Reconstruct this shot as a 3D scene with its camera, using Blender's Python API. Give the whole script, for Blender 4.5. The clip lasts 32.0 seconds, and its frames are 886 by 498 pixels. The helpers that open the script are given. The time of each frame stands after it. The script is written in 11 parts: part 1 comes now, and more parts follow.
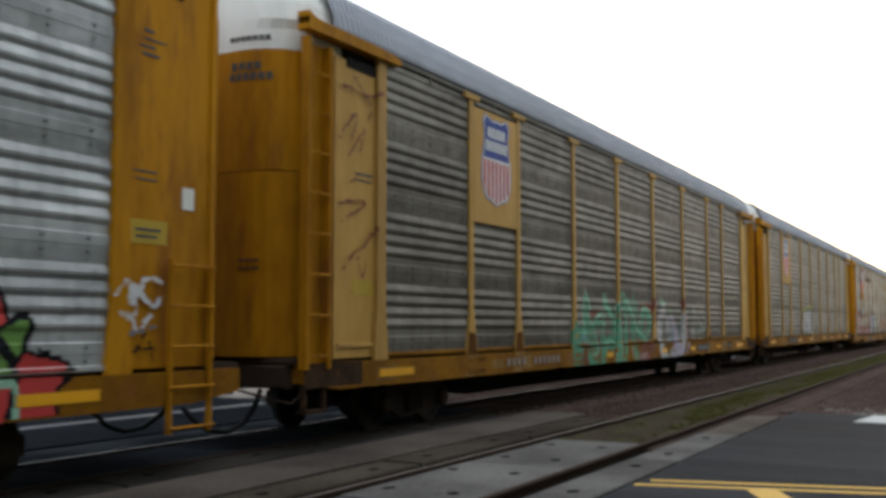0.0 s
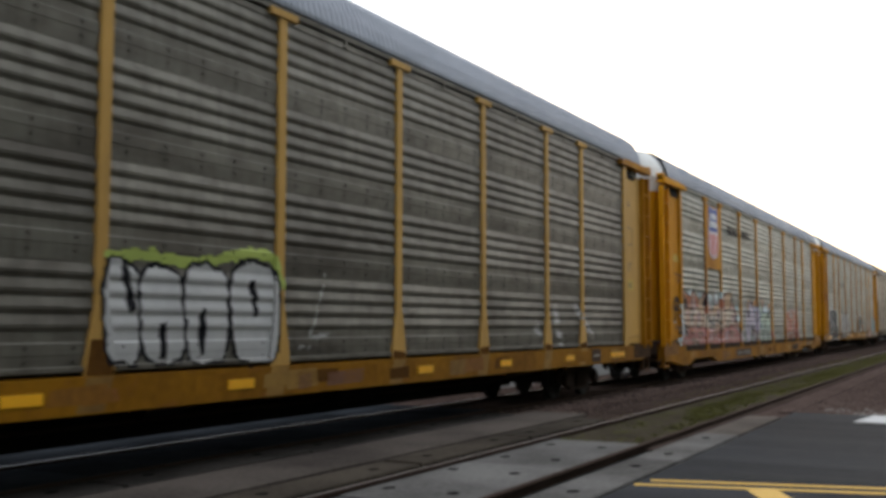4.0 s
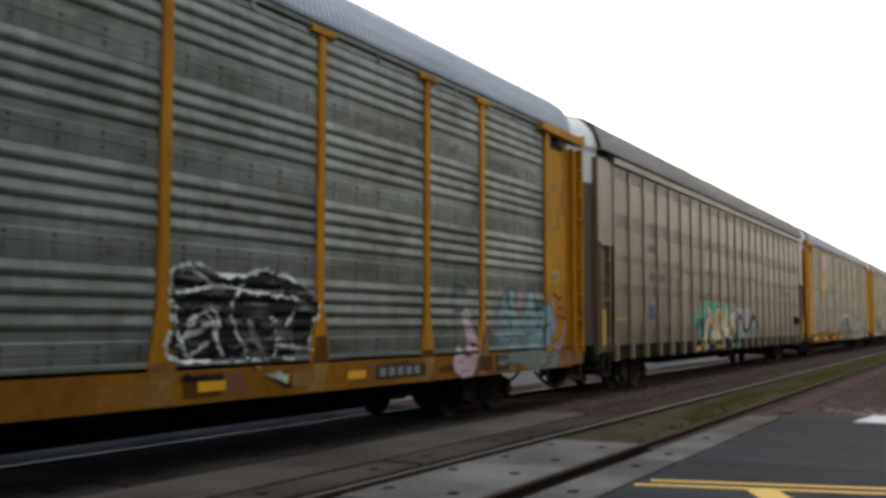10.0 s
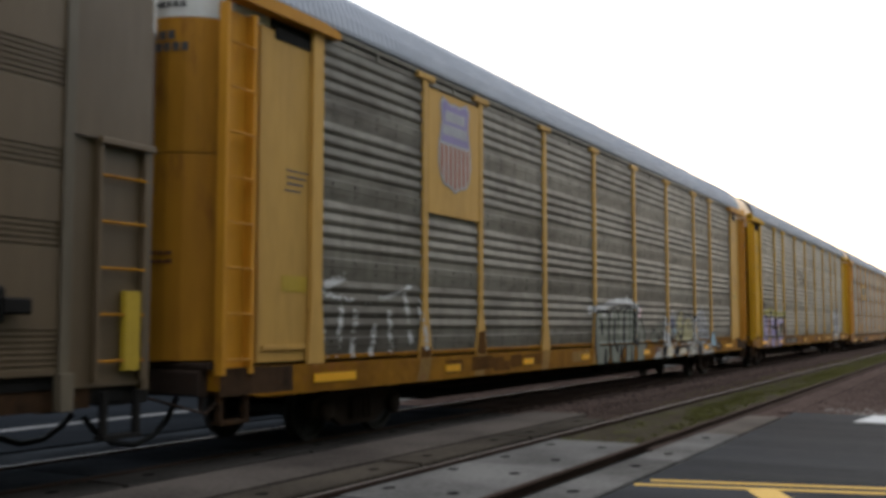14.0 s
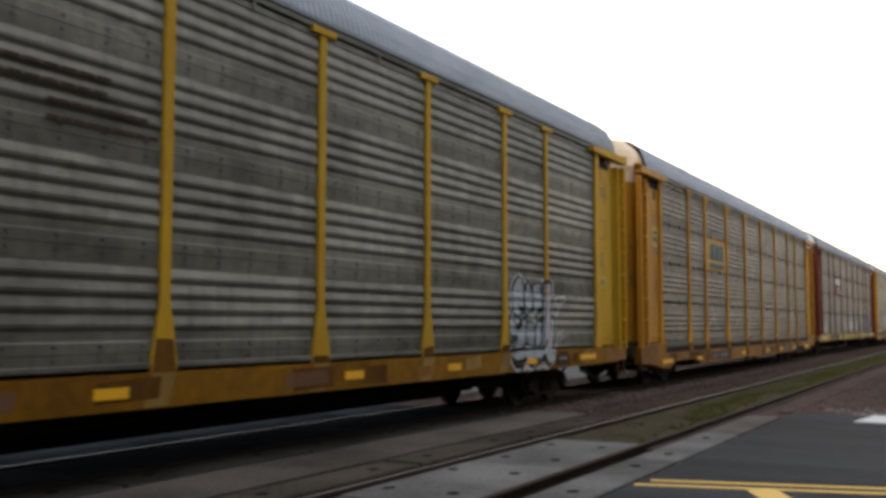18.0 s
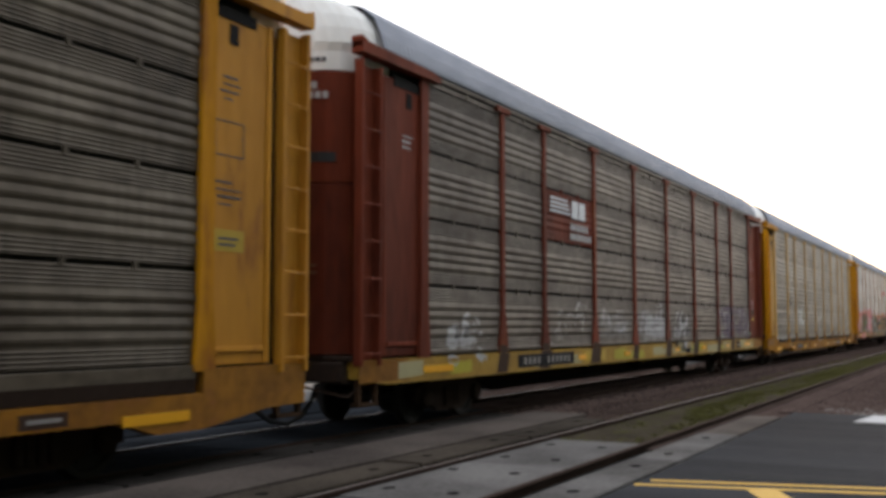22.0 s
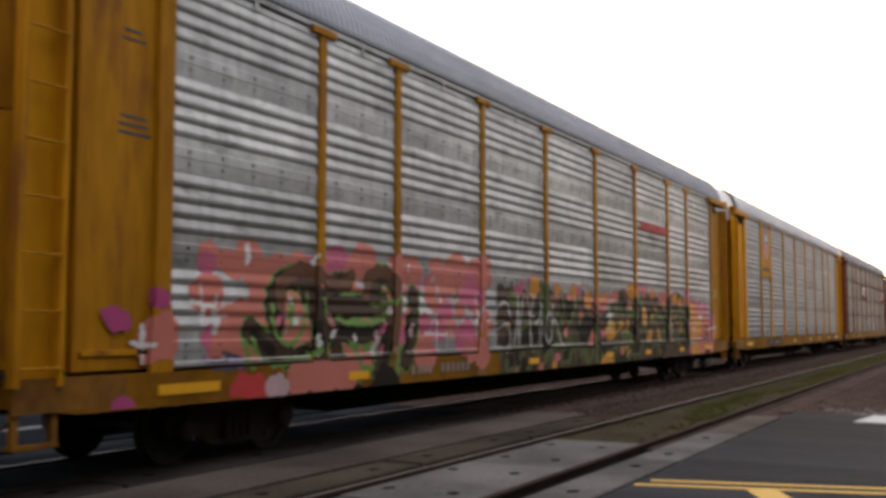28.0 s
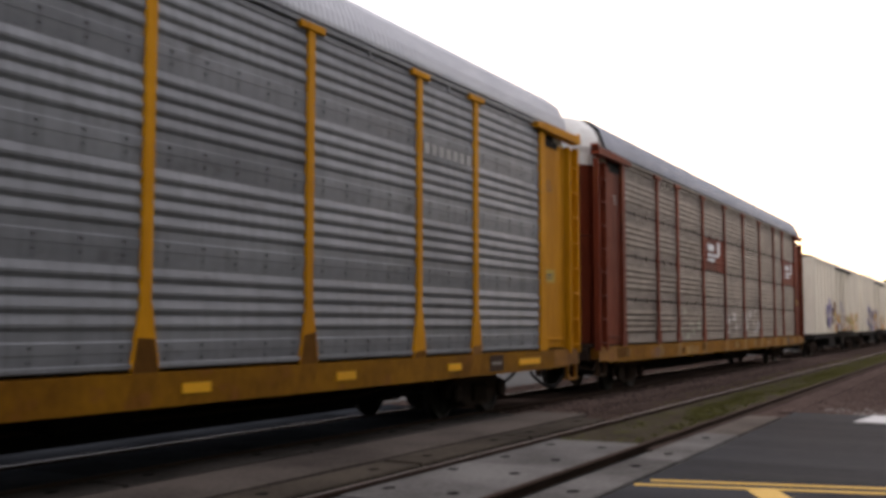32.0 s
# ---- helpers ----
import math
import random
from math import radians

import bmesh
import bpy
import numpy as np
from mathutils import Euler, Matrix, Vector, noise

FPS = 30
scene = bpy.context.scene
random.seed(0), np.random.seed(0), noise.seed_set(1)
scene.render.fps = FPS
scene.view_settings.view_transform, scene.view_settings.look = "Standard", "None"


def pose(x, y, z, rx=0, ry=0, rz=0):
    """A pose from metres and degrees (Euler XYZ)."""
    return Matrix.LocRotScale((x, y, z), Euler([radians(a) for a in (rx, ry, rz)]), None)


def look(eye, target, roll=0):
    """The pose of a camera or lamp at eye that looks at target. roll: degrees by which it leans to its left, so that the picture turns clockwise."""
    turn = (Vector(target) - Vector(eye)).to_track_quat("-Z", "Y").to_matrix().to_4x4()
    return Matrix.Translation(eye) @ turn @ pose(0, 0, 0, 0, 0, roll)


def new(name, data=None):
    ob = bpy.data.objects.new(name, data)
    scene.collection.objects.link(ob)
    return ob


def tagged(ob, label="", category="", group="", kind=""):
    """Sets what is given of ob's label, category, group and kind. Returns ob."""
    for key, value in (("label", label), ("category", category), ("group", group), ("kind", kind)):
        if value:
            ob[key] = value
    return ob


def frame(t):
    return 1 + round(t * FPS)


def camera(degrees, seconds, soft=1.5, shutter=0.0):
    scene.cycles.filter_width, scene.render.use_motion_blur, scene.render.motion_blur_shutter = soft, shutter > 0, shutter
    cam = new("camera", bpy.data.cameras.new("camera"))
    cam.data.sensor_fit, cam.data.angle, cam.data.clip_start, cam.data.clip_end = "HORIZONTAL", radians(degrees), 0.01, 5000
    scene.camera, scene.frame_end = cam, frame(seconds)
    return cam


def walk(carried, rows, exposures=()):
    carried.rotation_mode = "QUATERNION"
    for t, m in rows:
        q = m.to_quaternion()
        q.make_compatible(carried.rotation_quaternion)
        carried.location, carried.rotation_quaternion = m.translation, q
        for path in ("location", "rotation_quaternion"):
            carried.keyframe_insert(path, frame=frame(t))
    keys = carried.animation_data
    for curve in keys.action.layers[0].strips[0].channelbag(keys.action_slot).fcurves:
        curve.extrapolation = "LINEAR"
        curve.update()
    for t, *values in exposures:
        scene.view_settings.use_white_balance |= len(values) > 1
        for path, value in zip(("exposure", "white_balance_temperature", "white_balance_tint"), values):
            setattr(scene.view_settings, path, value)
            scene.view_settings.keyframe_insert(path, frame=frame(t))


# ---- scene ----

# ------------------------------------------------------------------ camera
HEIGHT = 1.61
cam = camera(47.54, 32.0, soft=3.8, shutter=0.15)
STAND = pose(0, 0, HEIGHT, 94.305, 0, 28.594)
walk(cam, [(0.0, STAND), (32.0, STAND)], exposures=[(0.0, -0.08, 6200, 9), (1.5, -0.05, 6220, 10), (5.0, 0.0, 6250, 11), (9.0, 0.03, 6260, 11), (13.0, 0.06, 6270, 11), (16.0, -0.03, 6275, 11), (18.5, 0.0, 6280, 12), (20.0, 0.05, 6300, 13), (25.0, 0.05, 6450, 17), (28.0, -0.03, 6750, 20), (32.0, -0.04, 6700, 22)])


# ------------------------------------------------------------------ train timing
PITCH = 28.65          # coupled length of a car carrier
TRACK_X = -9.2         # centre of the track the train is on
NEAR_X = -4.96         # centre of the empty track
WHEEL_R = 0.42


# small unevenness of the speed: seconds and metres
SLIP_T = [0, 1, 2, 3, 6, 7, 8, 9, 10, 11, 12, 13, 16, 17, 18, 19, 20, 21, 22, 23, 24, 25, 28, 29, 30, 31, 32]
SLIP = [0.05, 0.0, -0.05, 0, -0.08, -0.17, -0.08, 0.06, 0.03, 0, 0, -0.06, 0.08, 0.3, 0.38, 0.07, 0, 0, 0.1, 0.11, 0.1, 0.09, 0.1, 0.1, 0.1, 0.1, 0.0]


def rolled(t):
    """Metres the train has rolled past the reference point at t seconds."""
    s = t - 16.0
    late = min(1.0, max(0.0, (t - 19.0) / 8.0))
    return 0.000197 * s ** 3 + 0.003383 * s ** 2 + 10.3523 * s + 149.051 + 0.13 * late * late * (3 - 2 * late) + float(np.interp(t, SLIP_T, SLIP))


def car_y(index, t, shift=0.0):
    return 7.593 + PITCH * (index - 2) + shift - rolled(t)


# ------------------------------------------------------------------ world and sun
SUN_UP, SUN_TURN = radians(13), radians(-6)
world = bpy.data.worlds.new("overcast_sky")
scene.world = world
world.use_nodes = True
wn, wl = world.node_tree.nodes, world.node_tree.links
wn.clear()
sky = wn.new("ShaderNodeTexSky")
sky.sky_type = 'NISHITA'
sky.sun_disc = False
sky.sun_elevation, sky.sun_rotation = SUN_UP, SUN_TURN
sky.air_density, sky.dust_density = 1.0, 4.0
sky_bg = wn.new("ShaderNodeBackground")
sky_bg.inputs["Strength"].default_value = 0.05
cloud_bg = wn.new("ShaderNodeBackground")
cloud_bg.inputs["Color"].default_value = (0.93, 0.97, 1.0, 1)
# an overcast sky: brighter overhead than low down
sky_co = wn.new("ShaderNodeTexCoord")
sky_z = wn.new("ShaderNodeSeparateXYZ")
overcast = wn.new("ShaderNodeMapRange")
overcast.inputs["From Min"].default_value, overcast.inputs["From Max"].default_value = 0.0, 1.0
overcast.inputs["To Min"].default_value, overcast.inputs["To Max"].default_value = 0.76, 2.0
wl.new(sky_co.outputs["Generated"], sky_z.inputs[0])
wl.new(sky_z.outputs["Z"], overcast.inputs["Value"])
wl.new(overcast.outputs[0], cloud_bg.inputs["Strength"])
both = wn.new("ShaderNodeAddShader")
world_out = wn.new("ShaderNodeOutputWorld")
wl.new(sky.outputs[0], sky_bg.inputs["Color"])
wl.new(sky_bg.outputs[0], both.inputs[0])
wl.new(cloud_bg.outputs[0], both.inputs[1])
wl.new(both.outputs[0], world_out.inputs[0])

sun_data = bpy.data.lights.new("sun", 'SUN')
sun_data.energy, sun_data.angle, sun_data.color = 0.25, radians(40), (1.0, 0.95, 0.88)
sun = new("sun", sun_data)
sun.matrix_world = look((-10 * math.sin(radians(6)) * math.cos(SUN_UP), 10 * math.cos(radians(6)) * math.cos(SUN_UP), 10 * math.sin(SUN_UP)), (0, 0, 0))


# ------------------------------------------------------------------ materials
def mat(name, base, dark=None, rough=0.6, metal=0.0, grain=6.0, spots=0.9, amount=0.5, bump=0.15,
        stretch=(1, 1, 1), vary=0.12, rust=None, rust_amount=0.0, spec=0.4, emit=0.0):
    """Weathered surface: base colour with large stains, fine grain, optional rust and a little relief."""
    m = bpy.data.materials.new(name)
    m.use_nodes = True
    nt = m.node_tree
    n, l = nt.nodes, nt.links
    b = n["Principled BSDF"]
    b.inputs["Metallic"].default_value = metal
    b.inputs["Specular IOR Level"].default_value = spec
    co = n.new("ShaderNodeTexCoord")
    mp = n.new("ShaderNodeMapping")
    mp.inputs["Scale"].default_value = stretch
    info = n.new("ShaderNodeObjectInfo")
    shift = n.new("ShaderNodeVectorMath")
    shift.operation = 'MULTIPLY_ADD'
    l.new(info.outputs["Random"], shift.inputs[0])
    shift.inputs[1].default_value = (37.0, 91.0, 53.0)
    l.new(co.outputs["Object"], shift.inputs[2])
    l.new(shift.outputs[0], mp.inputs["Vector"])
    big = n.new("ShaderNodeTexNoise")
    big.inputs["Scale"].default_value = spots
    big.inputs["Detail"].default_value = 5
    fine = n.new("ShaderNodeTexNoise")
    fine.inputs["Scale"].default_value = grain
    fine.inputs["Detail"].default_value = 6
    for t in (big, fine):
        l.new(mp.outputs[0], t.inputs["Vector"])
    mul = n.new("ShaderNodeMath")
    mul.operation = 'MULTIPLY_ADD'
    l.new(fine.outputs["Fac"], mul.inputs[0])
    mul.inputs[1].default_value = 0.5
    l.new(big.outputs["Fac"], mul.inputs[2])
    ramp = n.new("ShaderNodeMapRange")
    ramp.inputs["From Min"].default_value, ramp.inputs["From Max"].default_value = 0.58, 0.95
    ramp.inputs["To Max"].default_value = amount
    l.new(mul.outputs[0], ramp.inputs["Value"])
    mix = n.new("ShaderNodeMix")
    mix.data_type = 'RGBA'
    mix.inputs["A"].default_value = (*base, 1)
    mix.inputs["B"].default_value = (*(dark or [c * 0.55 for c in base]), 1)
    l.new(ramp.outputs[0], mix.inputs["Factor"])
    out = mix.outputs["Result"]
    if rust:
        rn = n.new("ShaderNodeTexNoise")
        rn.inputs["Scale"].default_value = spots * 2.7
        rn.inputs["Detail"].default_value = 8
        rn.inputs["Roughness"].default_value = 0.65
        l.new(mp.outputs[0], rn.inputs["Vector"])
        rr = n.new("ShaderNodeMapRange")
        rr.inputs["From Min"].default_value, rr.inputs["From Max"].default_value = 0.66 - 0.25 * rust_amount, 0.78 - 0.2 * rust_amount
        rr.inputs["To Max"].default_value = 0.85
        l.new(rn.outputs["Fac"], rr.inputs["Value"])
        rm = n.new("ShaderNodeMix")
        rm.data_type = 'RGBA'
        l.new(out, rm.inputs["A"])
        rm.inputs["B"].default_value = (*rust, 1)
        l.new(rr.outputs[0], rm.inputs["Factor"])
        out = rm.outputs["Result"]
    hsv = n.new("ShaderNodeHueSaturation")
    val = n.new("ShaderNodeMapRange")
    val.inputs["To Min"].default_value, val.inputs["To Max"].default_value = 1 - vary, 1 + vary
    l.new(info.outputs["Random"], val.inputs["Value"])
    l.new(val.outputs[0], hsv.inputs["Value"])
    l.new(out, hsv.inputs["Color"])
    l.new(hsv.outputs[0], b.inputs["Base Color"])
    rg = n.new("ShaderNodeMapRange")
    rg.inputs["To Min"].default_value, rg.inputs["To Max"].default_value = max(0.05, rough - 0.12), min(1.0, rough + 0.15)
    l.new(fine.outputs["Fac"], rg.inputs["Value"])
    l.new(rg.outputs[0], b.inputs["Roughness"])
    if bump:
        bp = n.new("ShaderNodeBump")
        bp.inputs["Strength"].default_value = bump
        bp.inputs["Distance"].default_value = 0.02
        l.new(fine.outputs["Fac"], bp.inputs["Height"])
        l.new(bp.outputs[0], b.inputs["Normal"])
    return m


RUST = (0.20, 0.070, 0.018)
STREAK = (1.0, 1.0, 0.25)
M_YELLOW = mat("yellow_paint", (0.47, 0.205, 0.005), (0.24, 0.096, 0.005), 0.62, spec=0.08, grain=9, stretch=STREAK, rust=RUST, rust_amount=0.48, amount=0.85)
M_PALE_YELLOW = mat("faded_yellow_paint", (0.4696, 0.2672, 0.06072), (0.2448, 0.136, 0.0408), 0.6, spec=0.2, grain=9, stretch=STREAK, rust=RUST, rust_amount=0.2)
M_SILL = mat("sill_yellow_paint", (0.26, 0.114, 0.004), (0.11, 0.043, 0.004), 0.7, spec=0.08, grain=7, amount=0.8, rust=RUST, rust_amount=0.4)
M_SILL_KHAKI = mat("faded_sill_yellow", (0.36, 0.215, 0.028), (0.18, 0.10, 0.02), 0.6, spec=0.2, grain=7, amount=0.8, rust=RUST, rust_amount=0.15)
M_SILL_RUST = mat("rusty_sill_paint", (0.25, 0.105, 0.006), (0.10, 0.038, 0.006), 0.65, spec=0.2, grain=7, amount=0.9, rust=RUST, rust_amount=0.4)
M_SILL_WORN = mat("worn_sill_yellow", (0.27, 0.150, 0.028), (0.13, 0.062, 0.014), 0.65, spec=0.2, grain=7, amount=0.8, rust=RUST, rust_amount=0.3)
M_RUST_FOOT = mat("rusty_post_foot", (0.125, 0.054, 0.010), (0.055, 0.023, 0.007), 0.8, spec=0.04, grain=9, amount=0.8)
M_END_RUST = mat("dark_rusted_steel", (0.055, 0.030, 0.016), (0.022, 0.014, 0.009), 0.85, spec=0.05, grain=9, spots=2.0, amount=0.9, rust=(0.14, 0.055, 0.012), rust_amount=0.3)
M_ORANGE = mat("rusty_yellow_paint", (0.50, 0.225, 0.016), (0.26, 0.105, 0.014), 0.6, spec=0.2, grain=7, stretch=STREAK, rust=RUST, rust_amount=0.4)
M_DEEP_YELLOW = mat("golden_yellow_paint", (0.55, 0.240, 0.004), (0.32, 0.124, 0.004), 0.62, spec=0.08, grain=8, stretch=STREAK, rust=RUST, rust_amount=0.12, amount=0.75)
M_LEMON = mat("lemon_yellow_paint", (0.47, 0.258, 0.012), (0.26, 0.135, 0.011), 0.62, spec=0.1, grain=9, stretch=STREAK, rust=RUST, rust_amount=0.3)
M_MAROON = mat("maroon_paint", (0.175, 0.036, 0.016), (0.070, 0.018, 0.011), 0.6, spec=0.08, grain=8, stretch=STREAK, rust=RUST, rust_amount=0.2, amount=0.8)
M_WHITE = mat("white_paint", (0.74, 0.73, 0.70), (0.50, 0.46, 0.40), 0.6, grain=7, stretch=STREAK)
M_PEACH = mat("weathered_white_over_orange", (0.74, 0.60, 0.45), (0.62, 0.40, 0.22), 0.6, grain=5, amount=0.9, stretch=STREAK)
M_TAN = mat("taupe_paint", (0.128, 0.087, 0.050), (0.066, 0.044, 0.025), 0.40, grain=8, stretch=STREAK, rust=RUST, rust_amount=0.02)
M_TAN_LIGHT = mat("worn_taupe_paint", (0.165, 0.130, 0.089), (0.085, 0.066, 0.043), 0.45, grain=8, stretch=STREAK, amount=0.8)
M_ROOF = mat("galvanised_roof", (0.245, 0.26, 0.295), (0.165, 0.175, 0.20), 0.5, 0.4, grain=5, stretch=(1, 0.3, 1))
M_ROOF_LIGHT = mat("bright_galvanised_roof", (0.375, 0.3825, 0.405), (0.27, 0.2775, 0.3), 0.45, 0.35, grain=5, stretch=(1, 0.3, 1))
M_ROOF_BROWN = mat("dull_roof", (0.208, 0.188, 0.176), (0.136, 0.12, 0.112), 0.6, 0.2, grain=5, stretch=(1, 0.3, 1))
M_TAN_DARK = mat("brown_door_paint", (0.10, 0.065, 0.045), (0.06, 0.04, 0.03), 0.65, grain=7, stretch=STREAK, rust=RUST, rust_amount=0.2)
M_CREAM = mat("off_white_paint", (0.70, 0.64, 0.52), (0.48, 0.40, 0.30), 0.6, grain=6, stretch=STREAK, rust=RUST, rust_amount=0.1)
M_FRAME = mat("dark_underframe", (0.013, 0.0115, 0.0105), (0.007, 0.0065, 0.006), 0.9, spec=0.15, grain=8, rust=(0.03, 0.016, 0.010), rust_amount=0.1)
M_TRUCK = mat("truck_rust", (0.042, 0.027, 0.020), (0.020, 0.014, 0.011), 0.9, spec=0.15, grain=10, rust=(0.07, 0.033, 0.018), rust_amount=0.3)
M_WHEEL = mat("wheel_steel", (0.025, 0.021, 0.018), (0.015, 0.012, 0.010), 0.7, 0.2, grain=10)
M_SKIRT = mat("grimy_brown_skirt", (0.026, 0.016, 0.011), (0.012, 0.008, 0.006), 0.85, spec=0.08, grain=8, rust=RUST, rust_amount=0.3)
M_BLACK = mat("black_paint", (0.015, 0.015, 0.017), (0.03, 0.03, 0.03), 0.6, grain=8)
M_BOLT = mat("dark_bolt_heads", (0.035, 0.030, 0.026), (0.018, 0.014, 0.012), 0.8, spec=0.2, grain=14, bump=0)
M_RUBBER = mat("rubber", (0.012, 0.012, 0.013), None, 0.7, grain=12)
M_REFLECT = mat("reflective_tape", (0.75, 0.36, 0.01), (0.60, 0.28, 0.01), 0.35, grain=20, amount=0.3, bump=0)
M_STICKER = mat("yellow_sticker", (0.44, 0.29, 0.012), (0.28, 0.18, 0.015), 0.5, grain=20, bump=0)
M_PAPER = mat("white_sticker", (0.66, 0.64, 0.58), (0.45, 0.43, 0.38), 0.6, grain=20, bump=0)


def metal(name, light, dirt, amount, grain=5.0, shine=0.38, rough=0.46):
    """Weathered zinc: blotches, run-off streaks, and grime that has crept down from the bolts."""
    grime = [0.5 * a + 0.25 * b for a, b in zip(dirt, (0.10, 0.08, 0.06))]
    m = mat(name, light, dirt, rough, shine, grain=grain, spots=0.8, amount=amount, stretch=(1, 0.55, 1.3), vary=0.14, bump=0.08, rust=grime, rust_amount=0.35, spec=0.3)
    n, l = m.node_tree.nodes, m.node_tree.links
    b = n["Principled BSDF"]
    b.inputs["Specular Tint"].default_value = (0.5, 0.5, 0.5, 1)
    clean = b.inputs["Base Color"].links[0].from_socket

    def calc(op, *args, clamp=False):
        node = n.new("ShaderNodeMath")
        node.operation, node.use_clamp = op, clamp
        for k, a in enumerate(args):
            if isinstance(a, (int, float)):
                node.inputs[k].default_value = a
            else:
                l.new(a, node.inputs[k])
        return node.outputs[0]
    co = n.new("ShaderNodeTexCoord")
    info = n.new("ShaderNodeObjectInfo")
    part = n.new("ShaderNodeSeparateXYZ")
    l.new(co.outputs["UV"], part.inputs[0])
    u, v = part.outputs["X"], part.outputs["Y"]
    # streaks that run down the sheet
    runs = n.new("ShaderNodeTexNoise")
    runs.inputs["Scale"].default_value, runs.inputs["Detail"].default_value = 1.0, 4
    place = n.new("ShaderNodeVectorMath")
    place.operation = 'MULTIPLY_ADD'
    l.new(co.outputs["Object"], place.inputs[0])
    place.inputs[1].default_value = (1.0, 9.0, 0.9)
    shove = n.new("ShaderNodeVectorMath")
    shove.operation = 'SCALE'
    shove.inputs[0].default_value = (17.0, 61.0, 29.0)
    l.new(info.outputs["Random"], shove.inputs["Scale"])
    l.new(shove.outputs[0], place.inputs[2])
    l.new(place.outputs[0], runs.inputs["Vector"])
    streak = calc('MULTIPLY', calc('SUBTRACT', runs.outputs["Fac"], 0.47, clamp=True), 2.2, clamp=True)
    # grime round each column of bolts, strongest on the lapped foot of the sheet
    off = calc('ABSOLUTE', calc('SUBTRACT', calc('FRACT', u), 0.5))
    column = calc('SUBTRACT', 1.0, calc('DIVIDE', off, 0.11), clamp=True)
    foot = calc('SUBTRACT', 1.25, calc('MULTIPLY', v, 2.6), clamp=True)
    smear = calc('MULTIPLY', calc('MULTIPLY', column, calc('MAXIMUM', foot, 0.25)), calc('MULTIPLY', runs.outputs["Fac"], 1.5), clamp=True)
    dirty = calc('MULTIPLY', calc('MAXIMUM', streak, smear), 0.6)
    mix = n.new("ShaderNodeMix")
    mix.data_type = 'RGBA'
    l.new(clean, mix.inputs["A"])
    mix.inputs["B"].default_value = (*[0.6 * c for c in dirt], 1)
    l.new(dirty, mix.inputs["Factor"])
    l.new(mix.outputs["Result"], b.inputs["Base Color"])
    l.new(calc('MULTIPLY', calc('SUBTRACT', 1.0, dirty), shine), b.inputs["Metallic"])
    return m


M_SIDE_GREY = metal("dirty_galvanised", (0.165, 0.152, 0.126), (0.072, 0.062, 0.050), 0.9)
M_SIDE_ASH = metal("dusty_galvanised", (0.255, 0.232, 0.192), (0.115, 0.10, 0.080), 0.9)
M_SIDE_GREEN = metal("greenish_galvanised", (0.27, 0.2808, 0.2538), (0.108, 0.1112, 0.09396), 0.95, shine=0.45, rough=0.42)
M_SIDE_MOSS = metal("mossy_galvanised", (0.2128, 0.2206, 0.196), (0.084, 0.08736, 0.07168), 0.9)
M_SIDE_DARK = metal("sooty_galvanised", (0.180, 0.166, 0.138), (0.078, 0.068, 0.054), 0.9)
M_SIDE_BROWN = metal("browned_galvanised", (0.148, 0.122, 0.090), (0.061, 0.047, 0.033), 0.9, shine=0.34)
M_SIDE_SOOT = metal("dark_sooty_galvanised", (0.150, 0.128, 0.102), (0.066, 0.052, 0.041), 0.9)
M_SIDE_SILVER = metal("clean_galvanised", (0.47, 0.478, 0.475), (0.20, 0.204, 0.202), 0.75, shine=0.5, rough=0.42)
M_SIDE_BLUE = metal("bluish_galvanised", (0.215, 0.221, 0.235), (0.140, 0.145, 0.155), 0.7, shine=0.25)
M_SIDE_PINK = metal("brownish_galvanised", (0.1552, 0.1316, 0.1114), (0.07087, 0.05569, 0.04556), 0.8)

M_ASPHALT = mat("asphalt", (0.034, 0.0355, 0.0395), (0.0155, 0.0152, 0.0168), 0.9, spec=0.03, grain=30, spots=0.8, bump=0.3, amount=0.9, stretch=(0.14, 1.2, 1))
M_FAR_ROAD = mat("fresh_dark_asphalt", (0.017, 0.0195, 0.023), (0.010, 0.0115, 0.0135), 0.9, spec=0.0, grain=30, spots=0.8, bump=0.3, amount=0.9)
M_OLD_ASPHALT = mat("worn_asphalt", (0.08413, 0.07073, 0.06106), (0.03162, 0.0265, 0.02365), 0.9, spec=0.03, grain=22, spots=0.5, bump=0.3, amount=0.95)
M_CONCRETE = mat("crossing_concrete", (0.128, 0.122, 0.116), (0.056, 0.053, 0.050), 0.9, spec=0.03, grain=18, spots=0.7, bump=0.25, amount=0.95, vary=0.15)
M_TAN_PANEL = mat("stained_concrete", (0.06656, 0.05506, 0.04287), (0.02549, 0.02114, 0.01705), 0.9, spec=0.03, grain=18, spots=0.6, bump=0.25, amount=0.95, vary=0.15)
M_DARK_PANEL = mat("dark_concrete", (0.046, 0.041, 0.037), (0.02, 0.018, 0.0165), 0.9, spec=0.0, grain=18, spots=0.7, bump=0.25, amount=0.95, vary=0.15)
# panels under the train: its shade is put into a darker, bluish concrete
M_SHADED_PANEL = mat("shaded_concrete", (0.040, 0.045, 0.052), (0.02, 0.022, 0.025), 0.85, spec=0.0, grain=18, spots=0.7, bump=0.25, amount=0.95, vary=0.15)
M_JOINT = mat("packed_grime", (0.008, 0.0075, 0.007), None, 0.95, spec=0.0, grain=18, bump=0.2)
M_BALLAST_BED = mat("ballast_bed", (0.058, 0.042, 0.035), (0.032, 0.023, 0.019), 0.95, spec=0.0, grain=25, spots=1.2, bump=0.8, amount=0.9)
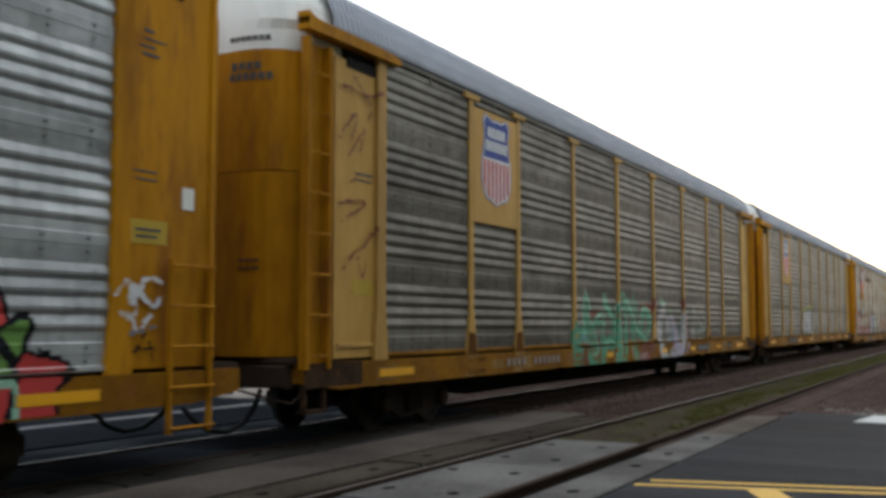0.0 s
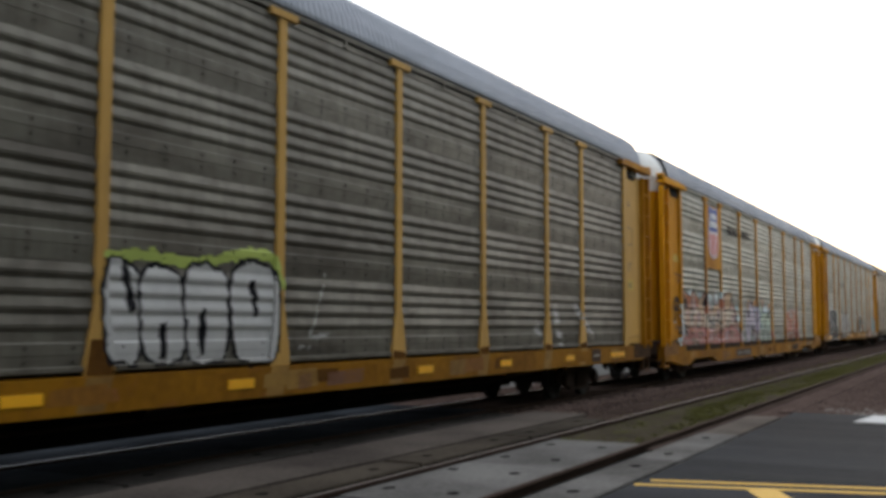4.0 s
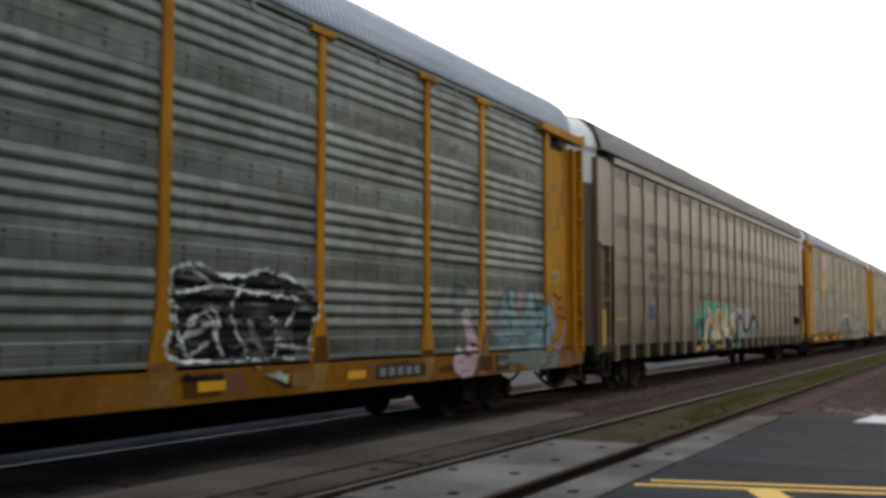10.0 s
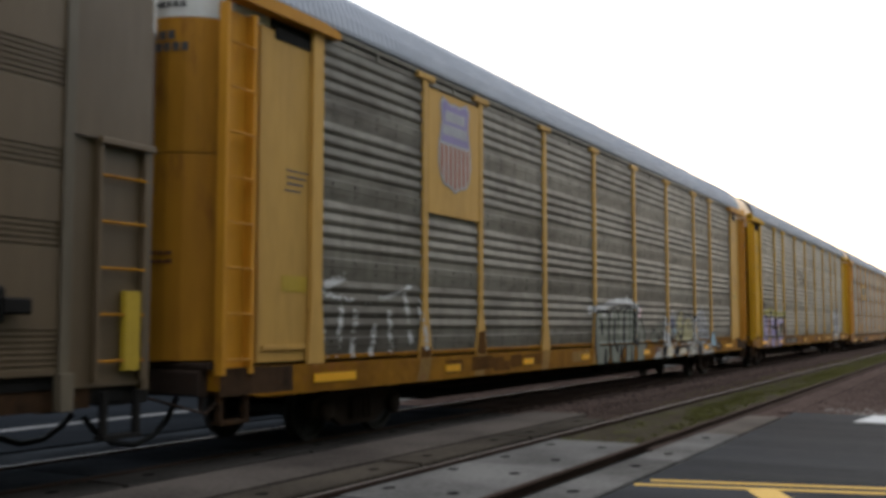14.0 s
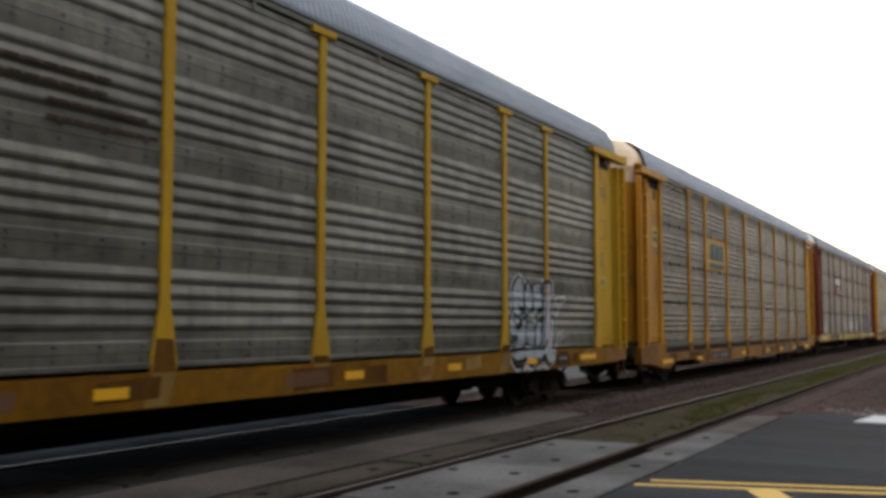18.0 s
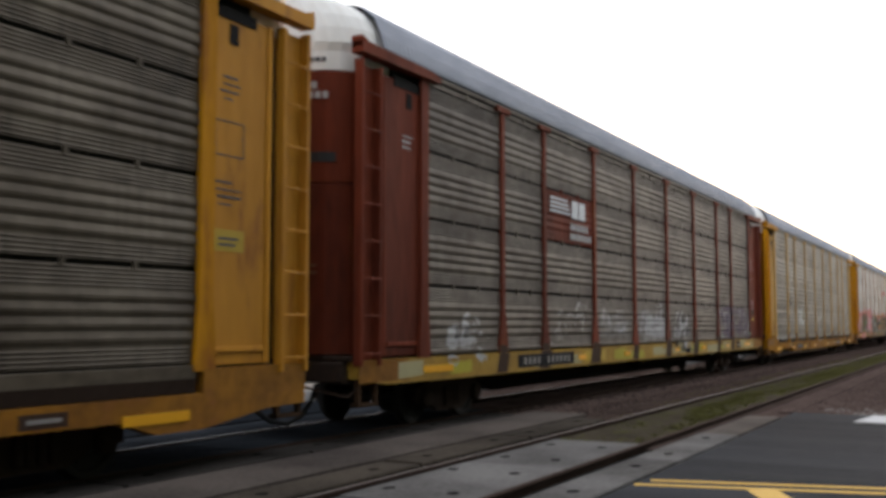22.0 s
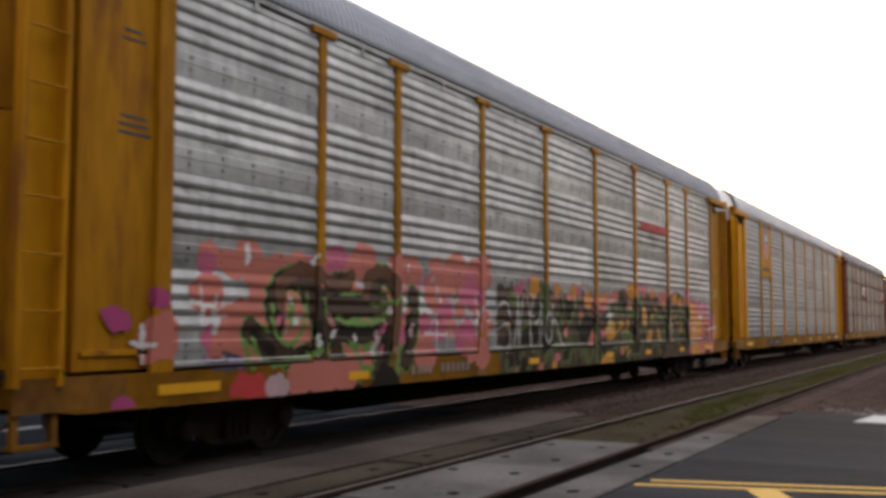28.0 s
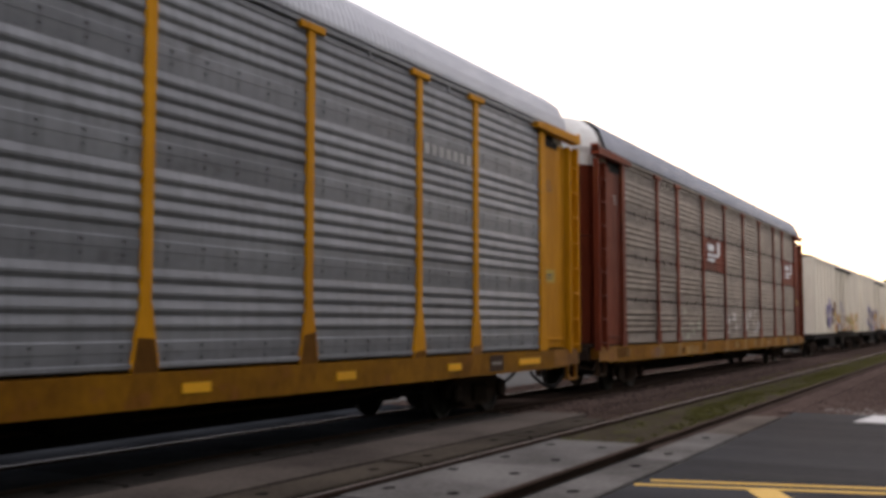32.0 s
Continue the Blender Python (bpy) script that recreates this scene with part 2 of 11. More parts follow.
M_STONE = mat("ballast_stone", (0.115, 0.082, 0.070), (0.060, 0.042, 0.036), 0.95, spec=0.0, grain=15, vary=0.35, bump=0.2)
M_CHIP = mat("pale_stone_chips", (0.30, 0.27, 0.24), (0.16, 0.14, 0.12), 0.9, spec=0.1, grain=15, vary=0.3, bump=0.2)
M_DIRT = mat("dirt_ground", (0.12, 0.10, 0.08), (0.075, 0.062, 0.05), 0.95, grain=9, spots=0.2, bump=0.5, amount=0.9)
M_RAIL = mat("rail_side", (0.050, 0.033, 0.026), (0.028, 0.020, 0.017), 0.9, spec=0.03, grain=12)
M_RAIL_TOP = mat("rail_polished", (0.17, 0.17, 0.178), (0.09, 0.087, 0.087), 0.42, 0.9, grain=20, bump=0)
M_ROAD_YELLOW = mat("yellow_road_paint", (0.62, 0.36, 0.03), (0.40, 0.25, 0.05), 0.7, grain=20, bump=0.1)
M_ROAD_WHITE = mat("white_road_paint", (0.40, 0.40, 0.40), (0.22, 0.22, 0.22), 0.8, spec=0.1, grain=20, bump=0.1, amount=0.8)
M_WORN_WHITE = mat("worn_white_road_paint", (0.09, 0.09, 0.095), (0.04, 0.04, 0.042), 0.8, grain=20, amount=0.9, bump=0.1)
M_TRACK_DIRT = mat("track_dirt", (0.060, 0.050, 0.036), (0.034, 0.028, 0.020), 0.95, spec=0.0, grain=14, spots=1.1, bump=0.5, amount=0.9, rust=(0.062, 0.064, 0.018), rust_amount=0.55)
M_GRASS = mat("grass", (0.125, 0.122, 0.036), (0.085, 0.078, 0.026), 0.9, spec=0.05, grain=8, vary=0.2, bump=0)
M_BARK = mat("bark", (0.10, 0.075, 0.055), (0.05, 0.038, 0.03), 0.9, grain=14)
M_LEAF = mat("leaves", (0.06, 0.095, 0.035), (0.035, 0.055, 0.02), 0.7, grain=3, vary=0.1, bump=0)
M_PALE_GRAVEL = mat("pale_gravel", (0.096, 0.0942, 0.09), (0.06, 0.0588, 0.0564), 0.95, spec=0.0, grain=12, spots=0.3, bump=0.3)
M_RAIL_DULL = mat("rail_dull_top", (0.34, 0.31, 0.29), (0.20, 0.17, 0.15), 0.42, 0.6, grain=14, bump=0)


# ------------------------------------------------------------------ mesh helpers
def mesh_of(name, verts, faces, *materials):
    me = bpy.data.meshes.new(name)
    me.from_pydata(verts, [], faces)
    for m in materials:
        me.materials.append(m)
    me.update()
    return me


def box_data(x0, x1, y0, y1, z0, z1, bevel=0.0):
    """Verts and faces of a box whose long edges are chamfered by bevel."""
    if bevel <= 0:
        v = [(x, y, z) for x in (x0, x1) for y in (y0, y1) for z in (z0, z1)]
        f = [(0, 1, 3, 2), (4, 6, 7, 5), (0, 4, 5, 1), (2, 3, 7, 6), (0, 2, 6, 4), (1, 5, 7, 3)]
        return v, f
    dims = (x1 - x0, y1 - y0, z1 - z0)
    axis = dims.index(max(dims))
    lo, hi = [(x0, x1), (y0, y1), (z0, z1)][axis]
    a, b = [r for k, r in enumerate([(x0, x1), (y0, y1), (z0, z1)]) if k != axis]
    e = min(bevel, (a[1] - a[0]) / 2.5, (b[1] - b[0]) / 2.5)
    ring = [(a[0] + e, b[0]), (a[1] - e, b[0]), (a[1], b[0] + e), (a[1], b[1] - e), (a[1] - e, b[1]), (a[0] + e, b[1]), (a[0], b[1] - e), (a[0], b[0] + e)]
    v = []
    for w in (lo, hi):
        for p, q in ring:
            c = [p, q]
            c.insert(axis, w)
            v.append(tuple(c))
    n = len(ring)
    f = [tuple(range(n))[::-1], tuple(range(n, 2 * n))] + [(i, (i + 1) % n, n + (i + 1) % n, n + i) for i in range(n)]
    return v, f


def prism_data(outline, axis, lo, hi):
    """An outline in the two other axes, drawn out along axis from lo to hi."""
    v = []
    for w in (lo, hi):
        for p, q in outline:
            c = [p, q]
            c.insert(axis, w)
            v.append(tuple(c))
    n = len(outline)
    return v, [tuple(range(n))[::-1], tuple(range(n, 2 * n))] + [(i, (i + 1) % n, n + (i + 1) % n, n + i) for i in range(n)]


def tube_data(points, r, sides=8):
    """A round bar along a line of points."""
    v, f = [], []
    pts = [Vector(p) for p in points]
    for i, p in enumerate(pts):
        d = (pts[min(i + 1, len(pts) - 1)] - pts[max(i - 1, 0)]).normalized()
        a = d.orthogonal().normalized()
        if abs(d.z) < 0.9:
            a = d.cross(Vector((0, 0, 1))).normalized()
        b = d.cross(a)
        for k in range(sides):
            w = 2 * math.pi * k / sides
            v.append(tuple(p + r * (math.cos(w) * a + math.sin(w) * b)))
    for i in range(len(pts) - 1):
        for k in range(sides):
            k2 = (k + 1) % sides
            f.append((i * sides + k, i * sides + k2, (i + 1) * sides + k2, (i + 1) * sides + k))
    f.append(tuple(range(sides))[::-1])
    f.append(tuple(range(len(v) - sides, len(v))))
    return v, f


def disc_data(cx, r, half, sides=28, y=0.0, z=0.0, bore=0.0):
    """A wheel-like disc across x."""
    v, f = [], []
    for x in (cx - half, cx + half):
        for k in range(sides):
            w = 2 * math.pi * k / sides
            v.append((x, y + r * math.cos(w), z + r * math.sin(w)))
    f = [tuple(range(sides))[::-1], tuple(range(sides, 2 * sides))] + [(k, (k + 1) % sides, sides + (k + 1) % sides, sides + k) for k in range(sides)]
    return v, f


def lathe_data(profile, sides=28):
    """A profile of (x, radius) turned about the x axis."""
    v, f = [], []
    for x, r in profile:
        for k in range(sides):
            w = 2 * math.pi * k / sides
            v.append((x, r * math.cos(w), r * math.sin(w)))
    for i in range(len(profile) - 1):
        for k in range(sides):
            k2 = (k + 1) % sides
            f.append((i * sides + k, i * sides + k2, (i + 1) * sides + k2, (i + 1) * sides + k))
    f.append(tuple(range(sides))[::-1])
    f.append(tuple(range(len(v) - sides, len(v))))
    return v, f


def merged(*chunks):
    v, f = [], []
    for cv, cf in chunks:
        base = len(v)
        v += cv
        f += [tuple(i + base for i in face) for face in cf]
    return v, f


SHAPES = {}


def shape(key, make):
    """One mesh for all pieces of a kind, with a slot whose material each object brings."""
    if key not in SHAPES:
        v, f = make()
        SHAPES[key] = mesh_of(key, v, f, M_BLACK)
        bm = bmesh.new()
        bm.from_mesh(SHAPES[key])
        bmesh.ops.recalc_face_normals(bm, faces=bm.faces)
        bm.to_mesh(SHAPES[key])
        bm.free()
    return SHAPES[key]


def piece(name, mesh, material, parent, m=None, label=""):
    ob = new(name, mesh)
    ob.parent = parent
    if m is not None:
        ob.matrix_basis = m
    if material is not None:
        ob.material_slots[0].link = 'OBJECT'
        ob.material_slots[0].material = material
    if label:
        ob["label"] = label
    return ob


def solid(name, chunk, material, parent=None, label="", smooth=False):
    v, f = chunk
    me = mesh_of(name, v, f, material)
    bm = bmesh.new()
    bm.from_mesh(me)
    bmesh.ops.recalc_face_normals(bm, faces=bm.faces)
    bm.to_mesh(me)
    bm.free()
    if smooth:
        for p in me.polygons:
            p.use_smooth = True
    ob = new(name, me)
    ob.parent = parent
    if label:
        ob["label"] = label
    return ob


def empty(name, x=0.0, y=0.0, z=0.0):
    ob = new(name)
    ob.empty_display_size = 0.3
    ob.location = (x, y, z)
    return ob


# ------------------------------------------------------------------ ground
def slab(name, x0, x1, y0, y1, z0, z1, material, parent=None, label="", bevel=0.0):
    return solid(name, box_data(x0, x1, y0, y1, z0, z1, bevel), material, parent, label)


def build_ground():
    g = solid("ground", ([(-2500, -2500, -0.30), (2500, -2500, -0.30), (2500, 2500, -0.30), (-2500, 2500, -0.30)], [(0, 1, 2, 3)]), M_DIRT)
    tagged(g, "flat dry earth round the railway crossing", "ground", kind="structure")
    # ballast beds, one swell under each track beyond and before the crossing
    for name, cx in (("ballast_bed_main", TRACK_X), ("ballast_bed_siding", NEAR_X)):
        for y0, y1 in ((13.45 if cx == NEAR_X else 17.6, 700.0), (-200.0, -6.0)):
            b = solid(name, prism_data([(cx - 2.6, -0.31), (cx - 1.75, -0.075), (cx + 1.75, -0.075), (cx + 2.6, -0.31)], 1, y0, y1), M_BALLAST_BED)
            tagged(b, "bed of reddish-grey crushed ballast stone under the track", "ballast", kind="structure")
    b = slab("ballast_between", -7.5, -6.6, 13.45, 700, -0.31, -0.12, M_BALLAST_BED)
    tagged(b, "reddish-grey ballast spread between the two tracks", "ballast", kind="structure")
    b = solid("ballast_shoulder", prism_data([(-3.4, -0.31), (-3.4, -0.09), (1.0, -0.05), (9.0, -0.12), (9.0, -0.31)], 1, 19.9, 700.0), M_BALLAST_BED)
    tagged(b, "wide shoulder of reddish ballast and gravel beside the siding", "ballast", kind="structure")
    # road on both sides
    road = slab("road_near", -3.30, 60.0, -14.0, 19.7, -0.29, -0.015, M_ASPHALT)
    tagged(road, "dark grey asphalt road leading up to the crossing", "road", kind="structure")
    far = slab("road_far", -120.0, -11.1, -14.0, 17.6, -0.29, -0.012, M_FAR_ROAD)
    tagged(far, "dark blue-grey asphalt road behind the train", "road", kind="structure")
    bed = slab("crossing_bed", -11.0, -3.31, -14.0, 17.6, -0.295, -0.11, M_JOINT)
    tagged(bed, "black packed grime in the joints and beside the rails", "road", kind="structure")
    mid = slab("crossing_asphalt", -7.65, -6.59, -14.0, 17.6, -0.29, -0.014, M_OLD_ASPHALT)
    tagged(mid, "worn brownish asphalt strip between the tracks", "road", kind="structure")
    fill = slab("track_dirt", -5.62, -4.30, 13.60, 120.0, -0.29, -0.052, M_TRACK_DIRT)
    tagged(fill, "dark brown dirt packed between the siding rails", "dirt", kind="structure")
    apron = slab("crossing_apron", -3.93, -3.36, 15.33, 18.7, -0.29, -0.02, M_OLD_ASPHALT)
    tagged(apron, "worn grey asphalt apron beside the rail", "road", kind="structure")


def build_rails():
    prof = [(-0.07, -0.17), (0.07, -0.17), (0.07, -0.155), (0.012, -0.14), (0.012, -0.045), (0.036, -0.035), (0.036, -0.004), (0.03, 0.0),
            (-0.03, 0.0), (-0.036, -0.004), (-0.036, -0.035), (-0.012, -0.045), (-0.012, -0.14), (-0.07, -0.155)]
    for name, cx in (("track_main", TRACK_X), ("track_siding", NEAR_X)):
        root = tagged(empty(name, cx, 0, 0), "railway track of two worn steel rails", "railway track", kind="structure")
        for s in (-0.73, 0.73):
            solid("rail", prism_data([(x + s, z) for x, z in prof], 1, -250, 700), M_RAIL, root, "brown rusty rail")
            # near heads stay brown; on the main track this colour carries the train's shadow
            if s < 0:
                solid("rail_head", box_data(s - 0.014, s + 0.014, -250, 700, 0.0005, 0.003), M_RAIL_TOP if cx == TRACK_X else M_RAIL_DULL, root, "polished running surface of the rail")
            else:
                solid("rail_head", box_data(s - 0.022, s + 0.022, -250, 700, 0.0005, 0.003), M_RAIL, root, "brown running surface of the rail")


def build_crossing():
    root = tagged(empty("level_crossing", NEAR_X, 8, 0), "level crossing of worn grey concrete panels between the rails", "level crossing", kind="structure")
    rnd = random.Random(4)
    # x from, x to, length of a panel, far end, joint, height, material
    rows = [(-9.78, -8.62, 2.44, 17.6, 0.03, -0.012, M_SHADED_PANEL), (-10.9, -10.02, 2.44, 17.6, 0.03, -0.012, M_SHADED_PANEL), (-8.36, -7.75, 3.17, 17.04, 0.09, -0.012, M_DARK_PANEL),
            (-6.47, -5.93, 3.2, 16.75, 0.09, -0.008, M_TAN_PANEL), (-5.53, -4.27, 2.72, 13.47, 0.04, -0.012, M_CONCRETE), (-3.93, -3.36, 3.3, 15.3, 0.05, -0.010, M_CONCRETE)]
    for x0, x1, w, end, gap, high, material in rows:
        y = end
        while y > -9:
            key = "crossing_panel_%.2f" % (x1 - x0)
            me = shape(key, lambda: box_data(0, x1 - x0, gap / 2, w - gap / 2, -0.24, 0.0, 0.015))
            ob = piece("concrete_panel", me, material, root, pose(x0 - NEAR_X, y - w - 8, high + rnd.uniform(-0.006, 0.006), rnd.uniform(-0.1, 0.1), rnd.uniform(-0.2, 0.2), 0))
            for hx in () if material is M_SHADED_PANEL else ((0.18, x1 - x0 - 0.36) if x1 - x0 > 1 else (0.27,)):
                for hy in (0.62, w - 0.65):
                    hole = shape("lag_hole", lambda: prism_data([(0.06 * math.cos(k * math.pi / 5), 0.075 * math.sin(k * math.pi / 5)) for k in range(10)], 2, 0.0, 0.003))
                    piece("lag_recess", hole, M_JOINT, ob, pose(hx + rnd.uniform(-0.03, 0.03), hy, 0.0))
            y -= w


def build_markings():
    def strip(name, a, b, width, material, label):
        a, b = Vector((*a, 0)), Vector((*b, 0))
        d = (b - a).normalized()
        n = Vector((-d.y, d.x, 0)) * width / 2
        pts = [a - n, b - n, b + n, a + n]
        ob = solid(name, prism_data([(p.x, p.y) for p in pts], 2, -0.0148, -0.011), material)
        return tagged(ob, label, "road marking", kind="structure")
    strip("yellow_line_1", (-3.27, 10.08), (14.0, 14.6), 0.10, M_ROAD_YELLOW, "painted yellow centre line on the asphalt")
    strip("yellow_line_2", (-3.20, 10.42), (14.0, 14.95), 0.10, M_ROAD_YELLOW, "painted yellow centre line on the asphalt")
    strip("yellow_hatch", (-2.06, 10.34), (-1.2, 8.6), 0.30, M_ROAD_YELLOW, "painted yellow hatch bar on the asphalt")
    strip("stop_line", (-1.83, 18.25), (-1.28, 22.4), 0.58, M_ROAD_WHITE, "painted white stop line on the asphalt")


build_ground()
build_rails()
build_crossing()
build_markings()


# ------------------------------------------------------------------ car carriers
HALF = 11.75                                     # half the panelled length
POSTS = [0.0, 2.75, 4.68, 7.51, 10.34, 13.16, 15.99, 18.82, 20.75, 23.5]
SIDE_X = 1.50                                    # plane of the side sheets
SHEET_H, SHEET_Z0 = 1.055, 1.17


def ribbed(kind):
    """Breakpoints (z, x) of one corrugated side sheet."""
    if kind == "wide":
        # lapped foot with a bolted flange, then four saw-tooth ribs
        pts = [(0.0, 0.003), (0.150, 0.012), (0.156, 0.016), (0.262, 0.017), (0.278, 0.002)]
        for i in range(4):
            z = 0.372 + 0.168 * i
            pts += [(z, 0.0), (z + 0.042, 0.020), (z + 0.072, 0.023), (z + 0.155, 0.0)]
        pts += [(SHEET_H, 0.0)]
    else:
        # fine beads below and above four broad shallow ribs
        pts = [(0.02, 0.0)]
        for i in range(4):
            z = 0.035 + 0.046 * i
            pts += [(z, 0.0), (z + 0.012, 0.010), (z + 0.030, 0.0)]
        for i in range(4):
            z = 0.235 + 0.142 * i
            pts += [(z, 0.0), (z + 0.040, 0.016), (z + 0.070, 0.018), (z + 0.130, 0.002)]
        for i in range(5):
            z = 0.812 + 0.043 * i
            pts += [(z, 0.0), (z + 0.012, 0.010), (z + 0.030, 0.0)]
        pts += [(SHEET_H - 0.03, 0.0)]
    return pts


RIBS = {k: ribbed(k) for k in ("wide", "slit")}


def sheet_mesh(kind, width):
    """A ribbed sheet with its bolt heads or clips; u counts the bolts along it, v is the height in metres."""
    key = "side_sheet_%s_%.2f" % (kind, width)
    if key in SHAPES:
        return SHAPES[key]
    pts = RIBS[kind]
    n = max(2, round(width / 0.56))
    v, f = [], []
    for z, x in pts:
        v += [(x, 0, z), (x, width, z)]
    for i in range(len(pts) - 1):
        f.append((2 * i, 2 * i + 1, 2 * i + 3, 2 * i + 2))
    nf = len(f)

    def add(chunk):
        b = len(v)
        v.extend(chunk[0])
        f.extend(tuple(k + b for k in face) for face in chunk[1])
    if kind == "wide":
        for row, x, r in ((0.085, 0.008, 0.010), (0.222, 0.0166, 0.014)):
            for k in range(n):
                y = (k + 0.5) * width / n
                add(prism_data([(y + r * math.cos(a), row + r * math.sin(a)) for a in [j * math.pi / 3 for j in range(6)]], 0, x, x + 0.012))
    else:
        for y in (width * 0.33, width * 0.67):
            add(box_data(-0.01, 0.016, y - 0.03, y + 0.03, SHEET_H - 0.05, SHEET_H + 0.04))
        nf = len(f)
    me = mesh_of(key, v, f, M_BLACK, M_BOLT)
    for p in me.polygons:
        p.material_index = 0 if p.index < nf else 1
    uv = me.uv_layers.new(name="sheet")
    for loop in me.loops:
        co = me.vertices[loop.vertex_index].co
        uv.data[loop.index].uv = (co.y / width * n, co.z)
    SHAPES[key] = me
    return me


ROOF = [(1.50, 5.585), (1.555, 5.585), (1.56, 5.64), (1.51, 5.84), (1.38, 6.12), (1.12, 6.32), (0.75, 6.42), (0.0, 6.46)]


def roof_data(y0, y1, pitch=0.16, lift=0.012, profile=ROOF):
    """Roof skin with small cross ribs."""
    prof = profile + [(-x, z) for x, z in profile[-2::-1]]
    v, f = [], []
    n = int((y1 - y0) / pitch)
    ys = []
    for i in range(n):
        a = y0 + (y1 - y0) * i / n
        ys += [(a, 0.0), (a + pitch * 0.55, 0.0), (a + pitch * 0.65, lift), (a + pitch * 0.9, lift)]
    ys.append((y1, 0.0))
    for y, up in ys:
        for x, z in prof:
            v.append((x + up * (1 if x > 0 else -1) * 0.7, y, z + up * 0.7))
    w = len(prof)
    for i in range(len(ys) - 1):
        for j in range(w - 1):
            f.append((i * w + j, i * w + j + 1, (i + 1) * w + j + 1, (i + 1) * w + j))
    return v, f


def half_width(z):
    if z <= 5.60:
        return 1.40
    for (xa, za), (xb, zb) in zip(ROOF, ROOF[1:]):
        if za <= z <= zb:
            return (xa + (xb - xa) * (z - za) / (zb - za)) - 0.10
    return 0.2


def door_data(levels, depth=1.20, back=0.95):
    """Radial end door: rounded in plan, following the roof line near its top. Outer end towards -y."""
    v, f = [], []
    n = None
    for z in levels:
        w = half_width(z)
        r = min(0.75, w * 0.6)
        ring = [(w, -back)]
        for k in range(7):
            a = math.pi / 2 * k / 6
            ring.append((w - r + r * math.cos(a), -back - depth + r - r * math.sin(a)))
        ring += [(-x, y) for x, y in ring[::-1]]
        n = len(ring)
        v += [(x, y, z) for x, y in ring]
    for i in range(len(levels) - 1):
        for k in range(n):
            k2 = (k + 1) % n
            f.append((i * n + k, i * n + k2, (i + 1) * n + k2, (i + 1) * n + k))
    f.append(tuple(range(n))[::-1])
    f.append(tuple(range(len(v) - n, len(v))))
    return v, f


def post_data(w=0.16, d=0.056, flare=0.38):
    """Side post with a flared foot and a T-shaped head; origin at rail height, x outwards."""
    z0, z1 = 1.10, 5.43
    foot = prism_data([(-flare / 2, z0), (flare / 2, z0), (flare / 2, z0 + 0.12), (w / 2, z0 + 0.72), (-w / 2, z0 + 0.72), (-flare / 2, z0 + 0.12)], 0, 0.02, d)
    return merged(foot, box_data(0.0, d, -w / 2, w / 2, z0 + 0.7, z1, 0.012), box_data(0.0, d + 0.02, -0.27, 0.27, z1, z1 + 0.10, 0.01))


def sill_data(raised):
    y0, y1 = -1.95 - HALF, 25.45 - HALF
    top, low, up = 1.115, 0.75, 0.93
    if raised:
        e, a, b, c = HALF + 0.1, HALF - 0.6, HALF - 1.1, HALF - 3.3
        half = [(-c + 0.6, 0.47), (-c, 0.63), (-b, 0.63), (-a, 0.47), (-e, 0.47), (-HALF - 1.2, 0.62), (y0, 0.64), (y0, 1.13), (-e, 1.13), (-e, 0.86)]
        o = half + [(-y, z) for y, z in half[::-1]]
    else:
        o = [(y0, top), (y0, 0.86), (-HALF - 1.2, 0.76), (-HALF + 1.0, low), (HALF - 1.0, low), (HALF + 1.2, 0.76), (y1, 0.86), (y1, top)]
    return prism_data(o, 0, 1.36, 1.56)


def truck_frame_data():
    o = [(-1.16, 0.36), (-1.16, 0.56), (-0.95, 0.62), (-0.55, 0.72), (0.55, 0.72), (0.95, 0.62), (1.16, 0.56), (1.16, 0.36), (0.72, 0.34), (0.42, 0.18), (-0.42, 0.18), (-0.72, 0.34)]
    chunks = [prism_data(o, 0, 0.90, 1.02)]
    for y in (-0.2, -0.07, 0.07, 0.2):
        chunks.append(prism_data([(1.05 + 0.055 * math.cos(a), y + 0.055 * math.sin(a)) for a in [k * math.pi / 4 for k in range(8)]], 2, 0.26, 0.56))
    for y in (-0.89, 0.89):
        chunks.append(merged(lathe_data([(1.02, 0.15), (1.10, 0.14), (1.12, 0.09)], 12)))
        cv, cf = chunks[-1]
        chunks[-1] = ([(x, yy + y, z + WHEEL_R) for x, yy, z in cv], cf)
    return merged(*chunks)


def wheelset_data():
    r = WHEEL_R
    prof = [(0.66, 0.10), (0.66, r - 0.09), (0.665, r + 0.02), (0.69, r + 0.025), (0.705, r + 0.004), (0.80, r - 0.004), (0.80, r - 0.07), (0.765, r - 0.09), (0.75, 0.17), (0.80, 0.14), (0.80, 0.09), (1.0, 0.08)]
    a = lathe_data(prof)
    b = ([(-x, y, z) for x, y, z in a[0]], a[1])
    spots = []
    for k in range(4):
        w = k * math.pi / 2 + 0.4
        spots.append(box_data(0.757, 0.775, 0.25 * math.cos(w) - 0.04, 0.25 * math.cos(w) + 0.04, 0.25 * math.sin(w) - 0.04, 0.25 * math.sin(w) + 0.04))
    return merged(a, b, lathe_data([(-0.67, 0.085), (0.67, 0.085)], 12), *spots)


WHEELSETS = []          # (wheelset, y of the axle in car space, car)


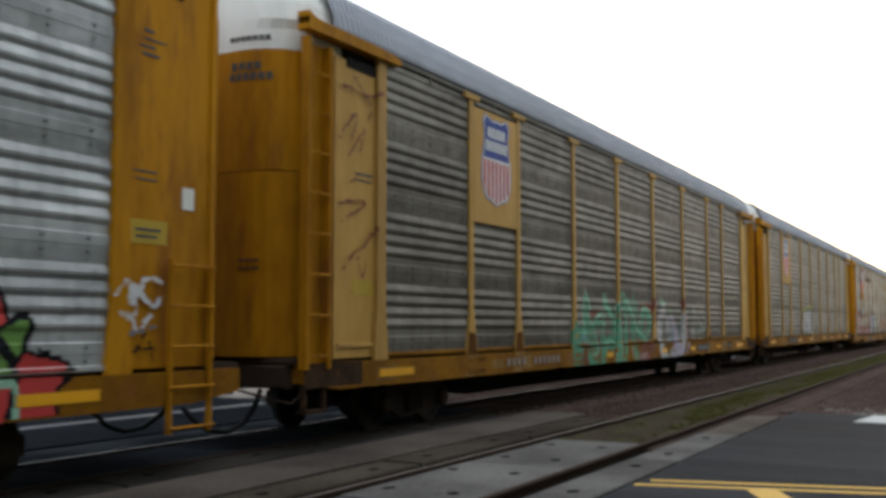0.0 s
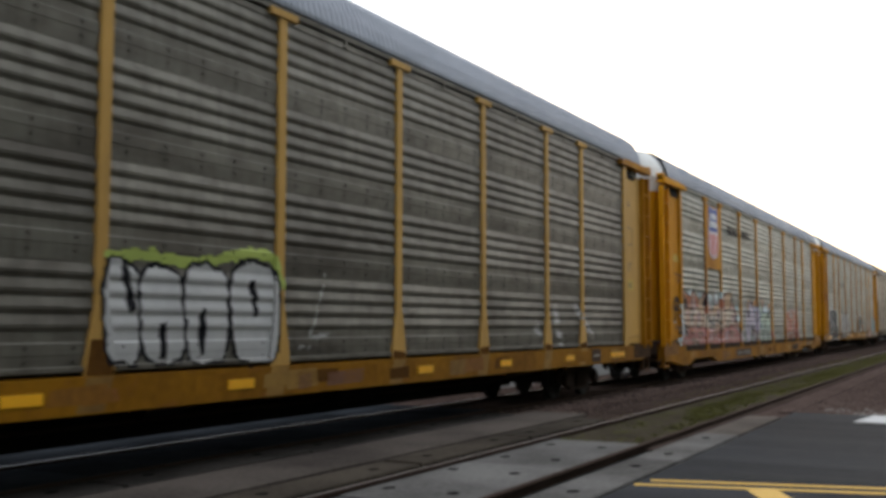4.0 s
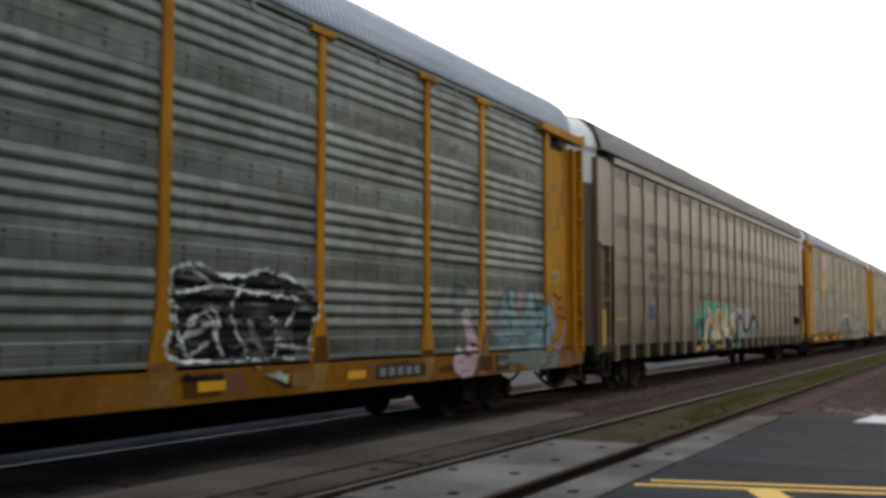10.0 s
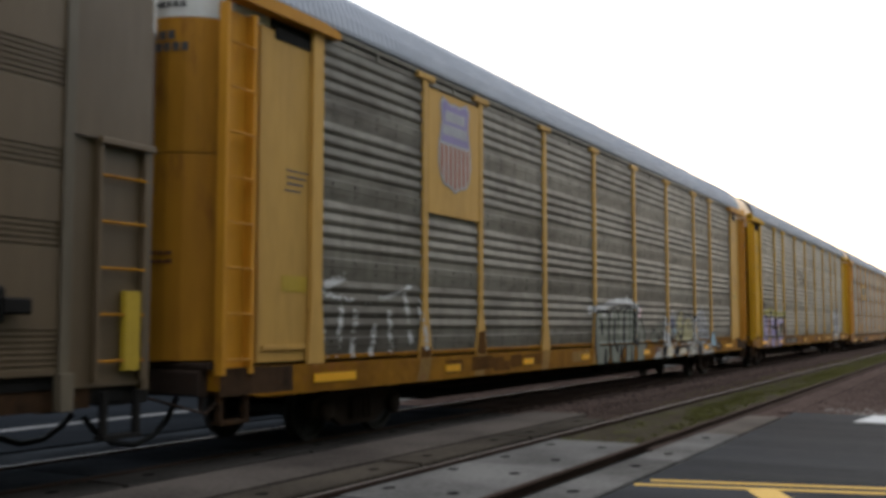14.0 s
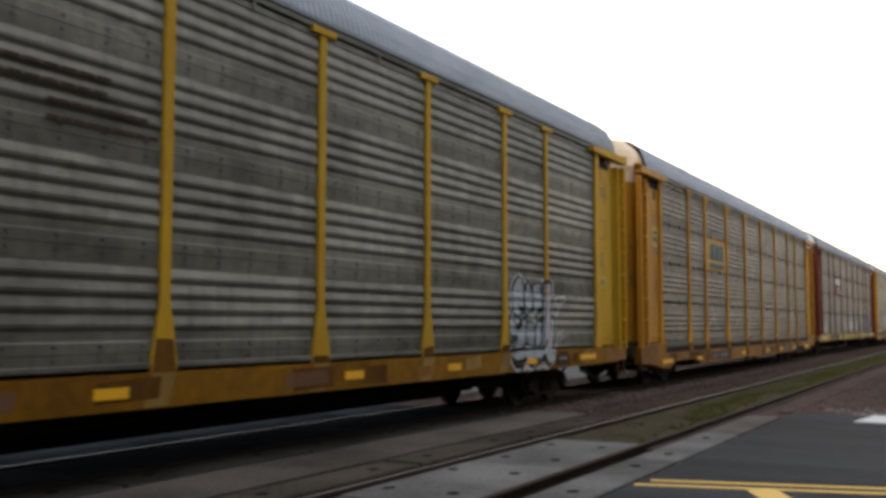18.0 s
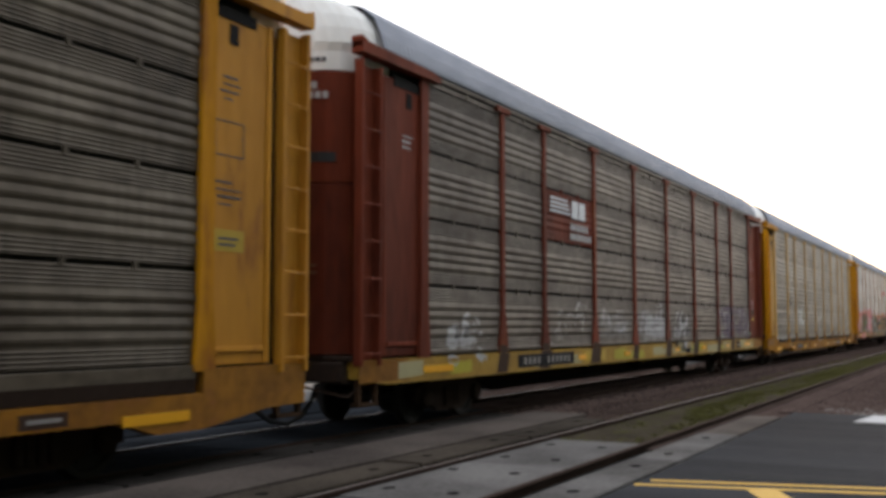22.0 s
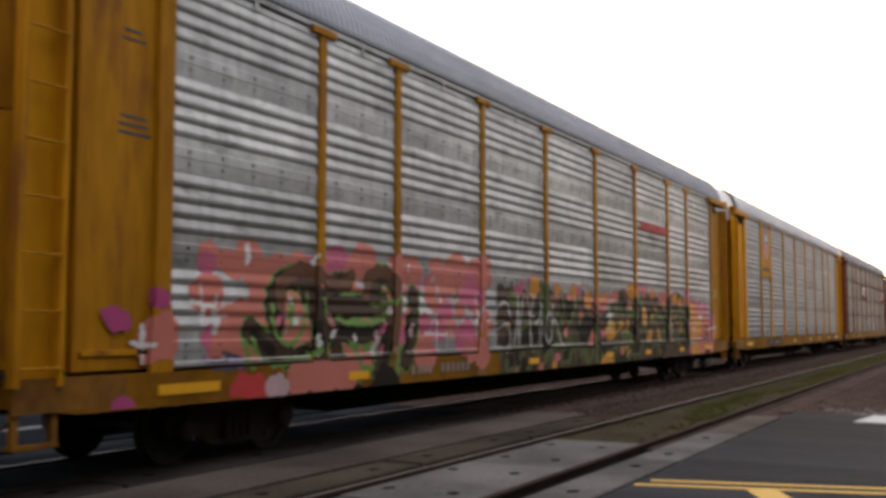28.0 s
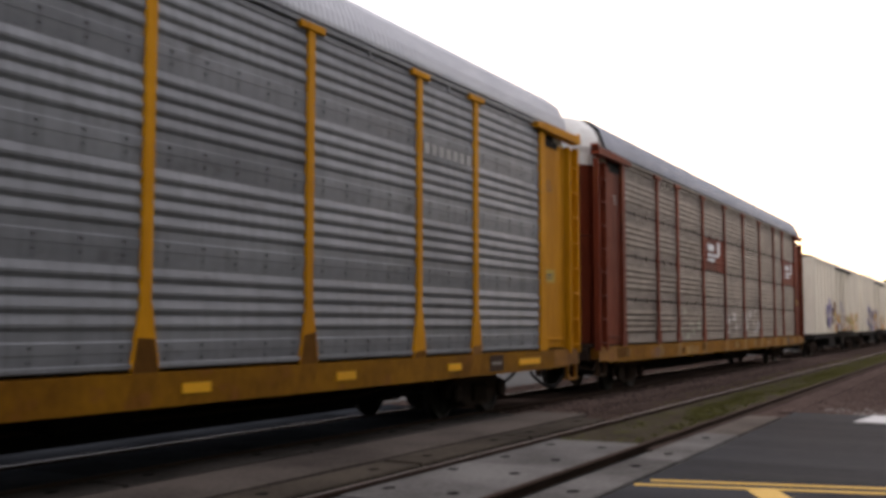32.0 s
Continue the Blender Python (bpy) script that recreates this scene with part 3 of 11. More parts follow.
def running_gear(car, index, centre=10.06, shift=0.0):
    """Two trucks with turning wheelsets."""
    for s in (-1, 1):
        truck = piece("truck", shape("truck_bolster", lambda: merged(box_data(-0.85, 0.85, -0.2, 0.2, 0.40, 0.68, 0.03), box_data(-0.3, 0.3, -0.3, 0.3, 0.66, 0.86, 0.03))), M_TRUCK, car, pose(0, s * centre, 0), "rusty brown two-axle truck")
        fr = shape("truck_side_frame", truck_frame_data)
        piece("side_frame", fr, M_TRUCK, truck)
        piece("side_frame", fr, M_TRUCK, truck, pose(0, 0, 0, 0, 0, 180))
        for y in (-0.89, 0.89):
            w = piece("wheelset", shape("wheelset", wheelset_data), M_WHEEL, truck, pose(0, y, WHEEL_R), "dark steel wheels on an axle")
            WHEELSETS.append((w, s * centre + y, index, shift))


def brake_gear(car):
    """Air reservoir, cylinder and train pipe slung under the deck."""
    piece("brake_reservoir", shape("brake_reservoir", lambda: turned(lathe_data([(-0.62, 0.02), (-0.60, 0.16), (-0.52, 0.21), (0.52, 0.21), (0.60, 0.16), (0.62, 0.02)], 16), 0.72, 1.4, 0.66)), M_FRAME, car, None, "dark cylindrical air reservoir")
    piece("brake_cylinder", shape("brake_cylinder", lambda: turned(lathe_data([(-0.36, 0.03), (-0.34, 0.14), (0.30, 0.14), (0.32, 0.06), (0.62, 0.03)], 14), 0.74, -2.6, 0.68)), M_FRAME, car, None, "dark brake cylinder")
    piece("train_pipe", shape("train_pipe", lambda: tube_data([(0.62, -11.8, 0.70), (0.62, -7.6, 0.60), (0.58, -6.6, 0.52), (0.58, 6.6, 0.52), (0.62, 7.6, 0.60), (0.62, 11.8, 0.70)], 0.028, 6)), M_TRUCK, car, None, "thin rusty air pipe")


def turned(data, x, y, z):
    """A turned body laid along the car at x, y, z."""
    return [(x + b, y + a, z + c) for a, b, c in data[0]], data[1]


def draft_gear(car, end):
    """Coupler, hoses and steps at both ends; end is the distance of the end sill from the middle."""
    for s in (-1, 1):
        turn = pose(0, 0, 0, 0, 0, 0 if s < 0 else 180)
        coupler = merged(box_data(-0.09, 0.09, -end - 0.62, -end + 0.3, 0.78, 0.98, 0.02),
                         prism_data([(-0.16, -end - 0.80), (0.10, -end - 0.82), (0.17, -end - 0.66), (0.10, -end - 0.55), (-0.17, -end - 0.55)], 2, 0.74, 1.0))
        piece("coupler", shape("coupler_%.2f" % end, lambda: coupler), M_TRUCK, car, turn, "rusty knuckle coupler")
        pts = [(0.62, -end + 0.30, 0.74), (0.66, -end + 0.12, 0.52), (0.66, -end - 0.10, 0.34), (0.60, -end - 0.34, 0.25), (0.48, -end - 0.56, 0.29), (0.34, -end - 0.70, 0.44), (0.24, -end - 0.76, 0.58)]
        piece("air_hose", shape("air_hose_%.2f" % end, lambda: tube_data(pts, 0.036, 8)), M_RUBBER, car, turn, "black rubber air hose")
        lever = [(1.5, -end + 0.1, 0.78), (1.45, -end - 0.12, 0.62), (1.0, -end - 0.16, 0.70), (0.3, -end - 0.3, 0.86)]
        piece("uncoupling_lever", shape("uncoupling_lever_%.2f" % end, lambda: tube_data(lever, 0.018, 6)), M_TRUCK, car, turn)


def autorack(index, side, posts, ribs="wide", roof=M_ROOF, ends=M_YELLOW, door=None, cap=M_WHITE, sill=M_SILL, raised=False, shift=0.0, label="", tape=(), slots=(), wide_end=False):
    """A covered car carrier: side sheets between posts, radial doors, ladders, roof and running gear."""
    car = empty("autorack_car", TRACK_X, car_y(index, 0, shift), 0)
    tagged(car, label, "rail car", "car carriers of the train")
    door = door or ends
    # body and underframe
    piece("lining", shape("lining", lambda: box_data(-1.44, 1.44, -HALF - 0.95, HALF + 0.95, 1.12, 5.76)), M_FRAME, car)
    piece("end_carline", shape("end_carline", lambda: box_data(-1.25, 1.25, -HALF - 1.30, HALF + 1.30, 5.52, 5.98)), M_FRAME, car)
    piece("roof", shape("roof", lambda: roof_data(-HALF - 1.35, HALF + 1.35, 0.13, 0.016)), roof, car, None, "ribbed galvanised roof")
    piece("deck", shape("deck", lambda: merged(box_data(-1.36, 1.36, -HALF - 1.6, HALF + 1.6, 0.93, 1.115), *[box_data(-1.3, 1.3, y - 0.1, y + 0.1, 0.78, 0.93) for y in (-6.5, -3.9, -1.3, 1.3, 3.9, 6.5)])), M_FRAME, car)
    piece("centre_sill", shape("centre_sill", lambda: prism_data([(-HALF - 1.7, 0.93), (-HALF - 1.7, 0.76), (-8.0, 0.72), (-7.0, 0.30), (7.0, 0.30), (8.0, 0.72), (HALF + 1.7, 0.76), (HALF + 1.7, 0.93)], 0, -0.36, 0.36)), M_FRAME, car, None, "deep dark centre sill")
    sm = shape("sill_raised" if raised else "sill_plain", lambda: sill_data(raised))
    for turn in (0, 180):
        T = pose(0, 0, 0, 0, 0, turn)
        piece("side_sill", sm, sill, car, T, "scuffed yellow side sill")
        # slanting gussets below the posts
        if not raised:
            for q in POSTS[1:-1]:
                piece("sill_gusset", shape("sill_gusset", lambda: prism_data([(-0.17, 1.108), (0.17, 1.108), (0.05, 0.762), (-0.30, 0.762)], 0, 1.555, 1.5604)), M_SILL_WORN if index != 13 else sill, car, T @ pose(0, q - HALF, 0))
        # posts and sheets
        for i, q in enumerate(POSTS):
            big = i in (0, len(POSTS) - 1)
            me = shape("end_post" if big else "post", (lambda: post_data(0.24, 0.070, 0.34)) if big else post_data)
            piece("post", me, posts, car, T @ pose(SIDE_X - 0.01, q - HALF + (-0.12 if i == 0 else 0.12 if big else 0.0), 0))
        for i in range(len(POSTS) - 1):
            q0, q1 = POSTS[i] + (0.03 if i else 0.0), POSTS[i + 1] - (0.03 if i < len(POSTS) - 2 else 0.0)
            if raised:
                band = shape("lower_skirt_%.2f" % (q1 - q0), lambda: box_data(SIDE_X - 0.03, SIDE_X + 0.034, 0, q1 - q0, 0.862, 1.10, 0.008))
                piece("post_foot", shape("post_foot", lambda: prism_data([(-0.24, 0.862), (0.18, 0.862), (0.19, 1.10), (-0.19, 1.10)], 0, SIDE_X - 0.02, SIDE_X + 0.062)), M_SILL, car, T @ pose(0, POSTS[i] - HALF, 0))
            else:
                band = shape("lower_band_%.2f" % (q1 - q0), lambda: box_data(SIDE_X - 0.03, SIDE_X + 0.034, 0, q1 - q0, 1.155, 1.215, 0.008))
            piece("lower_band", band, M_SKIRT if raised else sill if index in (2, 7) else side, car, T @ pose(0, q0 - HALF, 0))
            if raised:
                piece("sheet_hem", shape("sheet_hem_%.2f" % (q1 - q0), lambda: box_data(SIDE_X - 0.02, SIDE_X + 0.036, 0, q1 - q0, 1.02, 1.168, 0.006)), side, car, T @ pose(0, q0 - HALF, 0))
            for k in range(4):
                if turn == 0 and (i, k) in slots:
                    continue
                piece("side_sheet", sheet_mesh(ribs, q1 - q0), side, car, T @ pose(SIDE_X, q0 - HALF, SHEET_Z0 + k * SHEET_H))
        piece("top_rail", shape("top_rail", lambda: box_data(1.46, 1.535, -HALF - 0.1, HALF + 0.1, 5.50, 5.58, 0.01)), side, car, T)
        piece("head_strip", shape("head_strip", lambda: box_data(1.47, 1.512, -HALF - 0.1, HALF + 0.1, 5.388, 5.468, 0.006)), side, car, T)
        for i in range(len(POSTS) - 1):
            piece("roof_clip", shape("roof_clip", lambda: box_data(1.50, 1.53, -0.035, 0.035, 5.40, 5.51, 0.006)), side, car, T @ pose(0, (POSTS[i] + POSTS[i + 1]) / 2 - HALF, 0))
        # both corners of this side
        for s in (-1, 1):
            C = T @ (pose(0, -HALF, 0) if s < 0 else pose(0, HALF, 0) @ Matrix.Diagonal((1, -1, 1, 1)))
            plate = shape("end_plate", lambda: box_data(1.40, 1.50, -1.27, -0.22, 1.16, 5.26, 0.02))
            if wide_end and s > 0:
                piece("end_plate", shape("wide_end_plate", lambda: merged(box_data(1.40, 1.50, -1.48, -0.22, 1.16, 5.45, 0.02), box_data(1.49, 1.53, -1.52, -1.44, 0.95, 5.45, 0.01))), ends, car, C)
                lad = piece("ladder", shape("short_ladder_stiles", lambda: merged(box_data(1.53, 1.60, -1.45, -1.40, 0.46, 2.30, 0.012), box_data(1.53, 1.60, -0.84, -0.79, 0.46, 2.30, 0.012))), ends, car, C, "short steel ladder")
                for k in range(5):
                    piece("rung", shape("short_rung", lambda: tube_data([(1.60, -1.47, 0), (1.61, -1.44, 0), (1.61, -0.80, 0), (1.60, -0.77, 0)], 0.016, 6)), ends, lad, pose(0, 0, 0.52 + k * 0.43))
                continue
            tone = posts if posts is M_PALE_YELLOW else ends
            piece("end_plate", plate, tone, car, C)
            piece("plate_flange", shape("plate_flange", lambda: box_data(1.50, 1.525, -1.28, -1.20, 1.16, 5.26, 0.008)), tone, car, C)
            piece("plate_ledge", shape("plate_ledge", lambda: box_data(1.50, 1.53, -1.18, -0.30, 1.30, 1.36, 0.006)), tone, car, C)
            # near-black box put into the gap as its shade
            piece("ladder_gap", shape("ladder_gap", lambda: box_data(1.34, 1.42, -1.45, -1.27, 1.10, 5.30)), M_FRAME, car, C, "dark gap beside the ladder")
            piece("sill_end", shape("sill_end", lambda: box_data(1.553, 1.5607, -1.955, -0.62, 0.80, 1.116)), M_END_RUST if index in (2, 3, 7) else M_SILL_RUST, car, C, "rusted end of the sill")
            lad = piece("ladder", shape("ladder_stiles", lambda: merged(box_data(1.46, 1.60, -1.97, -1.90, 1.04, 5.34, 0.012), box_data(1.46, 1.60, -1.49, -1.42, 1.04, 5.30, 0.012), box_data(1.465, 1.475, -1.90, -1.49, 1.1, 5.3))), ends, car, C, "steel corner ladder")
            for k in range(8):
                piece("rung", shape("rung", lambda: tube_data([(1.585, -1.93, 0), (1.60, -1.90, -0.012), (1.60, -1.49, -0.012), (1.585, -1.45, 0)], 0.014, 6)), ends, lad, pose(0, 0, 1.22 + k * 0.525))
            piece("eave_bracket", shape("eave_bracket", lambda: merged(prism_data([(-2.0, 5.42), (0.28, 5.43), (0.28, 5.53), (-0.1, 5.57), (-2.0, 5.59)], 0, 1.43, 1.63), prism_data([(-2.0, 5.50), (-2.0, 5.66), (-1.75, 5.57)], 0, 1.43, 1.62))), ends, car, C)
            piece("sill_step", shape("sill_step", lambda: merged(box_data(1.46, 1.53, -1.92, -1.86, 0.48, 0.95), box_data(1.46, 1.53, -1.49, -1.43, 0.48, 0.95), box_data(1.40, 1.55, -1.92, -1.43, 0.48, 0.52))), M_SILL_RUST if index in (1, 4, 11, 12, 13) else M_END_RUST, car, C)
    # radial doors at both ends
    for s in (-1, 1):
        D = pose(0, -HALF, 0) if s < 0 else pose(0, HALF, 0, 0, 0, 180)
        piece("end_door", shape("door_low", lambda: door_data([1.20, 3.60])), door, car, D, "curved radial end door")
        piece("end_door", shape("door_high", lambda: door_data([3.615, 5.215])), door, car, D, "curved radial end door")
        piece("door_cap", shape("door_cap", lambda: door_data([5.22, 5.49, 5.62, 5.85, 6.05, 6.22, 6.33])), cap, car, D, "pale painted cap of the end door")
        piece("end_sill", shape("end_sill", lambda: merged(box_data(-1.36, 1.36, -2.1, -1.5, 0.80, 1.10, 0.03), box_data(-1.45, 1.45, -2.05, -0.9, 1.10, 1.18, 0.02))), M_TRUCK, car, D)
        piece("door_hinge", shape("door_hinge", lambda: merged(tube_data([(1.25, -1.32, 1.2), (1.25, -1.32, 5.3)], 0.05, 8))), ends, car, D)
        piece("door_hinge", SHAPES["door_hinge"], ends, car, D @ Matrix.Diagonal((-1, 1, 1, 1)))
    running_gear(car, index, shift=shift)
    draft_gear(car, HALF + 1.95)
    brake_gear(car)
    for q, w, z in tape:
        if index in NUMBERS and NUMBERS[index][0] - 0.3 < q < NUMBERS[index][1] + 0.3:
            continue
        piece("reflector", shape("tape_%.2f" % w, lambda: box_data(1.561, 1.573, -w / 2, w / 2, -0.055, 0.055)), M_REFLECT, car, pose(0, q - HALF, (z - 0.29 if 0 < q < 23.5 else z) if raised else z), "bright yellow reflective strip")
    return car


TAPE = [(0.3, 0.95, 0.93), (3.6, 0.5, 0.92), (6.6, 0.45, 0.93), (9.6, 0.45, 0.93), (13.9, 0.45, 0.93), (16.8, 0.45, 0.93), (19.9, 0.45, 0.93), (22.9, 0.95, 0.93)]
UP_SLOT = [(1, 2), (1, 3)]
CARS = {}
# where the running numbers stand on the sills
NUMBERS = {2: (3.8, 6.8), 3: (3.75, 6.15), 4: (6.55, 8.9), 5: (4.7, 7.2), 8: (4.54, 7.34), 9: (5.0, 7.4), 10: (3.3, 6.1), 11: (4.55, 6.15), 12: (4.8, 7.1), 13: (3.55, 6.45)}
CARS[1] = autorack(1, M_SIDE_SILVER, M_YELLOW, label="silver corrugated car carrier with yellow ends and bright graffiti", tape=TAPE, wide_end=True)
CARS[2] = autorack(2, M_SIDE_GREY, M_PALE_YELLOW, ends=M_YELLOW, label="grimy grey car carrier with yellow posts and a shield panel", tape=TAPE, slots=UP_SLOT)
CARS[3] = autorack(3, M_SIDE_GREY, M_PALE_YELLOW, ends=M_YELLOW, label="dirty grey car carrier with pale yellow posts and shield panel", tape=TAPE, slots=UP_SLOT)
CARS[4] = autorack(4, M_SIDE_GREEN, M_YELLOW, ends=M_DEEP_YELLOW, raised=True, label="greenish silver car carrier with a long pink graffiti piece", tape=(), slots=UP_SLOT)
CARS[5] = autorack(5, M_SIDE_MOSS, M_YELLOW, ends=M_YELLOW, label="greenish grey car carrier with black and white graffiti", tape=TAPE)
CARS[7] = autorack(7, M_SIDE_GREY, M_PALE_YELLOW, ends=M_ORANGE, label="dull grey car carrier with faded shield and white graffiti", tape=TAPE, slots=UP_SLOT)
CARS[8] = autorack(8, M_SIDE_DARK, M_LEMON, ends=M_LEMON, cap=M_PEACH, label="sooty grey car carrier with purple graffiti near its end", tape=TAPE)
CARS[9] = autorack(9, M_SIDE_BROWN, M_YELLOW, ribs="slit", ends=M_ORANGE, cap=M_PEACH, sill=M_SILL_RUST, raised=True, label="sooty brown-grey car carrier with slotted sheets and yellow sign", tape=TAPE, slots=[(2, 2)])
CARS[10] = autorack(10, M_SIDE_SOOT, M_MAROON, ribs="slit", ends=M_MAROON, sill=M_SILL_KHAKI, label="dark grey car carrier with maroon posts and yellow sill", tape=TAPE, slots=[(2, 2)])
CARS[11] = autorack(11, M_SIDE_ASH, M_PALE_YELLOW, ends=M_DEEP_YELLOW, label="grey car carrier with yellow ends and small white graffiti", tape=TAPE, raised=True)
CARS[12] = autorack(12, M_SIDE_SILVER, M_YELLOW, ends=M_YELLOW, label="bright silver car carrier with camouflage and pink graffiti", tape=TAPE)
CARS[13] = autorack(13, M_SIDE_BLUE, M_DEEP_YELLOW, roof=M_ROOF_LIGHT, ends=M_DEEP_YELLOW, label="clean bluish silver car carrier with golden posts", tape=TAPE, slots=UP_SLOT)
CARS[14] = autorack(14, M_SIDE_PINK, M_MAROON, ribs="slit", ends=M_MAROON, label="brownish grey car carrier with maroon posts and signs", tape=(), slots=[(3, 2), (8, 2)])



# ------------------------------------------------------------------ smooth-sided car carrier with louvres
def louvred_car(index, shift=0.0):
    car = empty("autorack_car", TRACK_X, car_y(index, 0, shift), 0)
    tagged(car, "taupe smooth-sided car carrier with louvre slots and graffiti", "rail car", "car carriers of the train")
    y0, y1, n = -HALF - 0.92, HALF + 1.05, 22
    step = (y1 - y0) / n
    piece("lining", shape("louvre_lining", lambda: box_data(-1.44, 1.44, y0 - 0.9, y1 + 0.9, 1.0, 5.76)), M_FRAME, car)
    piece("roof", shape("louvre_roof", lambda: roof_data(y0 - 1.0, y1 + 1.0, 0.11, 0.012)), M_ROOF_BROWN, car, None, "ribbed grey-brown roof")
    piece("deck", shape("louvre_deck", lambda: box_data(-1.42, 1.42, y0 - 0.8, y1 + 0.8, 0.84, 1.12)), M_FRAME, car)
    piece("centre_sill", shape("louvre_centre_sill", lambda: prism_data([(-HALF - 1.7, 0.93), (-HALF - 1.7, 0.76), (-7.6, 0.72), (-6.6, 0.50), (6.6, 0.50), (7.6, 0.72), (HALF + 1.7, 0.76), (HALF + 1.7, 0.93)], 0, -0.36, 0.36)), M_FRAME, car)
    groups = [(5.16, 4), (4.05, 7), (3.17, 4), (2.45, 5), (1.38, 7)]

    def panel():
        v, f = [], []
        zs, xs = [1.14], [0.0]
        for zc, k in sorted(groups):
            for j in range(k):
                z = zc + (j - (k - 1) / 2) * 0.055
                zs += [z - 0.018, z - 0.012, z + 0.014, z + 0.02]
                xs += [0.0, -0.014, -0.014, 0.0]
        zs.append(5.46)
        xs.append(0.0)
        for z, x in zip(zs, xs):
            v += [(x, 0.0, z), (x, step, z)]
        for i in range(len(zs) - 1):
            f.append((2 * i, 2 * i + 1, 2 * i + 3, 2 * i + 2))
        return v, f

    def post():
        return merged(box_data(0.0, 0.030, -0.06, 0.06, 1.10, 5.40, 0.008), prism_data([(-0.07, 0.80), (0.07, 0.80), (0.08, 1.15), (-0.08, 1.15)], 0, -0.02, 0.085))
    for turn in (0, 180):
        T = pose(0, 0, 0, 0, 0, turn) if turn == 0 else pose(0, y0 + y1, 0, 0, 0, 180)
        for i in range(n):
            piece("side_panel", shape("louvre_panel", panel), M_TAN, car, T @ pose(1.49, y0 + i * step, 0))
        for i in range(n + 1):
            piece("post", shape("louvre_post", post), M_TAN_LIGHT, car, T @ pose(1.49, y0 + i * step, 0))
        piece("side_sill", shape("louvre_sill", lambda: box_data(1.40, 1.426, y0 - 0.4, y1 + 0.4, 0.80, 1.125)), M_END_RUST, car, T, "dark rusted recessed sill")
        piece("top_rail", shape("louvre_rail", lambda: box_data(1.44, 1.57, y0 - 0.1, y1 + 0.1, 5.36, 5.52, 0.015)), M_TAN_LIGHT, car, T)
        for s, ye in ((-1, y0), (1, y1)):
            C = T @ (pose(0, ye, 0) if s < 0 else pose(0, ye, 0) @ Matrix.Diagonal((1, -1, 1, 1)))
            piece("corner_panel", shape("louvre_corner", lambda: merged(box_data(1.36, 1.50, -1.10, -0.02, 3.45, 5.40, 0.03), box_data(1.36, 1.455, -1.10, -0.02, 1.0, 3.45), box_data(1.36, 1.50, -1.12, -1.02, 0.95, 3.45, 0.02))), M_TAN, car, C)
            lad = piece("ladder", shape("louvre_ladder", lambda: merged(box_data(1.45, 1.53, -1.02, -0.97, 1.05, 3.40, 0.01), box_data(1.45, 1.53, -0.42, -0.37, 1.05, 3.40, 0.01), box_data(1.40, 1.56, -1.08, -0.36, 3.40, 3.47, 0.01))), M_TAN, car, C, "corner ladder in a recess")
            for k in range(5):
                piece("rung", shape("louvre_rung", lambda: tube_data([(1.52, -1.0, 0), (1.52, -0.4, 0)], 0.016, 6)), M_YELLOW, lad, pose(0, 0, 1.25 + k * 0.46), "yellow rung")
            piece("grab_post", shape("louvre_grab", lambda: box_data(1.46, 1.54, -0.95, -0.72, 1.15, 1.95, 0.02)), M_STICKER, car, C, "yellow painted post")
            piece("sill_step", SHAPES["sill_step"], M_FRAME, car, C @ pose(0, 0.95, 0))
            if s > 0:
                brake = piece("hand_brake", shape("hand_brake", lambda: merged(box_data(1.50, 1.62, 0.25, 0.95, 1.62, 1.95, 0.03), box_data(1.52, 1.66, 0.0, 0.28, 1.70, 1.85, 0.02))), M_FRAME, car, C @ pose(0, 0.5, 0), "dark hand brake box")
                piece("brake_wheel", shape("brake_wheel", lambda: disc_data(1.64, 0.11, 0.02, 14, 0.60, 1.785)), M_TRUCK, brake)
    for s, ye in ((-1, y0), (1, y1)):
        D = pose(0, ye, 0) if s < 0 else pose(0, ye, 0, 0, 0, 180)
        piece("end_door", shape("louvre_door", lambda: door_data([1.15, 4.80], 0.75, 0.9)), M_TAN_DARK, car, D, "brown end door")
        piece("door_cap", shape("louvre_cap", lambda: door_data([4.805, 5.49, 5.62, 5.85, 6.05, 6.22, 6.30], 0.75, 0.9)), M_WHITE, car, D, "white painted cap of the end door")
        piece("end_sill", shape("louvre_end_sill", lambda: box_data(-1.4, 1.4, -1.2, -0.6, 0.80, 1.12, 0.03)), M_FRAME, car, D)
    running_gear(car, index, shift=shift)
    draft_gear(car, HALF + 1.95)
    brake_gear(car)
    for q in (6.6, 13.15, 16.55):
        piece("reflector", shape("tape_0.45", lambda: box_data(1.561, 1.573, -0.225, 0.225, -0.055, 0.055)), M_REFLECT, car, pose(-0.06, q - HALF, 0.90), "bright yellow reflective strip")
    return car


CARS[6] = louvred_car(6)


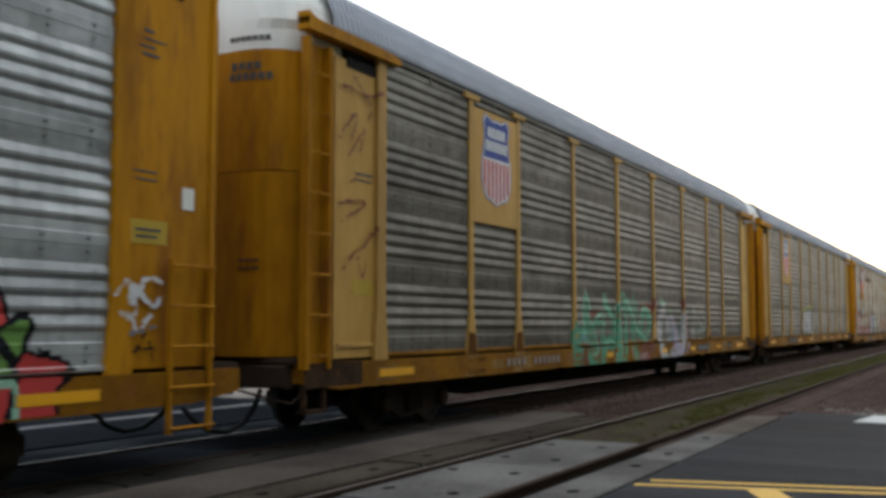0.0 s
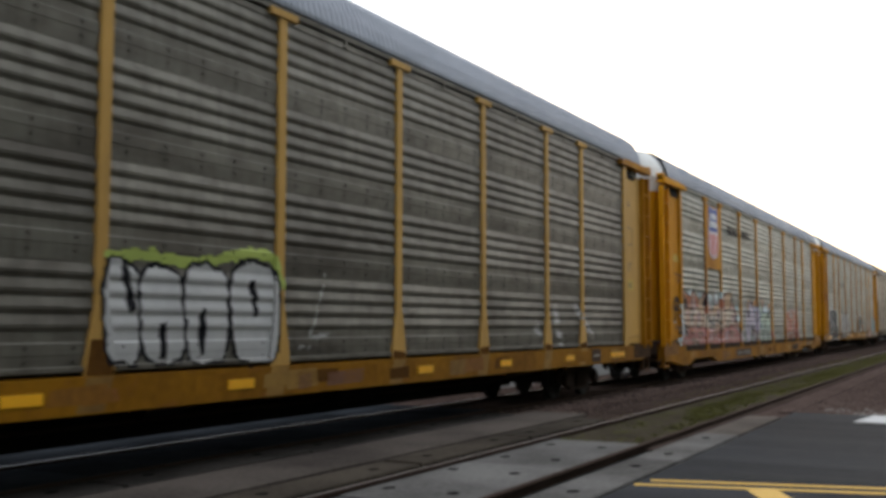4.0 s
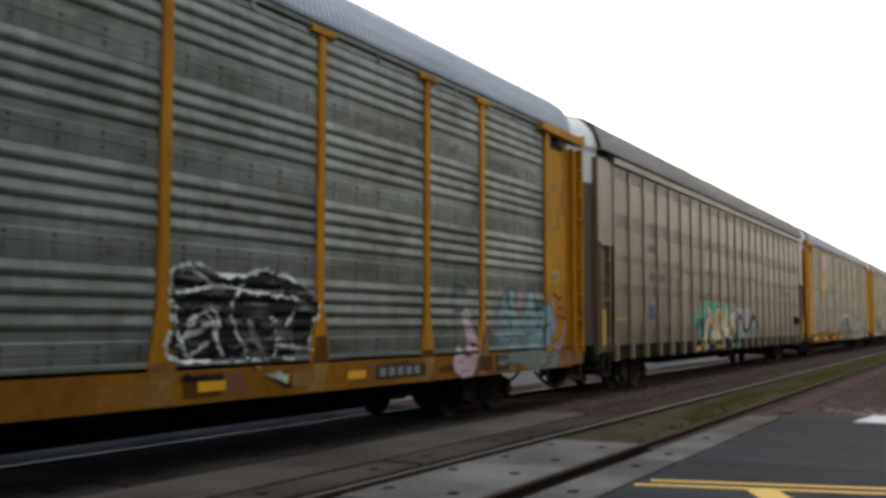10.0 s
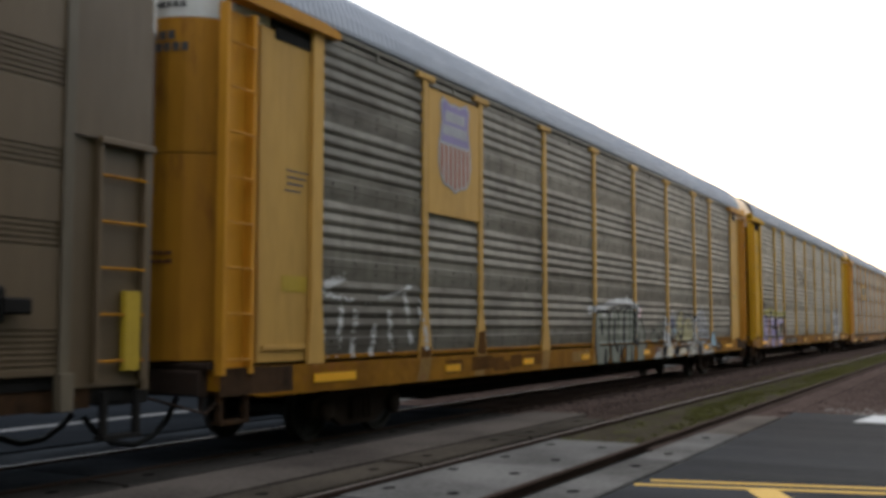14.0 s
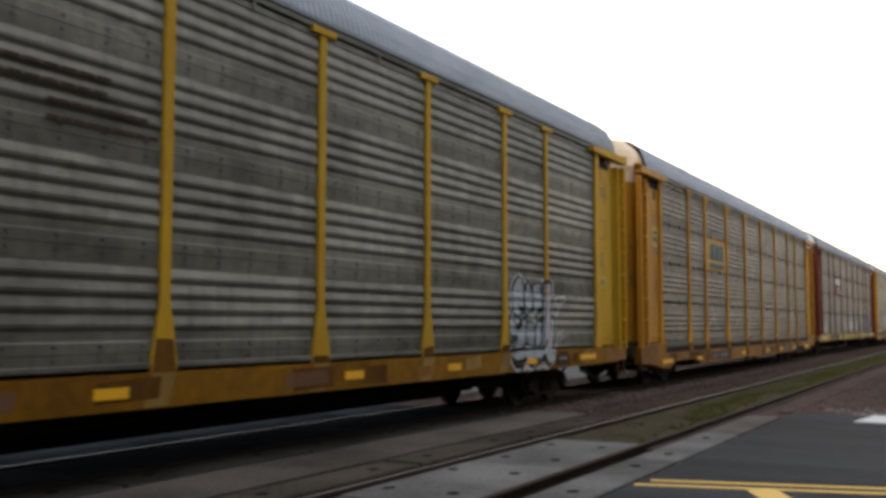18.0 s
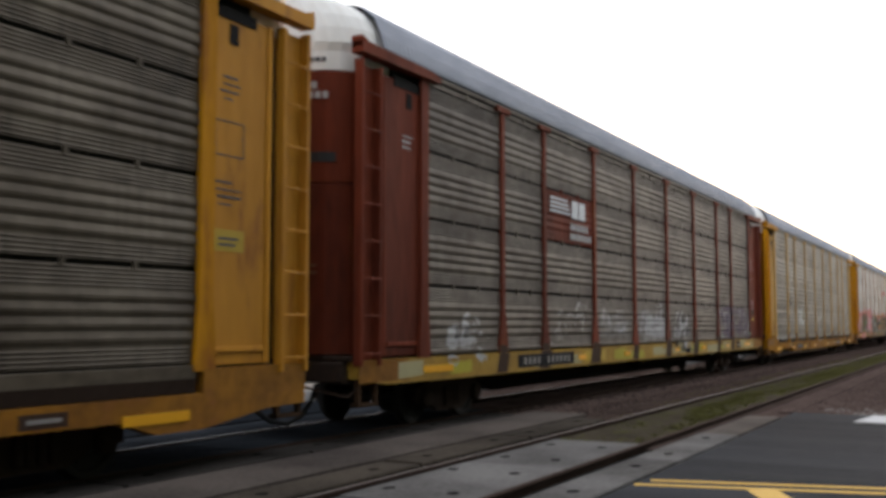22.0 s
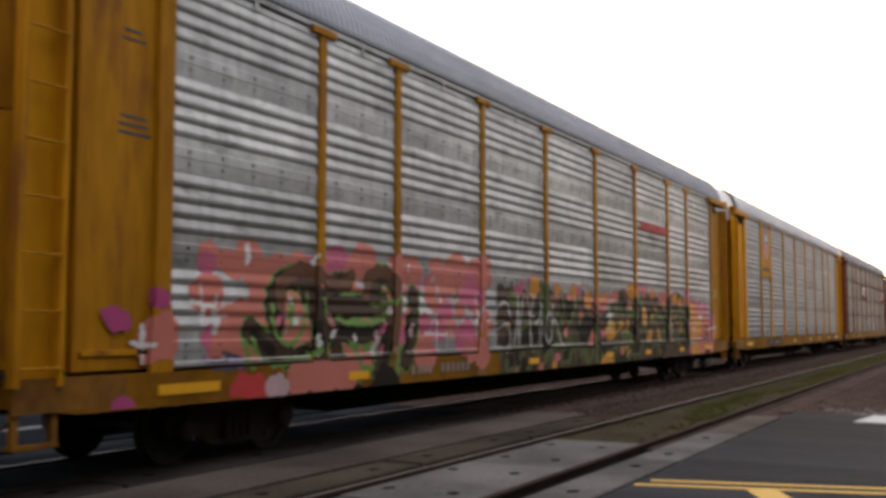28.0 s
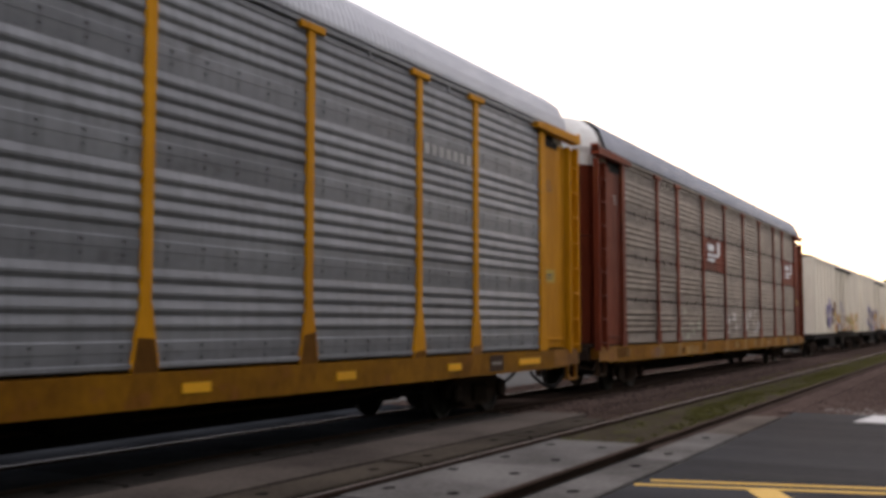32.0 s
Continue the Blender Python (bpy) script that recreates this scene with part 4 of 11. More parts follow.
# ------------------------------------------------------------------ insulated white box cars at the end
def reefer(index, shift):
    car = empty("box_car", TRACK_X, car_y(index, 0, shift), 0)
    tagged(car, "off-white insulated box car with purple and yellow graffiti", "rail car", "white box cars of the train")
    h = 9.6
    top = [(1.52, 4.90), (1.46, 5.06), (0.9, 5.20), (0.0, 5.27)]
    piece("body", shape("reefer_body", lambda: box_data(-1.47, 1.47, -h, h, 1.15, 5.00, 0.02)), M_CREAM, car)
    piece("roof", shape("reefer_roof", lambda: roof_data(-h, h, 0.8, 0.02, top)), M_CREAM, car, None, "low arched roof")
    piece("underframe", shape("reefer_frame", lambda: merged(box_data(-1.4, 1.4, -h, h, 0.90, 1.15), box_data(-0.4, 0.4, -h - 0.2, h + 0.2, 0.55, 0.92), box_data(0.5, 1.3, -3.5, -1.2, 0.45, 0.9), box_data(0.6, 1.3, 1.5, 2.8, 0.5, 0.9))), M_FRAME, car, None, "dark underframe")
    for turn in (0, 180):
        T = pose(0, 0, 0, 0, 0, turn)
        for i in range(17):
            y = -h + 0.1 + i * (2 * h - 0.2) / 16
            if abs(y) > 1.7:
                piece("side_post", shape("reefer_post", lambda: box_data(1.47, 1.51, -0.05, 0.05, 1.16, 4.88, 0.01)), M_CREAM, car, T @ pose(0, y, 0))
        d = piece("plug_door", shape("reefer_door", lambda: merged(box_data(1.47, 1.55, -1.6, 1.6, 1.30, 4.70, 0.02))), M_CREAM, car, T, "sliding plug door")
        for y in (-0.9, -0.3, 0.3, 0.9):
            piece("lock_bar", shape("reefer_bar", lambda: tube_data([(1.58, 0, 1.35), (1.58, 0, 4.65)], 0.025, 6)), M_CREAM, d, pose(0, y, 0))
        piece("door_track", shape("reefer_track", lambda: merged(box_data(1.48, 1.62, -1.7, 4.6, 4.72, 4.82, 0.01), box_data(1.48, 1.62, -1.7, 4.6, 1.16, 1.26, 0.01))), M_FRAME, car, T, "dark door track")
    running_gear(car, index, 7.4, shift)
    draft_gear(car, h)
    return car


for k in range(3):
    CARS[15 + k] = reefer(15 + k, -1.35 - 7.4 * k)
SHIFTS = {15 + k: -1.35 - 7.4 * k for k in range(3)}


# ------------------------------------------------------------------ signs, lettering and small fittings
def paint(name, colour, rough=0.6, amount=0.45):
    return mat("paint_" + name, colour, [c * 0.62 + 0.012 for c in colour], rough, spec=0.2 if max(colour) > 0.05 else 0.06, grain=10, spots=1.6, amount=amount, bump=0.05, vary=0.03)


GREYS_AND_WARMS = {
    'black': (0.006, 0.006, 0.009), 'white': (0.66, 0.66, 0.66), 'palegrey': (0.42, 0.41, 0.40), 'grey': (0.20, 0.20, 0.21), 'darkgrey': (0.085, 0.08, 0.08),
    'silver': (0.36, 0.38, 0.42), 'magenta': (0.42, 0.06, 0.18), 'fern': (0.085, 0.105, 0.026), 'dusty_cream': (0.48, 0.39, 0.30), 'dusty_peach': (0.42, 0.27, 0.19), 'dusty_pink': (0.33, 0.22, 0.23), 'red': (0.50, 0.045, 0.04), 'rust': (0.19, 0.055, 0.03), 'terracotta': (0.36, 0.115, 0.055), 'salmon': (0.55, 0.17, 0.13),
    'pink': (0.55, 0.13, 0.22), 'palepink': (0.52, 0.36, 0.38), 'cream': (0.62, 0.54, 0.40), 'tan': (0.38, 0.25, 0.15),
    'orange': (0.58, 0.25, 0.03), 'yellow': (0.55, 0.38, 0.05), 'khakiyellow': (0.38, 0.33, 0.03), 'khaki': (0.36, 0.32, 0.17), 'lime': (0.38, 0.45, 0.10),
}
GREENS_AND_BLUES = {
    'leaf': (0.14, 0.27, 0.06), 'jade': (0.09, 0.29, 0.17), 'mint': (0.30, 0.52, 0.38), 'palegreen': (0.38, 0.46, 0.36), 'sage': (0.36, 0.40, 0.32),
    'teal': (0.035, 0.075, 0.075), 'dusty_teal': (0.20, 0.29, 0.30), 'dusty_sage': (0.17, 0.19, 0.165), 'skyblue': (0.27, 0.40, 0.48), 'iceblue': (0.50, 0.58, 0.60), 'navy': (0.025, 0.03, 0.09), 'blue': (0.03, 0.06, 0.27),
    'lilac': (0.42, 0.37, 0.45), 'violet': (0.25, 0.21, 0.38), 'brown': (0.14, 0.06, 0.03), 'moss': (0.17, 0.175, 0.14), 'umber': (0.05, 0.028, 0.018),
    'plum': (0.10, 0.07, 0.10), 'slate': (0.05, 0.07, 0.13), 'olive': (0.12, 0.13, 0.03), 'mustard': (0.20, 0.18, 0.03), 'indigo': (0.050, 0.042, 0.085), 'dusty_jade': (0.10, 0.24, 0.15), 'straw': (0.46, 0.32, 0.09), 'moss_green': (0.075, 0.105, 0.026), 'camo_brown': (0.052, 0.026, 0.014), 'camo_dark': (0.018, 0.014, 0.010),
    'dusty_rose': (0.34, 0.135, 0.115), 'dusty_brown': (0.23, 0.125, 0.085), 'chalk': (0.26, 0.24, 0.22),
}
PAINTS = {k: paint(k, c) for group in (GREYS_AND_WARMS, GREENS_AND_BLUES) for k, c in group.items()}


RAISED = (4, 9, 11)                              # cars whose sill hangs lower, below a sooty skirt
DROP = {k: 0.28 for k in RAISED}


def decal(car, name, q0, q1, z0, z1, x, material, label="", thick=0.004):
    ob = solid(name, box_data(x, x + thick, q0 - HALF, q1 - HALF, z0, z1), material, car)
    if label:
        ob["label"] = label
    return ob


def bars(car, name, spans, z0, z1, x, material, label=""):
    """Lettering too small to read: one bar for each word or figure, joined as one painted mark."""
    for a, b in spans:
        ob = solid(name, box_data(x, x + 0.004, a - HALF, b - HALF, z0, z1), material, car, label)
    return ob


def door_bars(car, name, spans, z0, z1, material, label=""):
    """Glyph bars round the curved corner of an end door, by the distance from where its curve begins."""
    def spot(d, off):
        if d < 0:
            return (0.65 + d, -HALF - 2.15 - off)
        a = math.pi / 2 - d / 0.75
        return (0.65 + (0.75 + off) * math.cos(a), -HALF - 1.40 - (0.75 + off) * math.sin(a))
    for a, b in spans:
        solid(name, prism_data([spot(a, 0.009), spot(b, 0.009), spot(b, -0.006), spot(a, -0.006)], 2, z0, z1), material, car, label)


def word(a, b, n, gap=0.34):
    """n glyph-sized bars between a and b."""
    w = (b - a) / n
    return [(a + i * w, a + (i + 1 - gap) * w) for i in range(n)]


def lettering(car, text, q, z, size, x, material, name="lettering", label=""):
    cu = bpy.data.curves.new("lettering", 'FONT')
    cu.body, cu.size, cu.extrude, cu.offset = text, size, 0.002, size * 0.045
    tmp = new("lettering_tmp", cu)
    bpy.context.view_layer.update()
    me = bpy.data.meshes.new_from_object(tmp.evaluated_get(bpy.context.evaluated_depsgraph_get()))
    bpy.data.objects.remove(tmp)
    me.materials.clear()
    me.materials.append(material)
    ob = new(name, me)
    ob.parent = car
    ob.matrix_basis = pose(x, q - HALF, z, 90, 0, 90)
    if label:
        ob["label"] = label
    return ob


def shield_outline(w, h, n=10):
    """Right half of a heraldic shield with an eared top, mirrored."""
    half = [(0.0, h * 0.46), (w * 0.14, h * 0.445), (w * 0.27, h * 0.475), (w * 0.36, h * 0.50), (w * 0.45, h * 0.43), (w * 0.43, h * 0.34), (w * 0.41, h * 0.24), (w * 0.44, h * 0.12),
            (w * 0.49, -h * 0.02), (w * 0.50, -h * 0.20), (w * 0.45, -h * 0.34), (w * 0.34, -h * 0.43), (w * 0.17, -h * 0.45), (0.0, -h * 0.5)]
    return half + [(-a, b) for a, b in half[-2:0:-1]]


def clip_band(outline, lo, hi, left, right):
    """The part of a closed outline inside a rectangle (Sutherland-Hodgman)."""
    def cut(pts, axis, limit, keep_less):
        res = []
        for i in range(len(pts)):
            p, q = pts[i - 1], pts[i]
            a = (p[axis] <= limit) == keep_less or p[axis] == limit
            b = (q[axis] <= limit) == keep_less or q[axis] == limit
            if a != b:
                t = (limit - p[axis]) / (q[axis] - p[axis])
                res.append((p[0] + t * (q[0] - p[0]), p[1] + t * (q[1] - p[1])))
            if b:
                res.append(q)
        return res
    pts = cut(outline, 1, hi, True)
    pts = cut(pts, 1, lo, False) if pts else pts
    pts = cut(pts, 0, right, True) if pts else pts
    return cut(pts, 0, left, False) if pts else pts


def shield_panel(index, z0, z1, w, h, zc, faded=False, yellow=None):
    """Painted sheet with a striped shield in one bay."""
    car = CARS[index]
    q0, q1 = 2.75 + 0.09, 4.68 - 0.09
    sheet = solid("sign_panel", box_data(SIDE_X + 0.015, SIDE_X + 0.04, q0 - HALF, q1 - HALF, z0, z1), yellow or M_PALE_YELLOW, car, "flat yellow painted sign panel")
    x = SIDE_X + 0.0405
    cy = (q0 + q1) / 2 - HALF
    outer = shield_outline(w, h)
    inner = [(a * 0.91, b * 0.94) for a, b in outer]
    split = h * 0.02

    def plate(name, chunks, xa, material, label):
        ob = solid(name, merged(*[prism_data([(a + cy, b + zc) for a, b in c], 0, xa, xa + 0.003) for c in chunks if len(c) > 2]), material, sheet, label)
        return ob
    ink = PAINTS['palegrey'] if faded else PAINTS['white']
    plate("shield_edge", [outer], x, PAINTS['blue'] if not faded else PAINTS['grey'], "thin blue edge of the shield")
    plate("shield_white", [[(a * 0.97, b * 0.975) for a, b in outer]], x + 0.004, ink, "white ground of the shield")
    plate("shield_blue", [clip_band(inner, split, h, -w, w)], x + 0.008, PAINTS['blue'] if not faded else PAINTS['violet'], "blue upper field")
    n = 7
    stripes = []
    for k in range(n):
        a = -w * 0.455 + k * w * 0.91 / n + w * 0.02
        stripes.append(clip_band(inner, -h, split - h * 0.03, a, a + w * 0.91 / n * 0.52))
    plate("shield_stripes", stripes, x + 0.008, PAINTS['red'] if not faded else PAINTS['terracotta'], "red vertical stripes")
    for dz, k, e in ((0.30, 5, 0.30), (0.155, 7, 0.36)):
        spans = word(cy - w * e + HALF, cy + w * e + HALF, k, 0.26)
        bars(sheet, "shield_mark", spans, zc + h * dz - h * 0.055, zc + h * dz + h * 0.055, x + 0.012, ink)
    return sheet


shield_panel(2, 3.36, 5.34, 1.22, 1.62, 4.50)
shield_panel(3, 3.36, 5.34, 1.22, 1.62, 4.50)
shield_panel(4, 3.36, 5.34, 1.30, 1.72, 4.50, yellow=M_YELLOW)
shield_panel(7, 3.36, 5.34, 1.15, 1.55, 4.52, faded=True)
shield_panel(13, 3.46, 5.34, 0.86, 1.16, 4.72, yellow=M_DEEP_YELLOW)
for k in (2, 3, 4, 7, 13):
    # the lower part of the removed sheet below the sign
    piece("side_sheet", sheet_mesh("wide", 1.87), {2: M_SIDE_GREY, 3: M_SIDE_GREY, 4: M_SIDE_GREEN, 7: M_SIDE_GREY, 13: M_SIDE_BLUE}[k], CARS[k], pose(SIDE_X - 0.02, 2.78 - HALF, SHEET_Z0 + 2 * SHEET_H))
lettering(CARS[4], "BUILDING", 5.55, 4.62, 0.345, SIDE_X + 0.042, PAINTS['black'], label="black painted lettering")
lettering(CARS[4], "AMERICA", 7.68, 4.66, 0.345, SIDE_X + 0.042, PAINTS['black'], label="black painted lettering")
lettering(CARS[13], "BUILDING AMERICA", 2.93, 3.70, 0.165, SIDE_X + 0.042, PAINTS['navy'], label="small dark painted lettering")


def sign_sheet(index, bay, material, marks):
    """A side sheet painted as a sign, with plain painted shapes."""
    car = CARS[index]
    q0, q1 = POSTS[bay] + 0.03, POSTS[bay + 1] - 0.03
    sheet = piece("sign_panel", sheet_mesh("slit", q1 - q0), material, car, pose(SIDE_X, q0 - HALF, SHEET_Z0 + 2 * SHEET_H), "ribbed sign sheet")
    for name, colour, shapes in marks:
        for s in shapes:
            solid(name, prism_data([(q - q0, z) for q, z in s], 0, 0.037, 0.041), PAINTS[colour], sheet)
    return sheet


def rect(a, b, lo, hi):
    return [(a, lo), (b, lo), (b, hi), (a, hi)]


sign_sheet(9, 2, M_PALE_YELLOW, [("sign_mark", 'teal', [rect(a, b, 0.36, 0.86) for a, b in word(5.25, 7.05, 3, 0.16)] + [rect(5.2, 6.95, 0.13, 0.25)])])
sign_sheet(10, 2, M_MAROON, [("sign_mark", 'white', [rect(4.95, 6.05 - 0.05 * k, 0.60 + 0.085 * k, 0.645 + 0.085 * k) for k in range(4)] + [rect(a, b, 0.55, 0.92) for a, b in word(6.12, 6.95, 2, 0.14)]),
                             ("lettering_bar", 'palegrey', [rect(a, b, 0.30, 0.44) for a, b in word(6.05, 7.1, 7)] + [rect(a, b, 0.10, 0.24) for a, b in word(6.05, 7.3, 8)])])
for bay, s in ((3, 7.51), (8, 20.75)):
    sign_sheet(14, bay, M_MAROON, [("sign_mark", 'white', [rect(s + 0.5, s + 1.4, 0.30, 0.40), rect(s + 0.5, s + 1.9, 0.46, 0.54), rect(s + 1.75, s + 2.05, 0.54, 0.95), rect(s + 0.5, s + 1.3, 0.64, 0.84)])])

# reporting marks on the sills: dark patches with pale bars
for k, (q0, q1) in NUMBERS.items():
    dark = k not in (2, 12)
    dz = DROP.get(k, 0.0)
    if dark:
        decal(CARS[k], "mark_patch", q0, q1, 0.82 - dz, 1.06 - dz, 1.562, PAINTS['umber' if k in RAISED else 'black'], "dark stencil patch")
    w = q1 - q0
    bars(CARS[k], "number_bar", word(q0 + 0.1 * w, q0 + 0.4 * w, 4, 0.52) + word(q0 + 0.5 * w, q0 + 0.95 * w, 6, 0.52), 0.875 - dz, 1.005 - dz, 1.567, PAINTS['grey' if k in RAISED else 'chalk'], "pale stencilled marks")
for k in (2, 4, 5, 7, 9, 11):
    dz = DROP.get(k, 0.0)
    decal(CARS[k], "mark_patch", 17.3, 18.7, 0.84 - dz, 1.04 - dz, 1.562, PAINTS['umber'])
    bars(CARS[k], "number_bar", word(17.4, 18.6, 5), 0.88 - dz, 1.00 - dz, 1.567, PAINTS['black' if k == 4 else 'grey'])
for k in CARS:
    if k in (6, 15, 16, 17):
        continue
    dz = DROP.get(k, 0.0)
    if k != 12:
        decal(CARS[k], "placard", 21.2, 21.75, 0.80 - 0.5 * dz, 1.08 - dz, 1.562, PAINTS['umber'], "dark data placard")
        decal(CARS[k], "placard_line", 21.28, 21.67, 0.92 - 0.75 * dz, 0.96 - 0.75 * dz, 1.567, PAINTS['chalk'])
    # data stencils and stickers on the end plates
    ink = PAINTS['palegrey'] if k in (10, 14) else PAINTS['darkgrey']
    r = random.Random(k * 7)
    for a, b, lo in ((-0.75, -0.35, 4.55), (-0.78, -0.25, 3.70), (23.85, 24.25, 4.60), (23.80, 24.25, 3.15)):
        if r.random() < 0.3 or (k == 10 and a > 0):
            continue
        lo += r.uniform(-0.2, 0.1)
        for j in range(r.randint(2, 4)):
            bars(CARS[k], "stencil_line", [(a + r.uniform(0, 0.1), b - r.uniform(0, 0.2))], lo - 0.085 * j, lo - 0.085 * j + r.choice((0.02, 0.025, 0.03)), 1.502, ink)
    if k != 10:
        decal(CARS[k], "warning_sticker", 23.75, 24.30, 2.45, 2.70, 1.503, M_STICKER, "yellow warning sticker")
        bars(CARS[k], "sticker_text", [(23.85, 24.2)], 2.58, 2.61, 1.508, PAINTS['darkgrey'])
        bars(CARS[k], "sticker_text", [(23.85, 24.15)], 2.51, 2.54, 1.508, PAINTS['darkgrey'])
    if k in (2, 3, 7, 4):
        z = 3.36 if k == 4 else 2.02
        decal(CARS[k], "warning_sticker", -0.80, -0.28, z, z + 0.2, 1.503, M_STICKER, "yellow warning sticker")
    if k == 9:
        decal(CARS[k], "warning_sticker", -0.80, -0.25, 3.65, 4.15, 1.503, M_STICKER, "large yellow warning sticker")
        bars(CARS[k], "sticker_text", [(-0.72, -0.35)], 3.98, 4.05, 1.508, PAINTS['darkgrey'])
        bars(CARS[k], "sticker_text", [(-0.72, -0.35)], 3.78, 3.90, 1.508, PAINTS['darkgrey'])
    if k in (2, 3, 5, 8, 9, 11):
        frame_q = (23.78, 24.28)
        for a, b, lo, hi in ((*frame_q, 3.95, 3.965), (*frame_q, 3.55, 3.565), (23.78, 23.795, 3.55, 3.965), (24.265, 24.28, 3.55, 3.965)):
            bars(CARS[k], "stencil_frame", [(a, b)], lo, hi, 1.502, ink)
    # marks on the end doors
    door_bars(CARS[k], "door_number", word(-0.17, 0.30, 4, 0.28), 4.95, 5.05, ink, "stencilled marks")
    door_bars(CARS[k], "door_number", word(-0.20, 0.46, 6, 0.28), 4.81, 4.91, ink, "stencilled marks")
    for lo in (2.42, 2.32):
        door_bars(CARS[k], "door_stencil", word(-0.02, 0.30, 3, 0.2), lo, lo + 0.04, PAINTS['brown'], "faint stencilled line")
    door_bars(CARS[k], "cap_mark", word(-0.20, 0.42, 7, 0.25), 5.34, 5.40, PAINTS['darkgrey'], "dark stencilled marks")
    if k in (8, 9, 13, 10):
        for z in {9: (4.15, 2.75), 13: (3.58,)}.get(k, (3.9,)):
            door_bars(CARS[k], "door_slot", [(-0.60, -0.30), (-0.30, -0.001), (0.0, 0.15), (0.15, 0.30), (0.30, 0.42), (0.42, 0.54)], z, z + 0.14, M_BLACK, "dark lock slot")
    # dark lock pocket at the top of the end plate
    for q in (-0.62, 24.0) if k in (9, 10) else ():
        solid("lock_pocket", box_data(1.495, 1.508, q - HALF, q - HALF + 0.16, 4.88, 5.12), M_FRAME, CARS[k], "dark pocket hole")
    # dark bars under the eaves: the shadow on the plate tops, built as a part
    solid("shade_lip", box_data(1.42, 1.512, -0.98 - HALF, -0.12 - HALF, 5.16, 5.30), M_FRAME, CARS[k])
    solid("shade_lip", box_data(1.42, 1.512, HALF + 0.12, HALF + 0.98, 5.16, 5.30), M_FRAME, CARS[k])

# framed stencil, marks and a yellow stripe on the plate of the maroon-ended car
for a, b, lo, hi in ((23.70, 24.32, 3.945, 3.96), (23.70, 24.32, 3.575, 3.59), (23.70, 23.715, 3.575, 3.96), (24.305, 24.32, 3.575, 3.96)):
    bars(CARS[10], "stencil_frame", [(a, b)], lo, hi, 1.502, PAINTS['palepink'])
for j in range(4):
    bars(CARS[10], "stencil_line", word(23.76, 24.22 - 0.08 * (j % 3), 3, 0.2), 3.86 - 0.075 * j, 3.89 - 0.075 * j, 1.502, PAINTS['dusty_pink'])
for a, b, lo, hi in ((23.83, 24.11, 3.23, 3.28), (23.86, 23.97, 3.30, 3.33), (24.01, 24.22, 2.47, 2.50), (23.92, 24.30, 2.39, 2.425), (24.15, 24.28, 2.29, 2.34), (23.93, 24.30, 2.18, 2.205)):
    bars(CARS[10], "stencil_line", [(a, b)], lo, hi, 1.502, PAINTS['palepink'], "pale stencilled line")
bars(CARS[10], "yellow_stripe", [(23.62, 24.33)], 1.75, 1.86, 1.502, M_STICKER, "yellow painted stripe")
decal(CARS[10], "grime_patch", 23.85, 24.45, 1.98, 2.16, 1.502, PAINTS['umber'], "dark grimy patch")

# scuffs and touched-up patches along the sills
for k in CARS:
    if k in (6, 12, 13, 15, 16, 17):
        continue
    r = random.Random(100 + k)
    tones = [M_SILL_WORN, M_SILL_RUST, PAINTS['brown'], M_SILL, M_RUST_FOOT, M_RUST_FOOT, M_SILL_WORN] if k != 10 else [PAINTS['khaki'], PAINTS['khakiyellow'], M_STICKER, PAINTS['khaki']]
    if k == 9:
        tones = [M_RUST_FOOT, PAINTS['brown'], M_SILL_RUST, PAINTS['umber']]
    for j in range(22):
        a = r.uniform(-1.0, 23.0)
        w = r.uniform(0.25, 0.9) * (1.6 if k == 10 else 1.0)
        lo, hi = r.uniform(0.78, 0.86), r.uniform(0.98, 1.09)
        if k in RAISED:
            lo, hi = (0.66, 0.84) if (a < 4.2 or a > 18.6) else (lo - 0.29, hi - 0.26)
        lean = r.uniform(-0.05, 0.05)
        solid("paint_patch", prism_data([(a - HALF, lo), (a + w - HALF, lo + r.uniform(-0.01, 0.03)), (a + w + lean - HALF, hi), (a + lean - HALF, hi - r.uniform(0, 0.04))], 0, 1.5605, 1.5615), r.choice(tones), CARS[k], "touched-up patch of paint")

# dark feet of the posts, painted down over the sill
for k, tone in ((9, M_RUST_FOOT), (10, PAINTS['umber'])):
    for i, q in enumerate(POSTS[1:-1]):
        w = 0.22 + 0.05 * (i % 3)
        lo, hi = (0.65 if q < 3.5 or q > 20 else 0.49, 0.855) if k == 9 else (0.77, 1.113)
        solid("post_foot_paint", prism_data([(q - w - 0.12 - HALF, lo), (q + w - 0.12 - HALF, lo), (q + w - HALF, hi), (q - w - HALF, hi)], 0, 1.5616, 1.5626), tone, CARS[k], "dark paint below the post")

# rusty scuffs on the flared feet of the posts
for k in (1, 2, 3, 4, 5, 7, 8, 10, 11, 12, 13):
    rnd = random.Random(300 + k)
    for i, q in enumerate(POSTS[1:-1]):
        if rnd.random() < 0.15:
            continue
        h, lean = rnd.choice((0.12, 0.14, 0.16, 0.38)) + rnd.uniform(-0.02, 0.02), rnd.uniform(-0.02, 0.02)
        w0, w1 = 0.185, 0.185 - 0.10 * max(0.0, h - 0.12) / 0.6 - 0.02
        solid("rust_stain", prism_data([(q - w0 - HALF, 1.102), (q + w0 - HALF, 1.102), (q + w1 - HALF, 1.102 + h + lean), (q - w1 - HALF, 1.102 + h - lean)], 0, SIDE_X + 0.0464, SIDE_X + 0.0474), PAINTS['umber'] if k == 10 else M_RUST_FOOT if rnd.random() < 0.8 else M_SILL_RUST, CARS[k], "rusty scuffed foot of a post")

